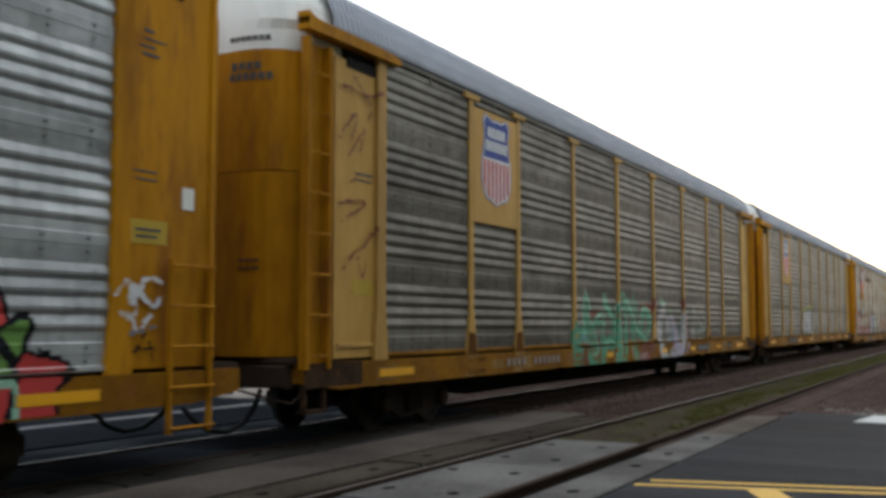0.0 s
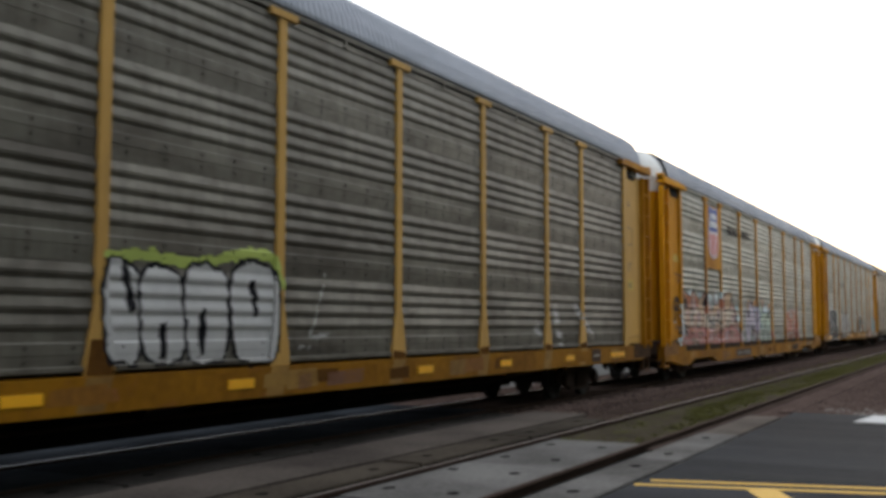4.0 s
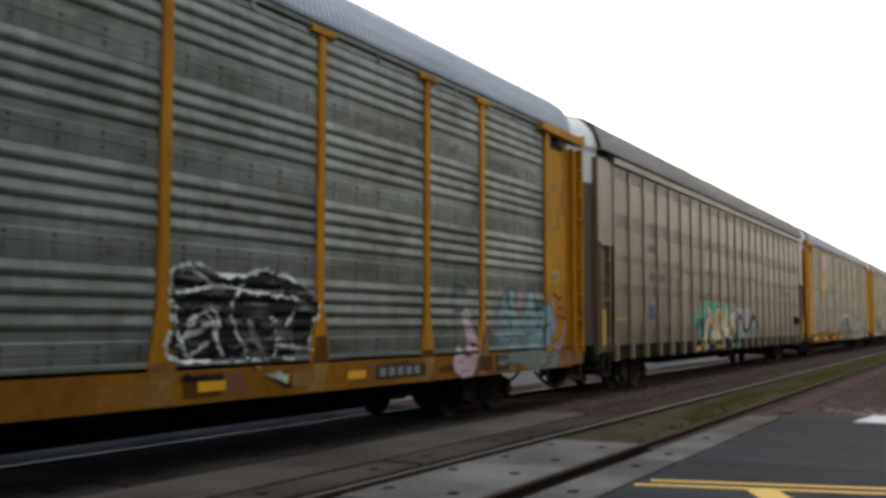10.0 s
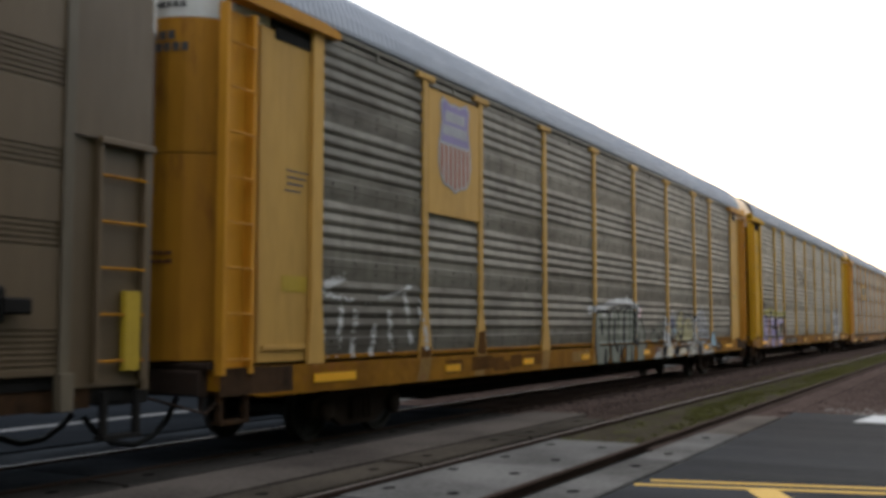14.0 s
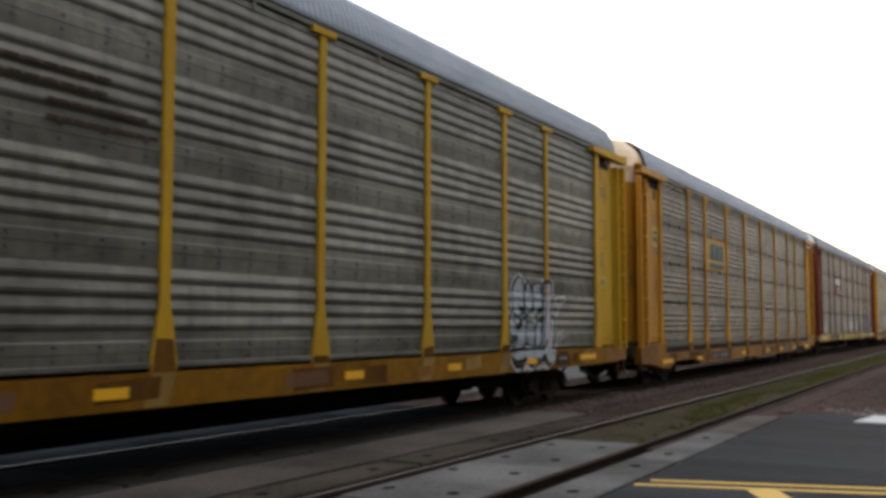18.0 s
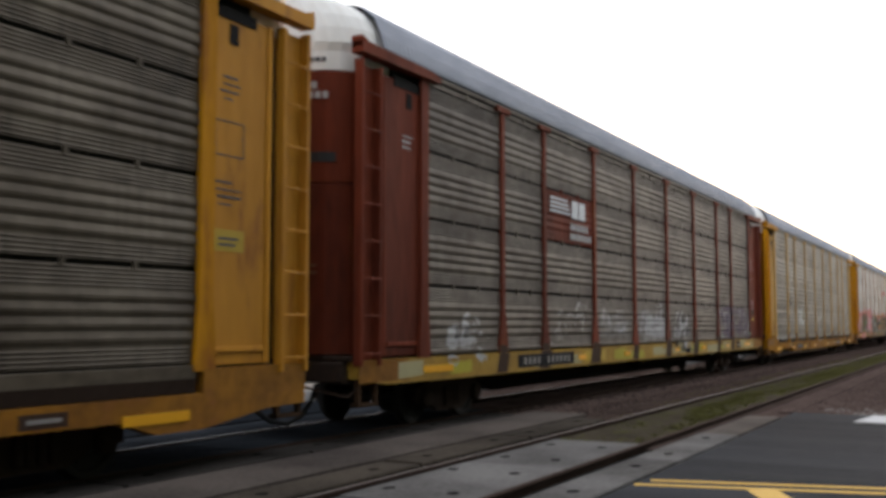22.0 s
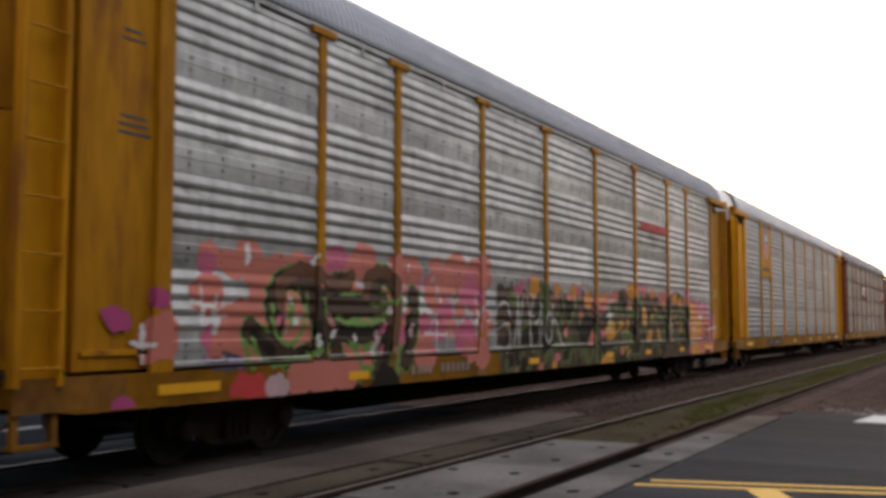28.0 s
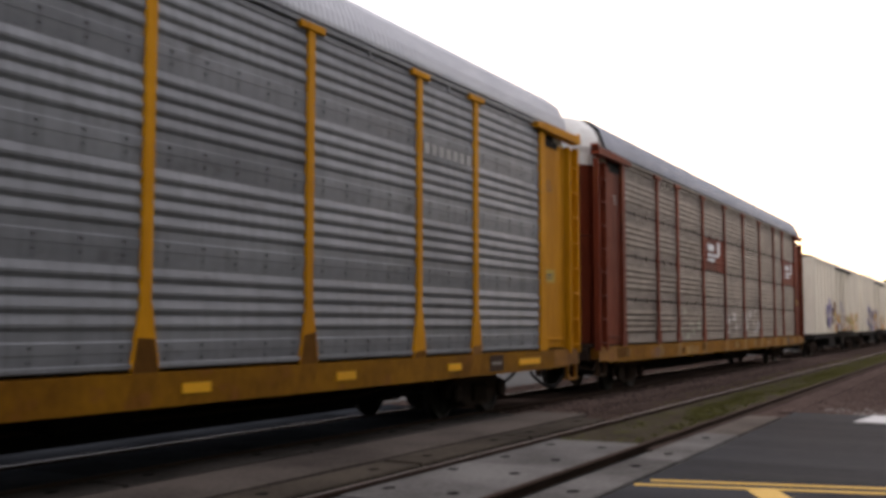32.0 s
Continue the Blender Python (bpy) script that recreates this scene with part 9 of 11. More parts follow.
def paint_22(g):
    g.blob('palegrey', None, 0, [19.05, 1.9, 19.06, 2.33, 19.23, 2.49, 19.51, 2.57, 19.7, 2.44, 19.92, 2.51, 20.13, 2.47, 20.44, 2.51, 20.7, 2.5, 21.08, 2.46, 21.14, 2.21, 21.06, 1.89, 21.22, 1.71, 21.26, 1.32, 21.11, 1.11, 21.03, 0.9, 20.75, 0.78, 20.41, 0.77, 20.09, 0.73, 19.79, 0.73, 19.64, 0.8, 19.43, 0.72, 19.16, 0.76, 18.97, 0.96, 18.93, 1.27, 18.95, 1.64])
    g.blob('silver', 'black', 0.07, [19.17, 1.9, 19.14, 2.17, 19.22, 2.4, 19.41, 2.48, 19.57, 2.43, 19.65, 2.2, 19.65, 1.94, 19.5, 1.78, 19.33, 1.76])
    g.blob('silver', 'black', 0.07, [18.98, 1.27, 18.99, 1.64, 19.09, 1.82, 19.19, 1.85, 19.3, 1.61, 19.58, 1.69, 19.68, 1.78, 19.76, 1.58, 19.74, 1.25, 19.42, 1.2])
    g.blob('silver', 'black', 0.07, [19.71, 1.92, 19.69, 2.28, 19.85, 2.4, 20, 2.34, 20.06, 2.16, 20.05, 1.93, 19.79, 1.78])
    g.blob('silver', 'black', 0.07, [19.74, 1.25, 19.78, 1.58, 19.87, 1.67, 20.14, 1.61, 20.17, 1.23])
    g.blob('silver', 'black', 0.07, [20.1, 1.93, 20.09, 2.34, 20.28, 2.41, 20.46, 2.35, 20.52, 2.12, 20.5, 1.94, 20.22, 1.79])
    g.blob('silver', 'black', 0.07, [20.17, 1.23, 20.22, 1.61, 20.38, 1.69, 20.55, 1.61, 20.48, 1.22])
    g.blob('silver', 'black', 0.07, [20.55, 1.7, 20.6, 2.37, 20.79, 2.47, 20.99, 2.42, 21.03, 2.21, 20.98, 1.89, 20.85, 1.7, 20.77, 1.46, 20.61, 1.22, 20.48, 1.22])
    g.blob('silver', 'black', 0.07, [20.74, 1.21, 20.86, 1.64, 20.99, 1.78, 21.15, 1.7, 21.18, 1.45, 21.05, 1.17])
    g.blob('black', None, 0, [19.41, 1.94, 19.66, 1.92, 19.66, 1.83, 19.43, 1.86])
    g.blob('black', None, 0, [19.28, 1.61, 19.58, 1.65, 19.54, 1.53, 19.32, 1.49])
    g.blob('black', None, 0, [19.04, 1.43, 19.34, 1.41, 19.34, 1.31, 19.08, 1.27])
    g.blob('black', None, 0, [20.26, 1.87, 20.5, 1.97, 20.53, 1.85, 20.3, 1.83])
    g.blob('black', None, 0, [20.34, 1.73, 20.59, 1.79, 20.62, 1.67, 20.38, 1.67])
    g.blob('black', None, 0, [18.95, 1.17, 19.15, 1, 19.35, 0.95, 19.63, 1.06, 19.71, 0.97, 19.93, 0.93, 20.08, 1.01, 20.2, 0.97, 20.44, 0.99, 20.57, 1.07, 20.7, 0.91, 20.88, 0.9, 21, 1.11, 20.83, 0.81, 20.49, 0.87, 20.09, 0.82, 19.75, 0.84, 19.64, 0.89, 19.43, 0.8, 19.12, 0.83, 19.01, 0.98])
    g.blob('silver', None, 0, [19, 1.14, 19.63, 1.14, 19.56, 1, 19.29, 0.98, 19.12, 1.03])
    g.blob('silver', None, 0, [19.68, 1.14, 20.08, 1.14, 20.01, 0.95, 19.82, 0.96])
    g.blob('silver', None, 0, [20.14, 1.14, 20.52, 1.14, 20.44, 0.99, 20.2, 0.98])
    g.blob('silver', None, 0, [20.63, 1.12, 20.96, 1.13, 20.87, 1.01, 20.7, 1.02])
    g.stroke('palepink', 0.12, [20.79, 2.35, 20.79, 1.21])
    g.stroke('palegrey', 0.045, [21.16, 2.08, 21.35, 2.16, 21.75, 2.17])
    g.stroke('palegrey', 0.045, [21.21, 1.99, 21.75, 2.07])
    g.stroke('palegrey', 0.045, [21.22, 1.8, 21.41, 1.96])
    g.stroke('palegrey', 0.045, [21.23, 1.39, 21.72, 1.41])
    g.stroke('palegrey', 0.045, [21.23, 1.29, 21.67, 1.33])
    g.stroke('palegrey', 0.045, [21.27, 1.45, 21.61, 1.51])


def paint_23(g):
    g.stroke('palegrey', 0.05, [5.2, 1.35, 5.5, 2.2, 5.9, 1.4])
    g.stroke('palegrey', 0.05, [5.0, 1.6, 5.6, 1.8, 6.3, 1.5])
    g.stroke('palegrey', 0.05, [7.9, 1.5, 8.3, 2.0, 8.6, 1.45, 9.1, 1.9])
    g.stroke('red', 0.1, [4.68, 1.5, 4.7, 1.75])


def paint_24(g):
    g.blob('palegrey', None, 0, [0.65, 1.42, 0.71, 1.61, 0.85, 1.72, 0.99, 1.69, 1.07, 1.53, 1.05, 1.25, 0.69, 1.23])
    g.blob('palegrey', None, 0, [1.16, 1.24, 1.18, 1.64, 1.29, 1.81, 1.43, 1.81, 1.46, 1.46, 1.62, 1.52, 1.71, 1.34, 1.63, 1.23])
    g.blob('palegrey', None, 0, [1.54, 1.61, 1.66, 1.73, 1.78, 1.7, 1.92, 1.46, 1.91, 1.22, 1.75, 1.22, 1.7, 1.52])
    g.blob('palegrey', None, 0, [2.01, 1.21, 2.05, 1.37, 2.18, 1.39, 2.19, 1.21])
    g.blob('palegrey', None, 0, [0.62, 1.11, 0.94, 1.11, 0.91, 0.97, 0.7, 0.99])
    g.blob('palegrey', None, 0, [1.59, 1.12, 2.01, 1.11, 1.93, 0.92])
    g.stroke('darkgrey', 0.09, [0.97, 1.41, 1, 1.55])
    g.stroke('darkgrey', 0.09, [1.27, 1.47, 1.38, 1.52])
    g.stroke('darkgrey', 0.09, [1.75, 1.46, 1.79, 1.28])


def paint_25(g):
    g.stroke('palegrey', 0.08, [5.01, 1.23, 5.1, 1.46, 5.34, 1.42])
    g.stroke('palegrey', 0.08, [5.45, 1.65, 5.31, 1.42, 5.59, 1.37])
    g.stroke('palegrey', 0.08, [5.74, 1.41, 5.81, 1.73, 6.19, 1.81, 6.92, 1.74])
    g.stroke('palegrey', 0.08, [6.35, 1.9, 6.59, 2.07, 6.75, 1.74, 6.71, 1.48])
    g.stroke('palegrey', 0.08, [6.92, 1.99, 7.01, 1.74])
    g.stroke('palegrey', 0.08, [5.92, 1.61, 6.35, 1.57])
    g.stroke('palegrey', 0.08, [5.44, 1.88, 5.59, 1.85])
    g.blob('chalk', None, 0, [7.82, 1.39, 7.91, 1.88, 8.2, 1.98, 8.5, 1.75, 8.91, 1.89, 9.34, 1.95, 9.91, 1.76, 10.14, 1.36])
    g.blob('chalk', None, 0, [10.63, 1.35, 10.64, 1.87, 11.28, 1.98, 11.83, 1.94, 12.55, 1.95, 12.69, 1.33])
    g.blob('chalk', None, 0, [4.97, 1.27, 5.06, 1.42, 5.45, 1.53, 5.59, 1.34])
    g.stroke('palegrey', 0.1, [7.91, 1.48, 8.1, 1.88])
    g.stroke('palegrey', 0.1, [8.4, 1.79, 8.6, 1.47])
    g.stroke('palegrey', 0.1, [9.02, 1.9, 9.12, 1.47, 9.56, 1.56])
    g.stroke('palegrey', 0.1, [9.79, 1.71, 9.98, 1.46])
    g.stroke('palegrey', 0.1, [10.76, 1.45, 11.02, 1.87])
    g.stroke('palegrey', 0.1, [11.55, 1.88, 11.68, 1.45])
    g.stroke('palegrey', 0.1, [12.11, 1.78, 12.54, 1.5])


def paint_26(g):
    g.stroke('palegrey', 0.13, [11.14, 1.86, 11.18, 1.26])
    g.stroke('palegrey', 0.13, [11.21, 1.78, 11.24, 1.41])
    g.stroke('palegrey', 0.13, [11.28, 1.7, 11.31, 1.35])
    g.stroke('palegrey', 0.13, [11.35, 1.82, 11.39, 1.29])
    g.stroke('palegrey', 0.13, [11.42, 1.74, 11.45, 1.44])
    g.stroke('palegrey', 0.13, [11.49, 1.87, 11.53, 1.38])
    g.stroke('palegrey', 0.13, [11.57, 1.78, 11.6, 1.31])
    g.stroke('palegrey', 0.13, [11.65, 1.7, 11.68, 1.25])
    g.stroke('palegrey', 0.13, [11.72, 1.83, 11.75, 1.4])
    g.stroke('palegrey', 0.13, [11.8, 1.75, 11.83, 1.34])
    g.stroke('palegrey', 0.12, [11.95, 1.74, 12, 1.26])
    g.stroke('palegrey', 0.12, [12.03, 1.7, 12.08, 1.41])
    g.stroke('palegrey', 0.12, [12.12, 1.83, 12.17, 1.31])
    g.stroke('palegrey', 0.12, [12.21, 1.78, 12.26, 1.45])
    g.stroke('palegrey', 0.12, [12.3, 1.74, 12.35, 1.35])
    g.stroke('palegrey', 0.12, [12.4, 1.7, 12.45, 1.25])
    g.stroke('palegrey', 0.12, [12.49, 1.83, 12.54, 1.4])
    g.stroke('palegrey', 0.12, [12.59, 1.79, 12.64, 1.29])
    g.stroke('palegrey', 0.12, [12.69, 1.75, 12.74, 1.44])
    g.stroke('palegrey', 0.12, [12.79, 1.7, 12.84, 1.34])
    g.stroke('palegrey', 0.07, [12.24, 2.05, 12.64, 2.15])
    g.stroke('palegrey', 0.07, [12.5, 1.92, 12.73, 2.01])
    g.blob('palegrey', 'camo_dark', 0.05, [13.76, 1.64, 13.79, 1.79, 13.93, 1.94, 14.11, 2, 14.29, 1.94, 14.22, 1.8, 14.12, 1.69, 13.96, 1.64])
    g.blob('palegrey', 'camo_dark', 0.05, [13.71, 1.38, 13.74, 1.51, 13.83, 1.59, 13.96, 1.58, 14.06, 1.48, 14.2, 1.53, 14.55, 1.53, 14.6, 1.25, 14.01, 1.19, 13.78, 1.22])
    g.blob('palegrey', 'camo_dark', 0.05, [14.3, 1.69, 14.33, 1.86, 14.5, 1.98, 14.72, 2.04, 14.75, 1.89, 14.54, 1.86, 14.58, 1.69, 14.77, 1.64, 14.92, 1.78, 15.08, 1.89, 15.2, 1.85, 15.25, 1.64, 15.21, 1.49, 14.66, 1.47, 14.56, 1.25, 14.3, 1.47])
    g.blob('palegrey', 'camo_dark', 0.05, [14.65, 1.19, 14.7, 1.41, 14.82, 1.47, 15.05, 1.44, 15.33, 1.46, 15.51, 1.4, 15.49, 1.19])
    g.blob('camo_dark', None, 0, [14.58, 1.81, 14.65, 1.84, 14.81, 1.7, 14.62, 1.68])
    g.blob('camo_dark', None, 0, [14.6, 1.19, 14.63, 1.39, 14.72, 1.44, 14.67, 1.19])
    g.stroke('black', 0.07, [14.07, 1.24, 14.21, 1.2, 14.49, 1.25])
    g.stroke('black', 0.06, [15.03, 1.34, 15.17, 1.39, 15.32, 1.39])
    g.stroke('black', 0.06, [13.84, 1.42, 14.03, 1.4])
    g.blob('black', None, 0, [13.8, 1.13, 14.6, 1.15, 14.61, 0.89, 14.36, 0.93, 14.02, 0.95, 13.82, 0.93])
    g.blob('black', None, 0, [14.61, 0.97, 14.95, 0.92, 15.04, 1.06, 15.35, 0.93, 15.27, 0.84, 14.95, 0.8, 14.68, 0.88])
    g.blob('khaki', None, 0, [13.98, 1.11, 14.41, 1.11, 14.37, 0.98, 14.05, 0.99])
    g.blob('palegrey', None, 0, [14.65, 1.12, 14.98, 1.12, 14.87, 0.95, 14.68, 0.96])
    g.blob('khaki', None, 0, [15.06, 1.13, 15.34, 1.13, 15.31, 0.96, 15.09, 1.03])
    g.stroke('palegrey', 0.06, [16.48, 1.45, 16.63, 1.51, 16.78, 1.61, 16.94, 1.71, 17.1, 1.64])
    g.stroke('palegrey', 0.05, [16.63, 1.45, 16.78, 1.51, 16.89, 1.44])


def paint_27(g):
    g.blob('plum', None, 0, [18.99, 1.18, 18.94, 1.92, 19.15, 2.08, 19.56, 2.18, 20.37, 2.22, 20.67, 2.17, 21.88, 2.22, 22.12, 2.15, 23.33, 2.24, 23.41, 1.26, 23.19, 1.11, 20.4, 1.16, 19.76, 1.16])
    g.stroke('palegrey', 0.06, [19, 1.98, 19.16, 2.05, 19.13, 1.7])
    g.stroke('palegrey', 0.06, [19.06, 1.47, 19.25, 1.52, 19.5, 1.46])
    g.stroke('palegrey', 0.06, [19.48, 2.15, 19.52, 2, 19.74, 1.82, 19.66, 1.58, 19.5, 1.46])
    g.stroke('palegrey', 0.06, [19.83, 1.95, 20.19, 2.02])
    g.stroke('palegrey', 0.06, [19.75, 1.7, 20.02, 1.52, 20.29, 1.71])
    g.stroke('palegrey', 0.06, [20.38, 1.96, 20.34, 1.51])
    g.stroke('palegrey', 0.06, [21.09, 1.98, 21.15, 1.64])
    g.stroke('palegrey', 0.06, [21.31, 1.71, 21.65, 1.5])
    g.stroke('palegrey', 0.06, [21.88, 2, 22.12, 2.15, 22.06, 1.86])
    g.stroke('palegrey', 0.06, [22.64, 2.02, 22.58, 1.5])
    g.stroke('palegrey', 0.06, [23.04, 2.19, 23.33, 2.04, 23.26, 1.42])
    g.stroke('palegrey', 0.06, [22.64, 1.35, 23.33, 1.41])
    g.stroke('black', 0.12, [19.24, 1.93, 19.49, 1.7, 19.37, 1.46])
    g.stroke('black', 0.12, [20.19, 1.83, 20.11, 1.45])
    g.stroke('black', 0.12, [20.67, 1.97, 20.79, 1.45])
    g.stroke('black', 0.12, [21.42, 1.85, 21.54, 1.44])
    g.stroke('black', 0.12, [22.25, 1.72, 22.51, 1.35])
    g.stroke('sage', 0.09, [18.98, 1.35, 19.5, 1.22])
    g.stroke('sage', 0.09, [23.33, 1.73, 23.48, 1.25])


def paint_28(g):
    g.stroke('black', 0.045, [-0.92, 4.75, -0.8, 5.0, -0.7, 4.72])
    g.stroke('black', 0.045, [-0.9, 4.85, -0.75, 4.86])
    g.stroke('black', 0.045, [-0.68, 4.72, -0.66, 5.02, -0.55, 4.95, -0.66, 4.85])
    g.stroke('black', 0.045, [-0.52, 4.7, -0.5, 5.0, -0.38, 4.95, -0.5, 4.85, -0.36, 4.76, -0.5, 4.7])
    g.stroke('black', 0.045, [-0.9, 4.62, -0.6, 4.66, -0.35, 4.6])


def paint_29(g):
    g.oval('white', 5.54, 2.18, 0.19, 0.13)
    g.oval('white', 6.26, 2.17, 0.19, 0.15)
    g.oval('white', 5.61, 1.76, 0.22, 0.13)
    g.oval('white', 6.25, 1.73, 0.21, 0.18)
    g.oval('white', 6.77, 1.68, 0.23, 0.16)
    g.oval('white', 5.89, 1.92, 0.20, 0.12)
    g.oval('grey', 5.95, 1.76, 0.19, 0.16)
    g.stroke('lime', 0.1, [6.57, 2.19, 6.76, 1.93])
    g.stroke('white', 0.07, [10.92, 2.49, 11.21, 1.85, 12.53, 2.12])
    g.stroke('white', 0.07, [11.63, 1.61, 11.51, 0.79])
    g.stroke('white', 0.07, [12.06, 1.44, 12.09, 0.85])
    g.stroke('darkgrey', 0.08, [0.3, 1.2, 0.32, 1.9, 0.46, 1.98, 0.61, 1.9, 0.68, 1.19])
    g.stroke('darkgrey', 0.08, [0.68, 1.19, 0.7, 1.91, 0.81, 2, 0.93, 1.91, 1, 1.17])
    g.stroke('darkgrey', 0.08, [1, 1.17, 1.02, 1.91, 1.2, 2.01, 1.39, 1.92, 1.46, 1.16])
    g.stroke('darkgrey', 0.08, [1.72, 1.15, 1.75, 1.93, 1.97, 2.03, 2.2, 1.94, 2.28, 1.13])
    g.stroke('darkgrey', 0.08, [2.73, 1.11, 2.77, 1.96, 2.91, 2.06, 3.05, 1.97, 3.13, 1.09])
    g.stroke('palegrey', 0.08, [-0.15, 1.08, 0.47, 1.09])
    g.stroke('palegrey', 0.08, [1.03, 1.06, 2.14, 1.08])
    g.stroke('palegrey', 0.08, [2.89, 1.13, 3.55, 1.1])
    g.stroke('black', 0.08, [2.93, 2.88, 3.52, 2.89])
    g.stroke('black', 0.08, [3.02, 2.66, 3.7, 2.74])
    g.stroke('black', 0.08, [3.18, 2.49, 3.89, 2.56])
    g.stroke('rust', 0.05, [-0.54, 1.61, -0.26, 1.53])
    g.stroke('rust', 0.05, [-0.53, 1.46, -0.21, 1.41])
    g.stroke('rust', 0.05, [-0.53, 1.3, -0.25, 1.26])
    g.stroke('rust', 0.05, [-0.45, 1.65, -0.34, 1.22])


def paint_30(g):
    g.cloud(['salmon', 'salmon', 'pink', 'salmon', 'salmon'], 0.5, 3.4, 1.2, 2.45, 60, 0.24, 11)
    g.cloud(['salmon', 'pink', 'salmon'], 3.0, 7.7, 1.1, 2.6, 60, 0.26, 12)
    g.stroke('leaf', 0.36, [1.84, 1.58, 1.76, 1.93, 2, 2.15, 2.44, 2.22, 2.83, 2.1, 3.29, 2.2])
    g.stroke('leaf', 0.36, [2.44, 2.06, 2.68, 1.74, 2.73, 1.37, 2.35, 1.17, 1.74, 1.31, 1.34, 1.54])
    g.stroke('leaf', 0.36, [3, 1.85, 3.8, 1.87, 4.28, 1.91])
    g.stroke('leaf', 0.36, [2.97, 1.53, 3.53, 1.49, 4.19, 1.52])
    g.stroke('leaf', 0.36, [4.03, 2.09, 4.18, 2.33, 4.53, 2.2, 4.59, 1.76, 4.3, 1.22, 4.1, 0.92])
    g.stroke('leaf', 0.36, [5.13, 2.06, 5.14, 1.51, 4.82, 1.08])
    g.stroke('leaf', 0.36, [3.1, 1.25, 3.28, 0.96, 3.46, 0.79])
    g.stroke('leaf', 0.36, [2.25, 0.76, 2.62, 1, 2.78, 1.1])
    g.stroke('black', 0.3, [1.84, 1.58, 1.76, 1.93, 2, 2.15, 2.44, 2.22, 2.83, 2.1, 3.29, 2.2])
    g.stroke('black', 0.3, [2.44, 2.06, 2.68, 1.74, 2.73, 1.37, 2.35, 1.17, 1.74, 1.31, 1.34, 1.54])
    g.stroke('black', 0.3, [3, 1.85, 3.8, 1.87, 4.28, 1.91])
    g.stroke('black', 0.3, [2.97, 1.53, 3.53, 1.49, 4.19, 1.52])
    g.stroke('black', 0.3, [4.03, 2.09, 4.18, 2.33, 4.53, 2.2, 4.59, 1.76, 4.3, 1.22, 4.1, 0.92])
    g.stroke('black', 0.3, [5.13, 2.06, 5.14, 1.51, 4.82, 1.08])
    g.stroke('black', 0.3, [3.1, 1.25, 3.28, 0.96, 3.46, 0.79])
    g.stroke('black', 0.3, [2.25, 0.76, 2.62, 1, 2.78, 1.1])
    g.stroke('camo_brown', 0.25, [1.84, 1.58, 1.76, 1.93, 2, 2.15, 2.44, 2.22, 2.83, 2.1, 3.29, 2.2])
    g.stroke('camo_brown', 0.25, [2.44, 2.06, 2.68, 1.74, 2.73, 1.37, 2.35, 1.17, 1.74, 1.31, 1.34, 1.54])
    g.stroke('camo_brown', 0.25, [3, 1.85, 3.8, 1.87, 4.28, 1.91])
    g.stroke('camo_brown', 0.25, [2.97, 1.53, 3.53, 1.49, 4.19, 1.52])
    g.stroke('camo_brown', 0.25, [4.03, 2.09, 4.18, 2.33, 4.53, 2.2, 4.59, 1.76, 4.3, 1.22, 4.1, 0.92])
    g.stroke('camo_brown', 0.25, [5.13, 2.06, 5.14, 1.51, 4.82, 1.08])
    g.stroke('camo_brown', 0.25, [3.1, 1.25, 3.28, 0.96, 3.46, 0.79])
    g.stroke('camo_brown', 0.25, [2.25, 0.76, 2.62, 1, 2.78, 1.1])
    g.stroke('camo_dark', 0.15, [1.94, 1.63, 1.86, 1.84])
    g.stroke('camo_dark', 0.15, [2.69, 1.58, 2.69, 1.31, 2.31, 1.19])
    g.stroke('camo_dark', 0.15, [3.1, 1.53, 4.19, 1.49])
    g.stroke('camo_dark', 0.15, [4.39, 1.52, 4.2, 1.04])
    g.stroke('camo_dark', 0.15, [3.28, 1.13, 3.46, 0.84])
    g.stroke('camo_dark', 0.15, [1.41, 1.49, 1.74, 1.29])
    g.stroke('camo_dark', 0.15, [5.02, 1.77, 4.92, 1.26])
    g.stroke('leaf', 0.1, [2.15, 1.95, 2.08, 1.58])
    g.stroke('leaf', 0.1, [2.84, 1.75, 3.01, 1.64])
    g.stroke('leaf', 0.1, [3.45, 1.35, 3.63, 1.23])
    g.stroke('leaf', 0.1, [1.22, 1.4, 1.36, 1.15])
    g.stroke('leaf', 0.1, [3.81, 1.29, 4.1, 1.34])
    g.stroke('leaf', 0.1, [4.71, 1.27, 4.61, 0.96])
    g.blob('camo_dark', None, 0, [2.18, 0.66, 2.47, 0.9, 3.03, 0.98, 3.82, 0.76, 4.2, 1.04, 4.61, 0.9, 4.61, 0.65, 3.29, 0.6])
    g.blob('camo_brown', None, 0, [8.08, 2.2, 8.42, 2.26, 8.77, 2.3, 9.09, 2.27, 9.43, 2.23, 9.72, 2.11, 10.1, 2.3, 10.5, 2.33, 10.94, 2.21, 11.4, 2.23, 11.8, 2.17, 12.22, 2.26, 12.56, 2.13, 13.16, 2.01, 13.94, 1.95, 14.51, 2.29, 14.96, 2.43, 15.45, 2.33, 16.14, 2.22, 16.88, 2.39, 17.48, 2.32, 18.35, 2.3, 19.05, 2.43, 19.81, 2.51, 20.61, 2.21, 21.03, 1.78, 20.88, 1.33, 20.73, 0.9, 20.44, 0.61, 13.69, 0.64, 10.55, 0.6, 8.48, 0.58, 8.15, 0.59])
    g.blob('camo_dark', None, 0, [8.44, 1.68, 8.67, 1.76, 8.8, 1.48, 8.63, 1.23, 8.45, 1.29])
    g.blob('camo_dark', None, 0, [9.06, 1.48, 9.6, 1.53, 9.53, 1.25, 9.13, 1.27])
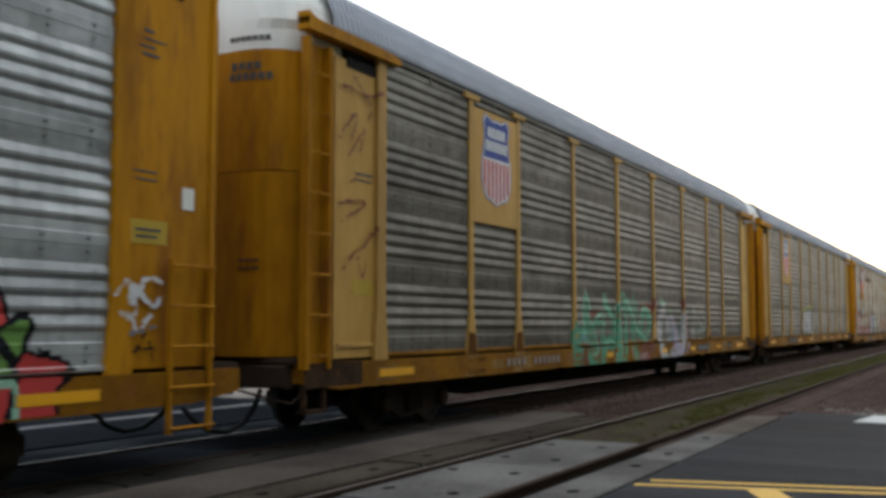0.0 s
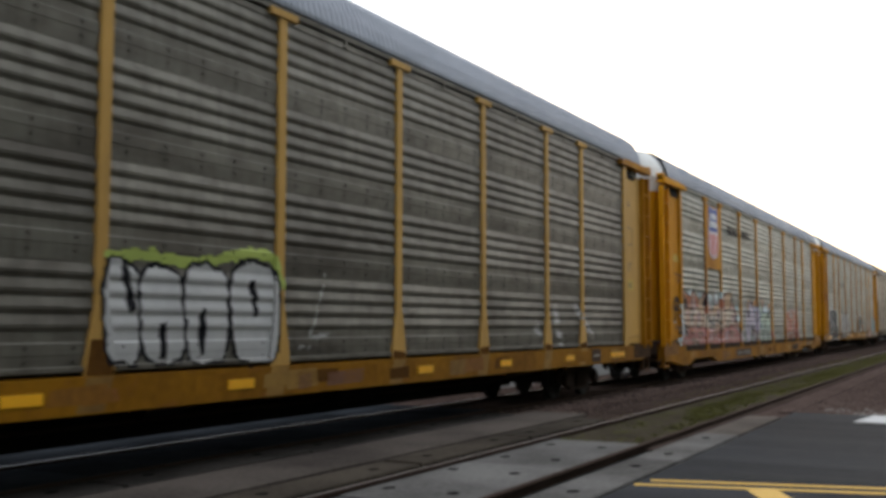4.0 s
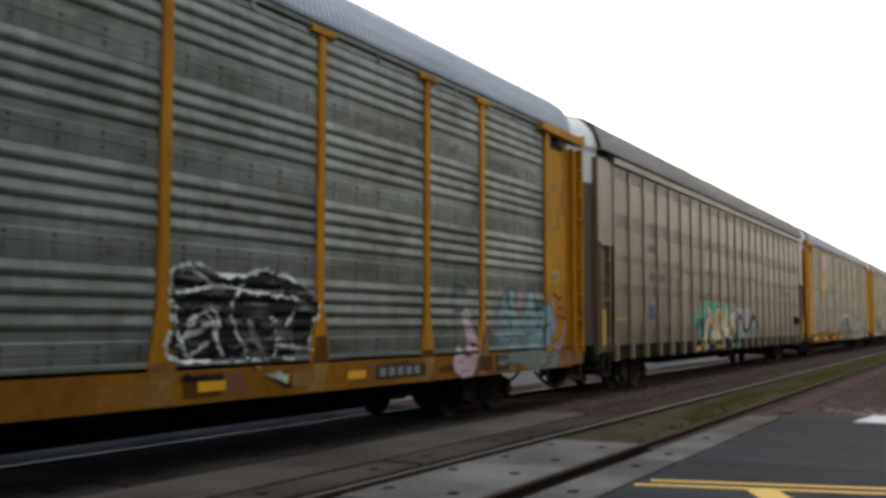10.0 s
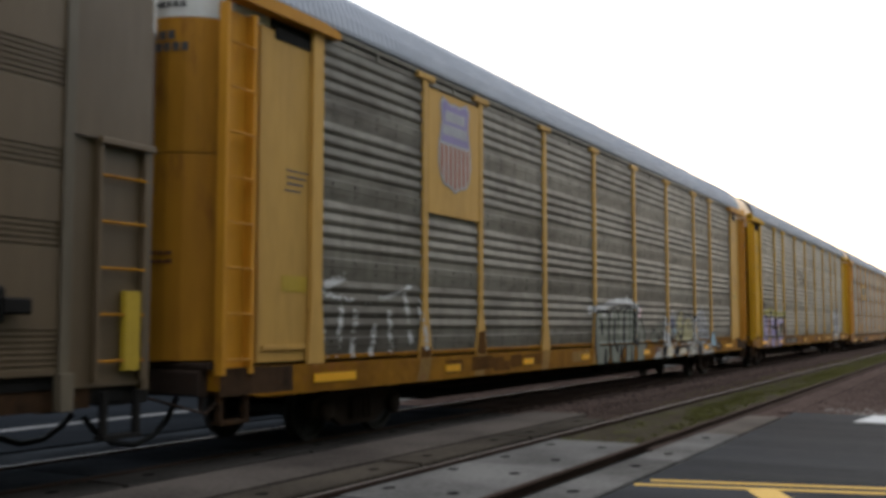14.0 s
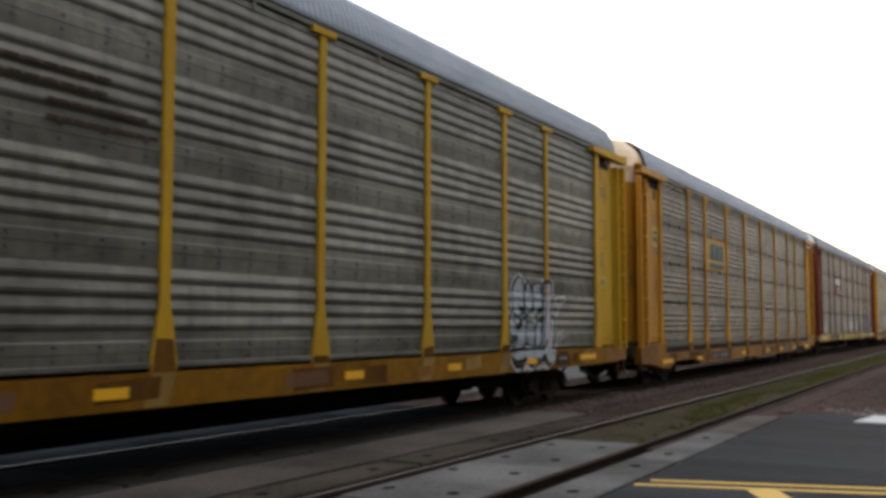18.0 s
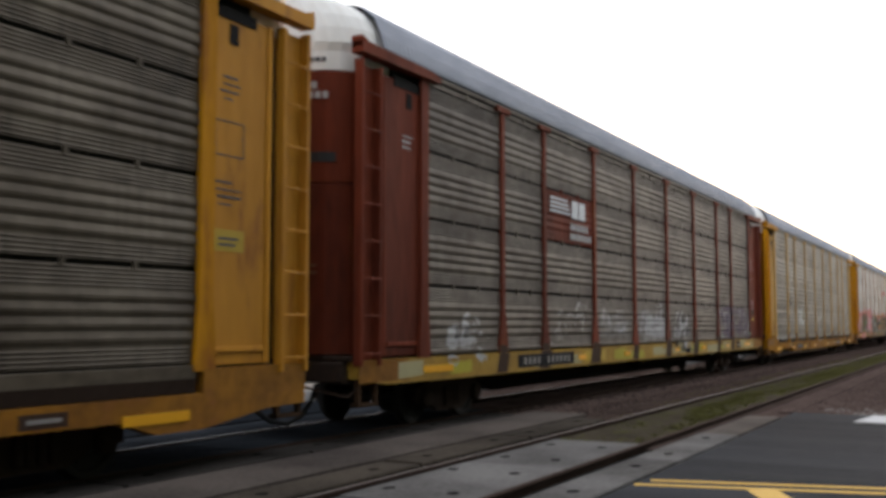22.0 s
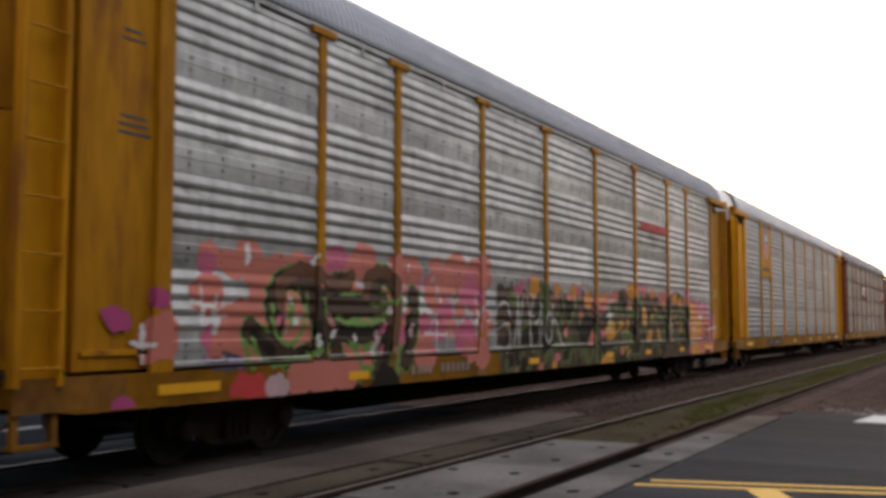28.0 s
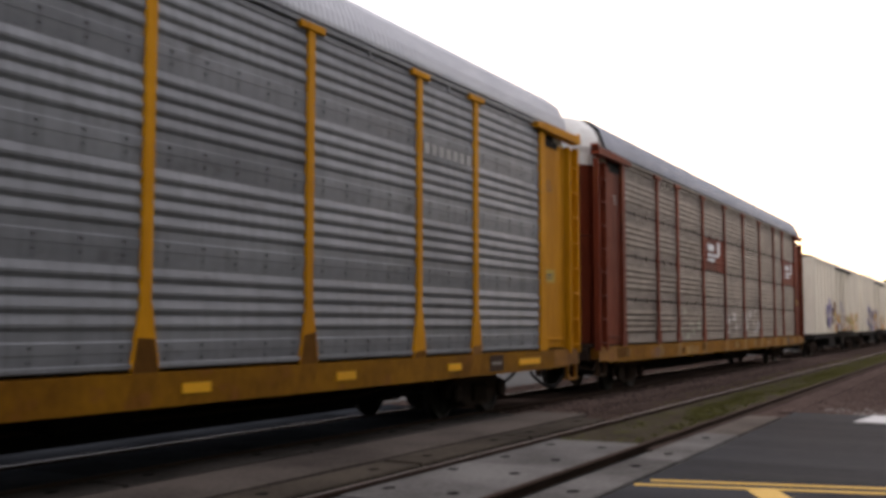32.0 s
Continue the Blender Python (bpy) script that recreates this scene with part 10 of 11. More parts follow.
    g.blob('camo_dark', None, 0, [9.66, 1.69, 9.93, 1.52, 9.82, 1.25, 9.64, 1.36])
    g.blob('camo_dark', None, 0, [10.13, 1.24, 10.79, 1.21, 10.53, 1.1, 10.13, 1.09])
    g.blob('camo_dark', None, 0, [11.36, 2.09, 11.8, 2.11, 11.71, 1.71, 11.42, 1.71, 11.27, 1.9])
    g.blob('camo_dark', None, 0, [10.97, 1.15, 11.62, 1.19, 11.43, 0.94, 10.97, 0.9])
    g.blob('camo_dark', None, 0, [11.92, 1.71, 12.68, 1.79, 12.92, 1.43, 12.47, 1.16, 12.13, 1.31])
    g.blob('camo_dark', None, 0, [8.82, 0.97, 9.2, 1, 9.34, 0.83, 9.02, 0.73])
    g.blob('camo_dark', None, 0, [9.41, 0.99, 9.76, 1.02, 9.83, 0.91, 9.55, 0.74])
    g.blob('camo_dark', None, 0, [13.17, 1.14, 13.68, 1.26, 14.23, 1.21, 13.55, 0.94, 13.3, 0.76])
    g.blob('camo_dark', None, 0, [14.52, 1.1, 15.45, 1.22, 16.14, 1.22, 15.79, 0.7, 14.82, 0.67])
    g.blob('camo_dark', None, 0, [14.67, 1.41, 14.97, 1.61, 15.62, 1.65, 16.05, 1.44, 15.79, 1.35, 15.29, 1.53])
    g.blob('camo_dark', None, 0, [14.73, 2.21, 15.45, 2.24, 15.79, 2.04, 15.13, 1.86, 14.81, 1.97])
    g.blob('camo_dark', None, 0, [16.05, 2.18, 16.59, 2.01, 16.41, 1.57, 16.05, 1.74])
    g.blob('camo_dark', None, 0, [16.88, 1.93, 17.48, 2.03, 17.58, 1.8, 16.98, 1.75])
    g.blob('camo_dark', None, 0, [16.69, 1.39, 17.07, 1.01, 16.88, 0.8, 16.5, 0.86])
    g.blob('camo_dark', None, 0, [17.69, 1.94, 18.35, 2.05, 18.23, 1.85])
    g.blob('camo_dark', None, 0, [17.37, 1.01, 18.12, 1.08, 17.9, 0.7, 17.27, 0.71])
    g.blob('camo_dark', None, 0, [18.34, 1.76, 18.93, 1.91, 18.8, 1.36, 18.34, 1.17])
    g.blob('camo_dark', None, 0, [19.17, 2.33, 19.94, 2.41, 20.06, 2.09, 19.29, 2.07])
    g.blob('camo_dark', None, 0, [19.04, 1.76, 19.67, 1.92, 20.06, 1.77, 19.54, 1.61])
    g.blob('camo_dark', None, 0, [20.06, 1.98, 20.89, 2.11, 20.88, 1.33, 20.45, 0.91, 19.92, 1.13])
    g.blob('camo_dark', None, 0, [19.04, 1.36, 19.79, 1.35, 19.65, 0.93, 19.03, 0.95])
    g.blob('camo_dark', None, 0, [8.46, 1.04, 8.7, 1.03, 8.64, 0.88, 8.47, 0.87])
    g.blob('camo_dark', None, 0, [10.11, 1.7, 10.44, 1.46, 10.78, 1.58, 10.7, 1.28, 10.45, 1.34])
    g.blob('camo_dark', None, 0, [9.87, 2.04, 10.11, 1.93, 10.04, 1.7, 9.84, 1.78])
    g.blob('camo_dark', None, 0, [13.67, 1.84, 14.22, 1.73, 13.95, 1.65, 13.68, 1.71])
    g.blob('camo_dark', None, 0, [12.46, 1.71, 12.98, 1.75, 12.92, 1.57, 12.52, 1.51])
    g.blob('brown', None, 0, [10.5, 2.18, 10.85, 2.21, 10.94, 2.07, 10.68, 1.97, 10.43, 2.03])
    g.blob('brown', None, 0, [9.09, 2.25, 9.43, 2.18, 9.51, 2.02, 9.23, 2.07])
    g.blob('brown', None, 0, [12.68, 2.07, 13.16, 2.01, 13.16, 1.83, 12.68, 1.86])
    g.blob('brown', None, 0, [14.96, 2.39, 15.78, 2.3, 16.14, 2.09, 15.45, 2.16])
    g.blob('brown', None, 0, [11.23, 1.7, 11.42, 1.58, 11.23, 1.39, 11.05, 1.52])
    g.stroke('moss_green', 0.16, [8.71, 2.3, 8.84, 2.05, 9.04, 1.95])
    g.stroke('moss_green', 0.07, [9.06, 1.49, 9.38, 1.59, 9.77, 1.64])
    g.stroke('moss_green', 0.22, [10.05, 2.36, 10.22, 2.17, 10.28, 1.87, 10.15, 1.75])
    g.stroke('moss_green', 0.14, [10.19, 2.31, 10.37, 2.35])
    g.stroke('moss_green', 0.09, [11.12, 2.22, 11.27, 1.95])
    g.stroke('moss_green', 0.09, [11.99, 2.13, 11.71, 1.77, 11.42, 1.55])
    g.stroke('moss_green', 0.11, [12.22, 2.19, 11.8, 2.11, 11.6, 2.23])
    g.stroke('moss_green', 0.14, [10.86, 1.81, 11.13, 1.7, 10.95, 1.61])
    g.stroke('moss_green', 0.08, [11.42, 1.71, 11.62, 1.45, 11.53, 1.16])
    g.stroke('moss_green', 0.08, [12.03, 1.44, 12.14, 1.1, 12.47, 0.78])
    g.stroke('moss_green', 0.08, [10.62, 1.22, 11.05, 1.21, 10.87, 1.46])
    g.stroke('moss_green', 0.14, [12.36, 1.08, 12.61, 0.77])
    g.stroke('moss_green', 0.19, [12.98, 1.43, 13.15, 1.14, 13.05, 0.82])
    g.stroke('moss_green', 0.14, [13.22, 1.72, 13.32, 1.35, 13.24, 1.05])
    g.stroke('moss_green', 0.11, [8.94, 1.02, 8.92, 0.86, 8.83, 0.72])
    g.stroke('moss_green', 0.14, [8.47, 0.77, 8.71, 0.77])
    g.stroke('moss_green', 0.07, [9.28, 0.8, 9.51, 0.86])
    g.stroke('moss_green', 0.08, [11.43, 1.12, 11.62, 1.19, 11.73, 0.91])
    g.stroke('moss_green', 0.08, [16.32, 2.45, 16.59, 1.92])
    g.stroke('moss_green', 0.08, [17.48, 1.75, 17.94, 1.37, 17.48, 0.86])
    g.stroke('moss_green', 0.08, [16.88, 1.73, 17.69, 1.89, 18.39, 1.76, 18.12, 1.25, 17.27, 1.08])
    g.stroke('moss_green', 0.08, [18.57, 1.96, 18.8, 1.36])
    g.stroke('moss_green', 0.08, [19.04, 1.74, 19.8, 1.87, 20.11, 1.45, 19.28, 1.33])
    g.stroke('moss_green', 0.08, [17.91, 2.22, 17.8, 1.73])
    g.stroke('moss_green', 0.08, [16.5, 1.65, 16.88, 1.38, 16.69, 0.98])
    g.stroke('moss_green', 0.07, [20.12, 2.41, 19.85, 1.98, 20.37, 1.34])
    g.stroke('moss_green', 0.09, [15.96, 2.26, 16.5, 1.99, 16.32, 1.46])
    g.stroke('moss_green', 0.07, [19.3, 2.26, 19.17, 1.85])
    g.stroke('moss_green', 0.07, [14.97, 1.85, 15.45, 1.99, 15.87, 1.87])
    g.stroke('moss_green', 0.07, [14.23, 1.11, 14.82, 1.09, 15.45, 0.9, 16.14, 0.91])
    g.stroke('moss_green', 0.07, [19.53, 1.2, 20.31, 0.91])
    g.stroke('moss_green', 0.07, [8.54, 2.09, 8.78, 2, 9.1, 2.01])
    g.stroke('moss_green', 0.07, [10.52, 1.7, 10.45, 1.34])
    g.stroke('moss_green', 0.07, [10.97, 0.84, 11.44, 0.88])
    g.stroke('moss_green', 0.07, [11.82, 1.18, 12.14, 1.04, 11.93, 0.85])
    g.blob('moss_green', None, 0, [14.36, 2.2, 14.58, 2.37, 14.69, 2.05, 14.54, 1.77])
    g.blob('moss_green', None, 0, [15.25, 1.97, 15.79, 1.95, 15.99, 1.83, 15.45, 1.8])
    g.blob('moss_green', None, 0, [14.97, 1.49, 15.45, 1.38, 15.82, 1.12, 15.13, 1.18, 14.82, 1.35])
    g.blob('moss_green', None, 0, [9.06, 1.26, 9.2, 1.16, 9.1, 1.01, 9, 1.12])
    g.blob('moss_green', None, 0, [10.07, 1.05, 10.53, 1.15, 10.33, 0.94, 10.15, 0.88])
    g.blob('moss_green', None, 0, [10.42, 0.87, 10.8, 0.74, 10.55, 0.62])
    g.blob('moss_green', None, 0, [13.79, 0.88, 14.38, 0.77, 14.3, 1.09, 13.71, 1.03])
    g.blob('moss_green', None, 0, [8.81, 1.28, 8.95, 1.22, 8.83, 1.11])
    g.blob('moss_green', None, 0, [9.71, 1.25, 9.9, 1.13, 9.76, 0.97])
    g.blob('moss_green', None, 0, [9.18, 1.69, 9.45, 1.72, 9.31, 1.64])
    g.cloud(['moss_green', 'moss_green', 'fern', 'camo_dark', 'camo_dark'], 8.0, 14.0, 0.8, 2.2, 46, 0.11, 19, 1.0)
    g.cloud(['moss_green', 'fern', 'moss_green', 'camo_dark', 'camo_dark', 'orange'], 14.0, 20.4, 0.8, 2.25, 120, 0.09, 23, 1.0)
    g.stroke('leaf', 0.03, [9.07, 1.5, 9.38, 1.61, 9.77, 1.65])
    g.stroke('leaf', 0.03, [11.14, 2.22, 11.29, 1.96])
    g.stroke('leaf', 0.03, [11.99, 2.11, 11.73, 1.79])
    g.stroke('leaf', 0.03, [13.02, 1.42, 13.17, 1.14])
    g.stroke('leaf', 0.03, [10.79, 1.21, 11.07, 1.17])
    g.stroke('leaf', 0.03, [16.98, 1.75, 17.69, 1.87, 18.3, 1.74])
    g.stroke('leaf', 0.03, [14.97, 1.47, 15.45, 1.4, 15.79, 1.16])
    g.stroke('leaf', 0.03, [8.84, 2.26, 8.97, 2.05])
    g.stroke('leaf', 0.03, [18.01, 1.37, 17.58, 0.9])
    g.stroke('leaf', 0.03, [16.41, 2.41, 16.63, 1.97])
    g.mist('pink', 9.75, 2.34, 0.37, 0.32, 34)
    g.oval('orange', 9.75, 2.34, 0.23, 0.20)
    g.mist('orange', 9.75, 2.34, 0.29, 0.25, 30)
    g.mist('pink', 10.93, 2.32, 0.29, 0.19, 34)
    g.oval('orange', 10.93, 2.32, 0.18, 0.12)
    g.mist('orange', 10.93, 2.32, 0.22, 0.15, 30)
    g.mist('pink', 11.85, 2.30, 0.30, 0.21, 34)
    g.oval('orange', 11.85, 2.30, 0.19, 0.13)
    g.mist('orange', 11.85, 2.30, 0.24, 0.17, 30)
    g.mist('pink', 12.68, 2.16, 0.39, 0.28, 34)
    g.oval('orange', 12.68, 2.16, 0.24, 0.18)
    g.mist('orange', 12.68, 2.16, 0.30, 0.22, 30)
    g.mist('pink', 13.47, 2.09, 0.56, 0.30, 34)
    g.oval('salmon', 13.47, 2.09, 0.35, 0.19)
    g.mist('salmon', 13.47, 2.09, 0.44, 0.24, 30)
    g.mist('pink', 13.34, 2.13, 0.29, 0.16, 34)
    g.oval('orange', 13.34, 2.13, 0.18, 0.10)
    g.mist('orange', 13.34, 2.13, 0.23, 0.12, 30)
    g.mist('pink', 13.74, 2.22, 0.25, 0.13, 34)
    g.oval('orange', 13.74, 2.22, 0.16, 0.08)
    g.mist('orange', 13.74, 2.22, 0.20, 0.10, 30)
    g.mist('pink', 14.43, 2.28, 0.31, 0.17, 34)
    g.oval('salmon', 14.43, 2.28, 0.20, 0.10)
    g.mist('salmon', 14.43, 2.28, 0.24, 0.13, 30)
    g.mist('pink', 15.70, 2.42, 0.60, 0.28, 34)
    g.oval('orange', 15.70, 2.42, 0.37, 0.18)
    g.mist('orange', 15.70, 2.42, 0.47, 0.22, 30)
    g.mist('pink', 16.69, 2.45, 0.40, 0.21, 34)
    g.oval('salmon', 16.69, 2.45, 0.25, 0.13)
    g.mist('salmon', 16.69, 2.45, 0.31, 0.16, 30)
    g.mist('pink', 17.38, 2.39, 0.35, 0.16, 34)
    g.oval('orange', 17.38, 2.39, 0.22, 0.10)
    g.mist('orange', 17.38, 2.39, 0.27, 0.12, 30)
    g.mist('pink', 18.30, 2.33, 0.59, 0.26, 34)
    g.oval('salmon', 18.30, 2.33, 0.37, 0.16)
    g.mist('salmon', 18.30, 2.33, 0.46, 0.20, 30)
    g.mist('pink', 19.42, 2.31, 0.40, 0.18, 34)
    g.oval('orange', 19.42, 2.31, 0.25, 0.11)
    g.mist('orange', 19.42, 2.31, 0.31, 0.14, 30)
    g.mist('pink', 20.67, 2.27, 0.54, 0.21, 34)
    g.oval('salmon', 20.67, 2.27, 0.34, 0.13)
    g.mist('salmon', 20.67, 2.27, 0.42, 0.16, 30)
    g.oval('pink', 12.67, 2.17, 0.08, 0.05)
    g.mist('pink', 9.16, 2.32, 0.15, 0.13, 30)
    g.mist('pink', 8.96, 2.27, 0.13, 0.09, 40)
    g.mist('pink', 12.11, 2.32, 0.20, 0.13, 40)
    g.mist('salmon', 13.94, 2.19, 0.28, 0.14, 40)
    g.mist('pink', 16.32, 2.54, 0.30, 0.13, 40)
    g.blob('orange', None, 0, [13.78, 1.53, 14.15, 1.69, 14.44, 1.57, 14.37, 1.34, 14.02, 1.23, 13.81, 1.38])
    g.mist('orange', 14.11, 1.55, 0.20, 0.11, 25)
    g.blob('yellow', None, 0, [13.84, 1.57, 14.11, 1.66, 14.34, 1.57, 14.09, 1.49])
    g.mist('yellow', 14.09, 1.57, 0.20, 0.11, 25)
    g.blob('orange', None, 0, [13.18, 0.69, 13.69, 0.96, 14.26, 0.7, 13.69, 0.61])
    g.mist('orange', 13.70, 0.70, 0.18, 0.10, 25)
    g.blob('salmon', None, 0, [12.64, 1.16, 12.81, 1.4, 12.98, 1.43, 12.93, 1.22])
    g.mist('salmon', 12.81, 1.29, 0.17, 0.10, 25)
    g.blob('salmon', None, 0, [11.18, 1.45, 11.42, 1.57, 11.47, 1.47, 11.33, 1.37])
    g.mist('salmon', 11.33, 1.46, 0.13, 0.08, 25)
    g.blob('salmon', None, 0, [10.58, 0.92, 10.75, 1.05, 10.92, 1, 10.71, 0.86])
    g.mist('salmon', 10.75, 0.96, 0.11, 0.08, 25)
    g.blob('pink', None, 0, [10.69, 0.95, 10.79, 1.02, 10.88, 0.97, 10.76, 0.9])
    g.mist('pink', 10.79, 0.96, 0.13, 0.08, 25)
    g.blob('orange', None, 0, [10.46, 0.74, 10.58, 0.86, 10.75, 0.88, 10.55, 0.72])
    g.mist('orange', 10.61, 0.81, 0.13, 0.08, 25)
    g.blob('salmon', None, 0, [9.75, 0.68, 9.87, 0.82, 10.1, 0.9, 9.95, 0.78])
    g.mist('salmon', 9.92, 0.79, 0.10, 0.08, 25)
    g.blob('terracotta', None, 0, [8.64, 0.7, 8.8, 0.83, 8.87, 0.74, 8.77, 0.69])
    g.mist('terracotta', 8.75, 0.72, 0.08, 0.07, 25)
    g.blob('pink', None, 0, [13.46, 1.39, 13.57, 1.51, 13.72, 1.44, 13.58, 1.33])
    g.mist('pink', 13.59, 1.41, 0.18, 0.11, 25)
    g.blob('salmon', None, 0, [14.64, 0.93, 14.73, 1.09, 14.91, 1.08, 14.82, 0.93])
    g.mist('salmon', 14.77, 1.01, 0.21, 0.11, 25)
    g.blob('orange', None, 0, [16.5, 1.97, 16.78, 2.02, 16.84, 1.66, 16.59, 1.57])
    g.mist('orange', 16.67, 1.81, 0.25, 0.13, 25)
    g.blob('orange', None, 0, [16.88, 1.18, 17.12, 1.45, 17.28, 1.47, 17.11, 1.18])
    g.mist('orange', 17.08, 1.33, 0.27, 0.13, 25)
    g.blob('tan', None, 0, [18.85, 1.76, 19.05, 1.97, 19.11, 1.25, 18.92, 1.16])
    g.mist('tan', 18.98, 1.51, 0.34, 0.14, 25)
    g.blob('orange', None, 0, [19.8, 2.19, 20.02, 2.41, 20.17, 2.2])
    g.mist('orange', 19.99, 2.20, 0.38, 0.15, 25)
    g.blob('orange', None, 0, [8.44, 1.59, 8.62, 1.66, 8.59, 1.58])
    g.mist('orange', 8.52, 1.59, 0.07, 0.07, 25)
    g.blob('terracotta', None, 0, [12.12, 1.81, 12.34, 1.92, 12.29, 1.79])
    g.mist('terracotta', 12.21, 1.80, 0.15, 0.10, 25)
    g.blob('salmon', None, 0, [11.4, 2.16, 11.6, 2.3, 11.65, 2.2])
    g.mist('salmon', 11.53, 2.18, 0.13, 0.08, 25)
    g.blob('orange', None, 0, [14.59, 1.49, 14.97, 1.65, 15.13, 1.73, 14.82, 1.49])
    g.mist('orange', 14.85, 1.61, 0.21, 0.11, 25)
    g.blob('salmon', None, 0, [15.37, 2.11, 15.7, 2.08, 15.62, 1.99])
    g.mist('salmon', 15.49, 2.05, 0.22, 0.11, 25)
    g.stroke('white', 0.045, [14.04, 2.15, 14.03, 1.49])
    g.stroke('white', 0.045, [13.81, 1.81, 14.37, 1.84])
    g.oval('white', 14.04, 1.82, 0.07, 0.04)
    g.blob('pink', None, 0, [20.55, 2.38, 20.66, 2.62, 20.89, 2.6, 21.01, 2.28, 21.31, 2.35, 21.81, 2.25, 22.27, 2.33, 22.41, 2.15, 22.76, 2.29, 23.05, 2.23, 22.97, 1.97, 22.68, 1.86, 23.34, 1.77, 23.53, 2.04, 23.65, 1.71, 23.57, 1.1, 23.18, 0.69, 20.96, 0.76, 20.84, 1.35])
    g.blob('orange', None, 0, [20.6, 2.35, 20.83, 2.51, 20.95, 2.22, 21.37, 2.24, 21.43, 1.94, 21.31, 1.58, 21.37, 1.16, 20.95, 1.17, 20.84, 1.46, 21.01, 1.93])
    g.blob('salmon', None, 0, [21.43, 2.12, 21.94, 2.19, 22.2, 1.95, 22.83, 2.09, 22.97, 1.83, 23.42, 1.64, 23.34, 1.11, 21.43, 1.13, 21.37, 1.46])
    g.blob('orange', None, 0, [21.49, 1.7, 21.94, 1.89, 22.27, 1.8, 22.34, 1.45, 21.94, 1.27, 21.43, 1.22])
    g.blob('salmon', None, 0, [21.94, 1.08, 23.19, 1.08, 23.11, 0.69, 22.07, 0.71])
    g.blob('orange', None, 0, [21.01, 1.05, 21.74, 1.06, 21.87, 0.75, 21.07, 0.76])
    g.blob('camo_dark', None, 0, [22.54, 0.88, 23.04, 0.99, 23.01, 0.76, 22.61, 0.75])
    g.blob('camo_brown', None, 0, [20.22, 1.77, 20.28, 2.11, 20.55, 2.18, 21.07, 1.99, 20.72, 1.81])
    g.oval('jade', 20.95, 1.10, 0.15, 0.09)
    g.blob('camo_dark', 'fern', 0.06, [20.36, 2.08, 20.79, 2.17, 21.06, 1.87, 20.67, 1.72])
    g.blob('salmon', None, 0, [20.47, 2.37, 20.79, 2.46, 21.05, 2.25, 20.66, 2.16])
    g.stroke('white', 0.05, [21.52, 1.8, 21.52, 1.3])
    g.stroke('white', 0.05, [21.23, 1.52, 21.81, 1.57])
    g.oval('white', 21.52, 1.54, 0.09, 0.05)
    g.stroke('white', 0.05, [22.18, 2.12, 22.18, 1.6])
    g.stroke('white', 0.05, [21.87, 1.83, 22.49, 1.89])
    g.oval('white', 22.17, 1.85, 0.10, 0.04)
    g.stroke('white', 0.05, [23.62, 1.79, 23.61, 1.23])
    g.stroke('white', 0.05, [23.26, 1.48, 23.98, 1.53])
    g.oval('white', 23.62, 1.50, 0.12, 0.05)
    g.stroke('black', 0.045, [22.38, 1.61, 22.68, 1.64])
    g.stroke('black', 0.045, [22.47, 1.64, 22.45, 1.48])
    g.stroke('black', 0.045, [22.75, 1.56, 23.07, 1.59])
    g.stroke('black', 0.045, [22.93, 1.64, 22.9, 1.45])
    g.stroke('black', 0.045, [22.4, 1.39, 22.61, 1.42, 22.68, 1.32])
    g.stroke('black', 0.045, [22.82, 1.38, 23.11, 1.39, 22.97, 1.28, 22.82, 1.37])
    g.stroke('black', 0.045, [22.4, 1.23, 23.19, 1.23])
    g.stroke('black', 0.045, [22.47, 1.16, 22.68, 1.2, 22.75, 1.12])
    g.stroke('black', 0.045, [22.34, 1.32, 22.31, 1.2])
    g.stroke('white', 0.03, [21.13, 1.11, 21.81, 1.18])
    g.stroke('white', 0.05, [0.68, 1.83, 0.69, 1.51])
    g.stroke('white', 0.05, [0.57, 1.65, 0.81, 1.68])
    g.oval('white', 0.69, 1.67, 0.04, 0.04)
    g.stroke('violet', 0.06, [0.56, 1.24, 0.71, 1.13, 0.96, 1.24])
    g.stroke('violet', 0.06, [0.91, 1.17, 1.11, 1.2])
    g.stroke('violet', 0.06, [0.61, 1.18, 0.8, 1.21, 1.12, 1.11])
    g.stroke('salmon', 0.4, [2.2, 0.95, 3.4, 0.95])
    g.cloud(['terracotta', 'pink', 'palepink', 'salmon', 'white'], 1.2, 8.0, 1.2, 2.55, 70, 0.07, 18, 0.8)
    g.blob('salmon', None, 0, [-0.4, 1.24, -0.45, 1.52, -0.26, 1.7, -0.01, 1.76, 0.16, 1.58, 0.08, 1.28])
    g.blob('magenta', None, 0, [-0.94, 1.76, -0.68, 1.76, -0.57, 1.7, -0.58, 1.55, -0.75, 1.53, -0.86, 1.61])
    g.blob('magenta', None, 0, [-0.33, 1.93, -0.19, 1.99, -0.04, 1.94, -0.05, 1.82, -0.22, 1.79])
    g.blob('magenta', None, 0, [-0.8, 0.72, -0.77, 0.89, -0.58, 0.9, -0.48, 0.78, -0.5, 0.68])
    g.blob('red', None, 0, [0.99, 0.73, 1.02, 1.01, 1.51, 1.03, 1.6, 0.72])
    g.blob('palepink', None, 0, [1.62, 0.75, 1.63, 0.98, 2, 0.97, 1.98, 0.75])
    g.stroke('brown', 0.2, [1.92, 1.85, 1.97, 2.13, 2.26, 2.29, 2.62, 2.27, 3.01, 2.17, 3.41, 2.15, 3.48, 2.27])
    g.stroke('brown', 0.2, [3.84, 2.04, 3.91, 2.28, 4.28, 2.38, 4.59, 2.27, 4.67, 1.98, 4.6, 1.4])
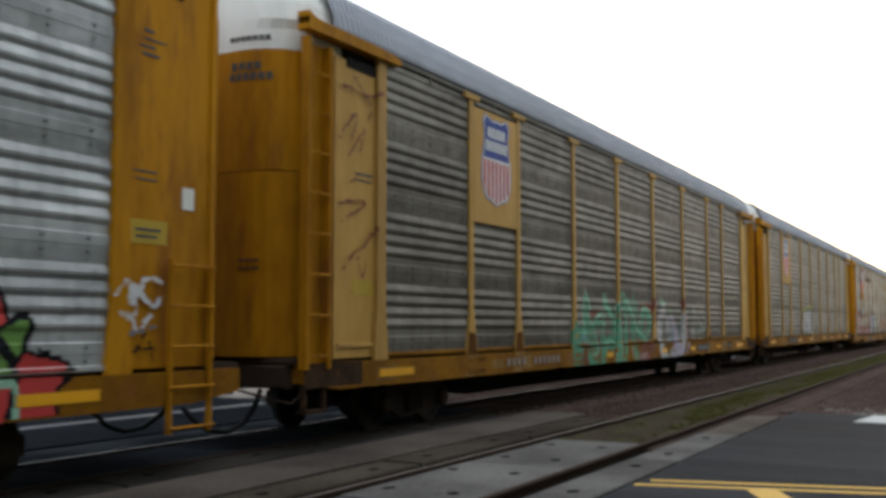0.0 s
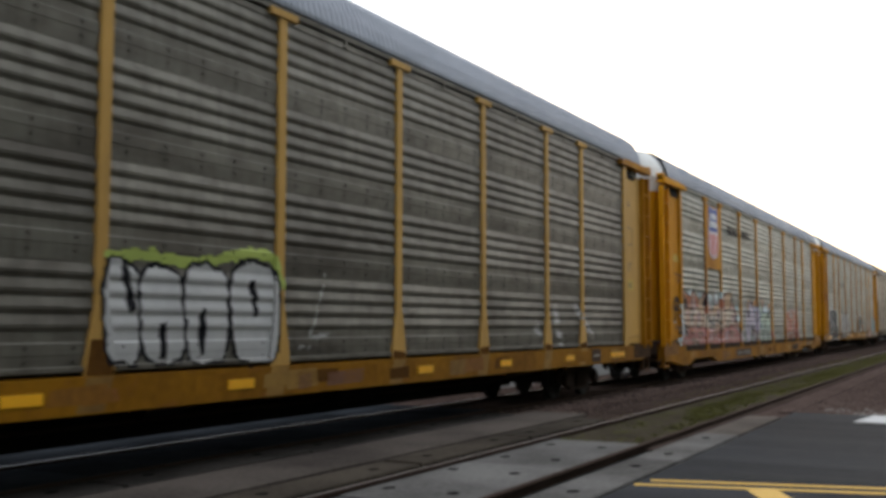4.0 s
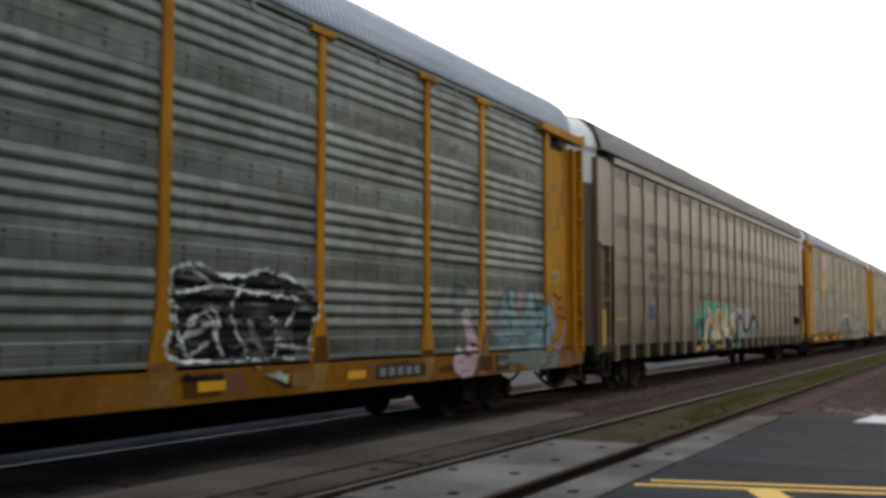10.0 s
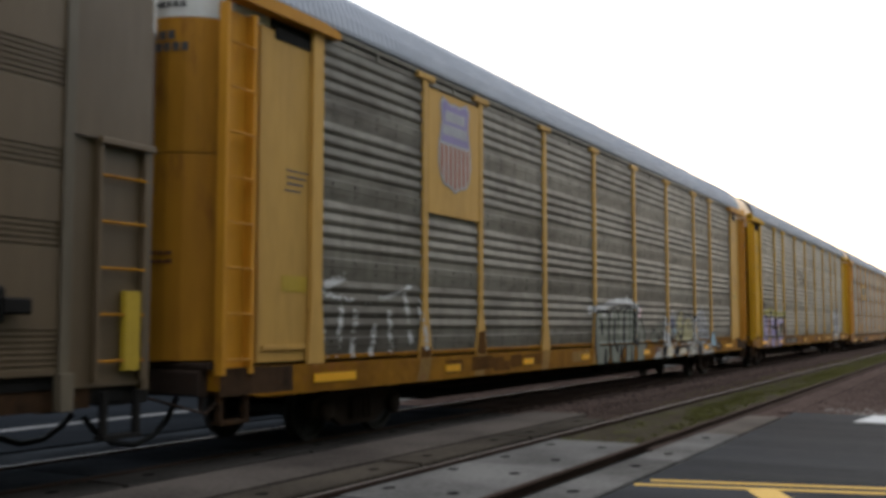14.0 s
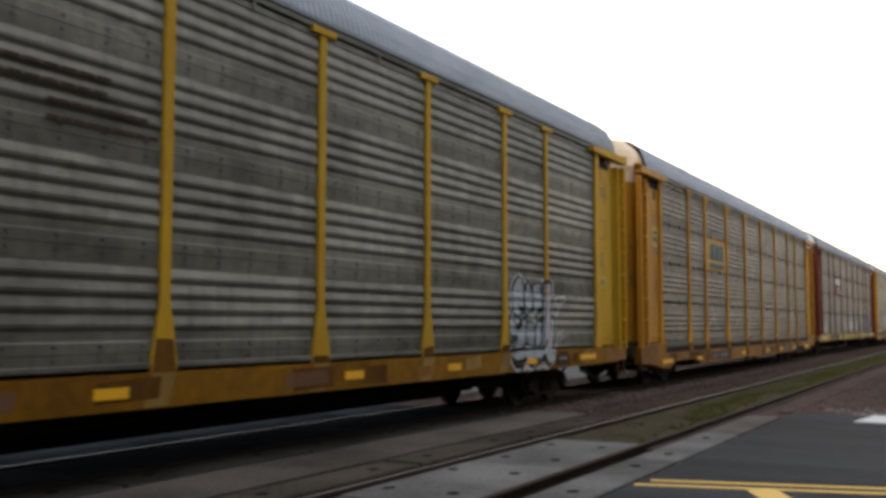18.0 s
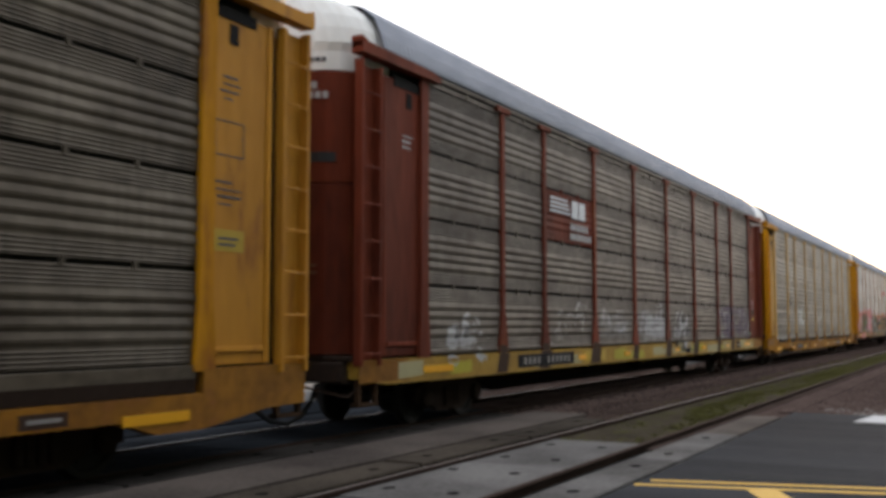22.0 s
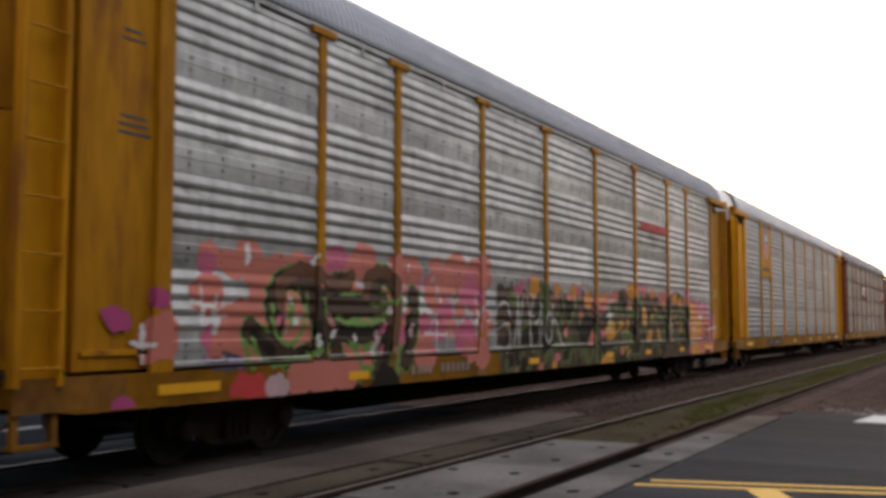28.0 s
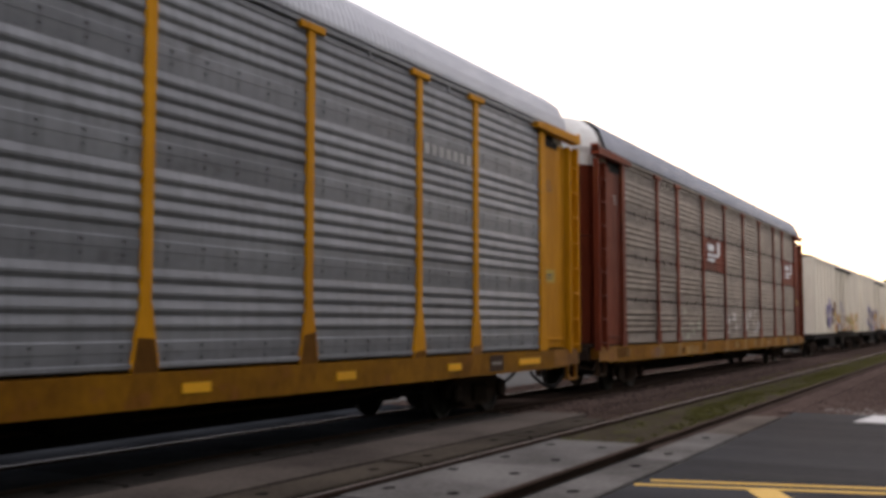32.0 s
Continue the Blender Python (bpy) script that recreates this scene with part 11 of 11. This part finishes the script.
    g.stroke('leaf', 0.07, [1.76, 1.85, 1.82, 1.51, 2.1, 1.37, 2.39, 1.57, 2.45, 2.01])
    g.stroke('leaf', 0.07, [1.39, 1.44, 1.61, 1.17, 2.16, 1.15, 2.76, 1.28])
    g.stroke('leaf', 0.07, [3.15, 1.72, 3.7, 1.61, 4.44, 1.73])
    g.stroke('leaf', 0.07, [3.98, 1.89, 4.6, 1.94, 4.84, 2.07])
    g.stroke('leaf', 0.07, [3.56, 1.26, 3.7, 1.03, 3.99, 1.02])
    g.stroke('white', 0.05, [-0.39, 1.62, -0.38, 1.22])
    g.stroke('white', 0.05, [-0.54, 1.42, -0.22, 1.42])
    g.stroke('white', 0.05, [0.74, 1.92, 0.75, 1.49])
    g.stroke('white', 0.05, [0.56, 1.7, 0.93, 1.71])
    g.stroke('white', 0.05, [5.88, 1.78, 5.88, 1.18])
    g.stroke('white', 0.05, [5.52, 1.48, 6.25, 1.47])
    g.stroke('white', 0.05, [0.5, 2.05, 0.51, 1.63])
    g.stroke('white', 0.05, [0.33, 1.84, 0.69, 1.84])
    g.stroke('plum', 0.05, [0.64, 1.17, 0.75, 1.25, 0.9, 1.19, 0.99, 1.27])
    g.stroke('plum', 0.05, [0.66, 1.11, 0.9, 1.13, 1.2, 1.11])
    g.stroke('plum', 0.05, [0.9, 1.29, 1.19, 1.22, 1.21, 1.15])


def paint_31(g):
    g.stroke('palegrey', 0.06, [8.62, 1.75, 8.57, 1.91, 8.39, 2.01, 8.18, 1.97, 8.02, 1.82, 7.96, 1.64, 8.03, 1.52, 8.2, 1.56, 8.36, 1.61, 8.54, 1.59, 8.65, 1.47, 8.64, 1.3, 8.52, 1.17, 8.35, 1.14, 8.14, 1.2, 7.96, 1.3])
    g.stroke('palegrey', 0.06, [8.78, 1.26, 8.94, 1.7, 8.97, 2.1])
    g.stroke('palegrey', 0.06, [8.97, 2.1, 8.99, 1.3])
    g.stroke('palegrey', 0.06, [9, 1.27, 9.12, 1.7, 9.21, 2.11])
    g.stroke('palegrey', 0.06, [9.39, 2.12, 9.54, 1.85, 9.71, 2.13])
    g.stroke('palegrey', 0.06, [9.54, 1.85, 9.58, 1.1])
    g.stroke('palegrey', 0.06, [9.46, 1.82, 9.67, 1.79])
    g.stroke('palegrey', 0.06, [9.79, 1.61, 10.06, 1.83, 10.05, 2.08])
    g.stroke('palegrey', 0.06, [10.05, 2.05, 10, 1.24])
    g.stroke('palegrey', 0.06, [10.5, 1.8, 10.31, 1.8, 10.19, 1.58, 10.23, 1.36, 10.37, 1.29, 10.49, 1.32])
    g.stroke('palegrey', 0.06, [10.63, 2, 10.59, 1.22])
    g.stroke('palegrey', 0.06, [10.61, 1.64, 10.76, 1.71, 10.92, 1.51, 11.08, 1.27, 11.25, 1.17])


def paint_32(g):
    g.cloud(['palegrey'], 10.6, 16.0, 1.2, 2.1, 40, 0.14, 21)
    g.cloud(['sage'], 4.8, 7.0, 1.3, 2.0, 10, 0.12, 22)


def paint_33(g):
    g.cloud(['violet', 'navy', 'lilac', 'brown'], 6.0, 12.5, 1.25, 2.7, 40, 0.30, 55)
    g.cloud(['yellow', 'khaki', 'orange'], 9.0, 19.5, 1.2, 2.2, 36, 0.28, 65)
    g.cloud(['brown', 'terracotta'], 8.0, 16.0, 1.3, 2.4, 18, 0.2, 75)


def paint_34(g):
    g.cloud(['violet', 'navy', 'lilac', 'brown'], 4.5, 11.5, 1.25, 2.7, 40, 0.30, 56)
    g.cloud(['yellow', 'khaki', 'orange'], 9.0, 17.5, 1.2, 2.2, 36, 0.28, 66)
    g.cloud(['brown', 'terracotta'], 8.0, 16.0, 1.3, 2.4, 18, 0.2, 76)


def paint_35(g):
    g.cloud(['violet', 'navy', 'lilac', 'brown'], 3.0, 10.5, 1.25, 2.7, 40, 0.30, 57)
    g.cloud(['yellow', 'khaki', 'orange'], 9.0, 15.5, 1.2, 2.2, 36, 0.28, 67)
    g.cloud(['brown', 'terracotta'], 8.0, 16.0, 1.3, 2.4, 18, 0.2, 77)


WEAR = {paint_2: 0.2, paint_3: 0.15, paint_4: 0.18, paint_5: 0.14, paint_7: 0.5, paint_8: 0.05, paint_10: 0.10, paint_11: 0.30, paint_13: 0.2, paint_14: 0.3, paint_15: 0.15, paint_17: 0.45,
        paint_18: 0.5, paint_20: 0.2, paint_22: 0.15, paint_23: 0.5, paint_24: 0.4, paint_25: 0.4, paint_26: 0.28, paint_27: 0.4, paint_29: 0.2, paint_32: 0.5}
for index, name, label, sketch in (
        (1, 'graffiti', 'red and green painted graffiti with black outline', paint_1),
        (1, 'graffiti_tag', 'scribbled white tag', paint_2),
        (2, 'graffiti_tag', 'rust-red scribbled tag', paint_3),
        (2, 'graffiti', 'mint green lettering graffiti over red fading', paint_4),
        (2, 'graffiti', 'pale lilac faded graffiti letters', paint_5),
        (3, 'graffiti', 'grey bubble graffiti with black outline and lime edge', paint_6),
        (3, 'graffiti_tag', 'thin pale scribbles', paint_7),
        (4, 'graffiti', 'long cream, salmon and black wildstyle graffiti', paint_8),
        (4, 'graffiti_tag', 'black round sprayed tag', paint_9),
        (4, 'graffiti', 'lilac and ice-blue graffiti letters with orange tips', paint_10),
        (4, 'graffiti', 'brick-red graffiti with white outlines', paint_11),
        (5, 'graffiti', 'black bubble-letter graffiti with white outline', paint_12),
        (5, 'graffiti', 'grey and black block-letter graffiti', paint_13),
        (5, 'graffiti', 'small dark grey sprayed graffiti', paint_14),
        (5, 'graffiti', 'sky-blue bubble graffiti on pale pink haze', paint_15),
        (6, 'graffiti', 'green, yellow and navy graffiti piece', paint_16),
        (7, 'graffiti_tag', 'pale grey faded tags', paint_17),
        (7, 'graffiti', 'faded whitish sprayed patch', paint_18),
        (7, 'graffiti', 'pale moss-grey bubble letters with black outline', paint_19),
        (7, 'graffiti', 'grey, blue and khaki graffiti letters', paint_20),
        (8, 'graffiti', 'violet and black letters on a yellow haze', paint_21),
        (8, 'graffiti', 'silver bubble letters with black outline', paint_22),
        (9, 'graffiti_tag', 'thin pale scribbles', paint_23),
        (10, 'graffiti_tag', 'chalky pale scribbled letters', paint_24),
        (10, 'graffiti', 'chalky white sprayed letters', paint_25),
        (10, 'graffiti', 'chalky white rounded graffiti with black outline', paint_26),
        (10, 'graffiti', 'dark plum faded graffiti with chalky lines', paint_27),
        (11, 'graffiti_tag', 'black looping tag high on the end plate', paint_28),
        (11, 'graffiti', 'white flower-like graffiti and faded grey letters', paint_29),
        (12, 'graffiti', 'pink, camouflage and orange full-length graffiti', paint_30),
        (12, 'graffiti_tag', 'white brushed letters over the camouflage', paint_31),
        (14, 'graffiti', 'pale faded sprayed patches', paint_32),
        (15, 'graffiti', 'purple and yellow sprayed graffiti', paint_33),
        (16, 'graffiti', 'purple and yellow sprayed graffiti', paint_34),
        (17, 'graffiti', 'purple and yellow sprayed graffiti', paint_35)):
    spray(index, name, label, sketch, WEAR.get(sketch, 0.0))


# ------------------------------------------------------------------ ballast stones, grass, ties, trees
def stones(name, zones, count, seed, label, lo=0.02, hi=0.045, material=M_STONE):
    """Loose crushed stones, joined; each a small irregular lump."""
    r = random.Random(seed)
    base = [(1, 0, 0), (-1, 0, 0), (0, 1, 0), (0, -1, 0), (0, 0, 1), (0, 0, -1)]
    tri = [(0, 2, 4), (2, 1, 4), (1, 3, 4), (3, 0, 4), (2, 0, 5), (1, 2, 5), (3, 1, 5), (0, 3, 5)]
    v, f = [], []
    for _ in range(count):
        x0, x1, y0, y1, z = r.choice(zones)
        x = r.uniform(x0, x1)
        y = y0 + (y1 - y0) * r.random() ** 2.2
        s = r.uniform(lo, hi)
        a = r.uniform(0, 6.28)
        c, d = math.cos(a), math.sin(a)
        n = len(v)
        for bx, by, bz in base:
            k = s * r.uniform(0.7, 1.3)
            px, py, pz = bx * k, by * k * 0.8, bz * k * 0.7
            v.append((x + px * c - py * d, y + px * d + py * c, z + pz + s * 0.2))
        f += [(i + n, j + n, k2 + n) for i, j, k2 in tri]
    ob = solid_raw(name, v, f, material)
    return tagged(ob, label, "ballast", kind="stuff")


def solid_raw(name, v, f, material):
    return new(name, mesh_of(name, v, f, material))


stones("ballast_stones", [(-8.3, -5.95, 13.5, 60, -0.10), (-8.3, -7.2, 13.5, 60, -0.075), (-3.9, -3.4, 18.8, 60, -0.075), (-3.3, -0.5, 19.9, 60, -0.07), (-3.3, -0.5, 19.9, 45, -0.07), (-11.5, -10.1, 17.7, 60, -0.08)], 24000, 5, "scattered reddish-grey crushed ballast stones")
stones("verge_gravel", [(-3.6, -1.2, 19.75, 20.5, -0.03), (-3.2, 0.5, 19.7, 21.5, -0.03)], 900, 6, "pale loose gravel along the edge of the asphalt", 0.025, 0.06)
stones("pale_chippings", [(-2.9, -0.9, 19.75, 20.9, -0.02), (-2.2, -0.6, 19.7, 20.2, -0.02)], 260, 16, "scattered pale stone chips beside the asphalt", 0.02, 0.05, M_CHIP)


def grass(name, zones, count, seed, label, tall=0.10):
    r = random.Random(seed)
    v, f = [], []
    for _ in range(count):
        x0, x1, y0, y1, z = r.choice(zones)
        x, y = r.uniform(x0, x1), y0 + (y1 - y0) * r.random() ** 1.6
        if noise.noise(Vector((x * 1.3, y * 0.35, 2.0))) + r.uniform(-0.5, 0.5) < 0.35 - 0.03 * (y - 14):
            continue
        for _ in range(5):
            a, h, w = r.uniform(0, 6.28), tall * r.uniform(0.5, 1.3), r.uniform(0.006, 0.012)
            bx, by = x + r.uniform(-0.06, 0.06), y + r.uniform(-0.06, 0.06)
            dx, dy = math.cos(a), math.sin(a)
            n = len(v)
            v += [(bx - dy * w, by + dx * w, z), (bx + dy * w, by - dx * w, z), (bx + dx * h * 0.5, by + dy * h * 0.5, z + h)]
            f.append((n, n + 1, n + 2))
    ob = solid_raw(name, v, f, M_GRASS)
    return tagged(ob, label, "grass", kind="stuff")


grass("track_grass", [(-5.55, -4.4, 13.7, 75, -0.052), (-5.3, -4.5, 18, 75, -0.052), (-5.2, -4.45, 16, 40, -0.052)], 9000, 8, "low patchy green grass growing between the rails", 0.032)
grass("side_grass", [(-6.6, -5.95, 14.0, 60, -0.09)], 1200, 9, "thin dry weeds beside the rail", 0.035)

service = solid("service_strip", box_data(-15.5, -11.7, 17.6, 700, -0.30, -0.10), M_PALE_GRAVEL)
tagged(service, "pale gravel strip behind the main track", "gravel", kind="structure")


def far_marking(name, x0, x1, y0, y1, material, label):
    ob = solid(name, box_data(x0, x1, y0, y1, -0.0125, -0.008), material)
    return tagged(ob, label, "road marking", kind="structure")


far_marking("stop_line_far", -13.5, -13.25, 8.0, 16.8, M_WORN_WHITE, "white stop line on the road behind the train")
far_marking("yellow_line_far_1", -40, -11.6, 5.55, 5.66, M_ROAD_YELLOW, "yellow centre line on the road behind the train")
far_marking("yellow_line_far_2", -40, -11.6, 5.85, 5.96, M_ROAD_YELLOW, "yellow centre line on the road behind the train")


def tree(x, y, height, crown, seed):
    """Tapered trunk, limbs, and a crown of many small leaves in clumps."""
    r = random.Random(seed)
    root = tagged(empty("tree", x, y, -0.3), "broad leafy green tree far beyond the tracks", "tree", "trees in the distance")
    chunks = [tube_data([(0, 0, 0), (0.1, 0, height * 0.2), (0.0, 0.15, height * 0.45), (0.2, 0.1, height * 0.7)], 0.28, 10)]
    tips = []
    for k in range(9):
        a, e = k * 2.4, r.uniform(0.35, 0.95)
        z0 = height * r.uniform(0.25, 0.5)
        tip = (crown * 0.75 * math.cos(a) * e, crown * 0.75 * math.sin(a) * e, height * r.uniform(0.55, 0.92))
        chunks.append(tube_data([(0.05, 0.05, z0), (tip[0] * 0.4, tip[1] * 0.4, (z0 + tip[2]) * 0.5), tip], 0.09, 6))
        tips.append(tip)
    solid("trunk", merged(*chunks), M_BARK, root, "brown trunk with limbs")
    v, f = [], []
    for tip in tips + [(0, 0, height * 0.9), (0.5, -0.4, height * 0.7), (-0.6, 0.5, height * 0.6)]:
        for _ in range(7):
            c = Vector(tip) + Vector((r.gauss(0, crown * 0.28), r.gauss(0, crown * 0.28), r.gauss(0, height * 0.07)))
            for _ in range(70):
                d = Vector((r.gauss(0, 1), r.gauss(0, 1), r.gauss(0, 0.75)))
                p = c + d.normalized() * crown * 0.20 * r.random() ** 0.4
                a = Vector((r.gauss(0, 1), r.gauss(0, 1), r.gauss(0, 1))).normalized() * 0.14
                b = a.orthogonal().normalized() * 0.09
                n = len(v)
                v += [tuple(p - a), tuple(p + b), tuple(p + a), tuple(p - b)]
                f.append((n, n + 1, n + 2, n + 3))
    crown_ob = solid_raw("crown", v, f, M_LEAF)
    crown_ob.parent = root
    crown_ob["label"] = "crown of small green leaves"
    return root


for k, (x, y, h, c) in enumerate(((-16.0, 140, 7.6, 3.0), (-11.5, 152, 8.0, 3.2), (-9.0, 165, 7.5, 3.0))):
    tree(x, y, h, c, 30 + k)


def tree_belt(name, line, height, seed, label):
    """An added, unseen belt that closes the place behind the road, out of the picture, and blocks low sky light: a
    lumpy bank of foliage.
    """
    r = random.Random(seed)
    v, f = [], []
    n = max(20, int(1.0 * math.hypot(line[1][0] - line[0][0], line[1][1] - line[0][1]) / 1.5))
    for i in range(n + 1):
        t = i / n
        x, y = line[0][0] + t * (line[1][0] - line[0][0]), line[0][1] + t * (line[1][1] - line[0][1])
        top = height * (0.75 + 0.35 * noise.noise(Vector((i * 0.45, seed, 0))) + r.uniform(-0.06, 0.06))
        for k, (d, z) in enumerate(((-2.5, -0.3), (-3.2, 0.4), (-2.4, 0.75), (0.0, 1.0), (2.4, 0.75), (3.2, 0.4), (2.5, -0.3))):
            off = d + r.uniform(-0.5, 0.5)
            v.append((x + off, y + off, top * z if z > 0 else -0.3))
    for i in range(n):
        for k in range(6):
            a = i * 7 + k
            f.append((a, a + 1, a + 8, a + 7))
    ob = solid_raw(name, v, f, M_LEAF)
    return tagged(ob, label, "trees", kind="stuff")


# added out of view to darken reflections and the lower car sides
tree_belt("tree_belt", ((15.0, 130), (15.0, 24)), 13.0, 4, "belt of green trees beside the tracks")
tree_belt("tree_belt", ((8.0, 19), (8.0, -60)), 20.0, 1, "dense belt of green trees along the road")
tree_belt("tree_belt", ((9, -62), (3, -62)), 13.0, 2, "dense belt of green trees along the road")
tree_belt("tree_belt", ((-18, -62), (-90, -62)), 13.0, 3, "dense belt of green trees beyond the tracks")


def motions():
    """The train rolls by; wheels turn while they are near the crossing."""
    times = [i * 1.0 for i in range(33)]
    for index, car in CARS.items():
        sh = SHIFTS.get(index, 0.0)
        walk(car, [(t, pose(TRACK_X, car_y(index, t, sh), 0)) for t in times])
    for w, dy, index, sh in WHEELSETS:
        base = w.matrix_basis.translation.copy()
        near = [k / FPS for k in range(0, 961) if -6.0 < car_y(index, k / FPS, sh) + dy < 34.0]
        spin = lambda t: pose(base.x, base.y, base.z, math.degrees(rolled(t) / WHEEL_R) % 360.0, 0, 0)
        if not near:
            walk(w, [(0.0, spin(0.0)), (32.0, spin(0.0))])
            continue
        rows = [(t, spin(t)) for t in near]
        if near[0] > 0:
            rows.insert(0, (0.0, spin(near[0])))
        if near[-1] < 31.99:
            rows.append((32.0, spin(near[-1])))
        walk(w, rows)


motions()
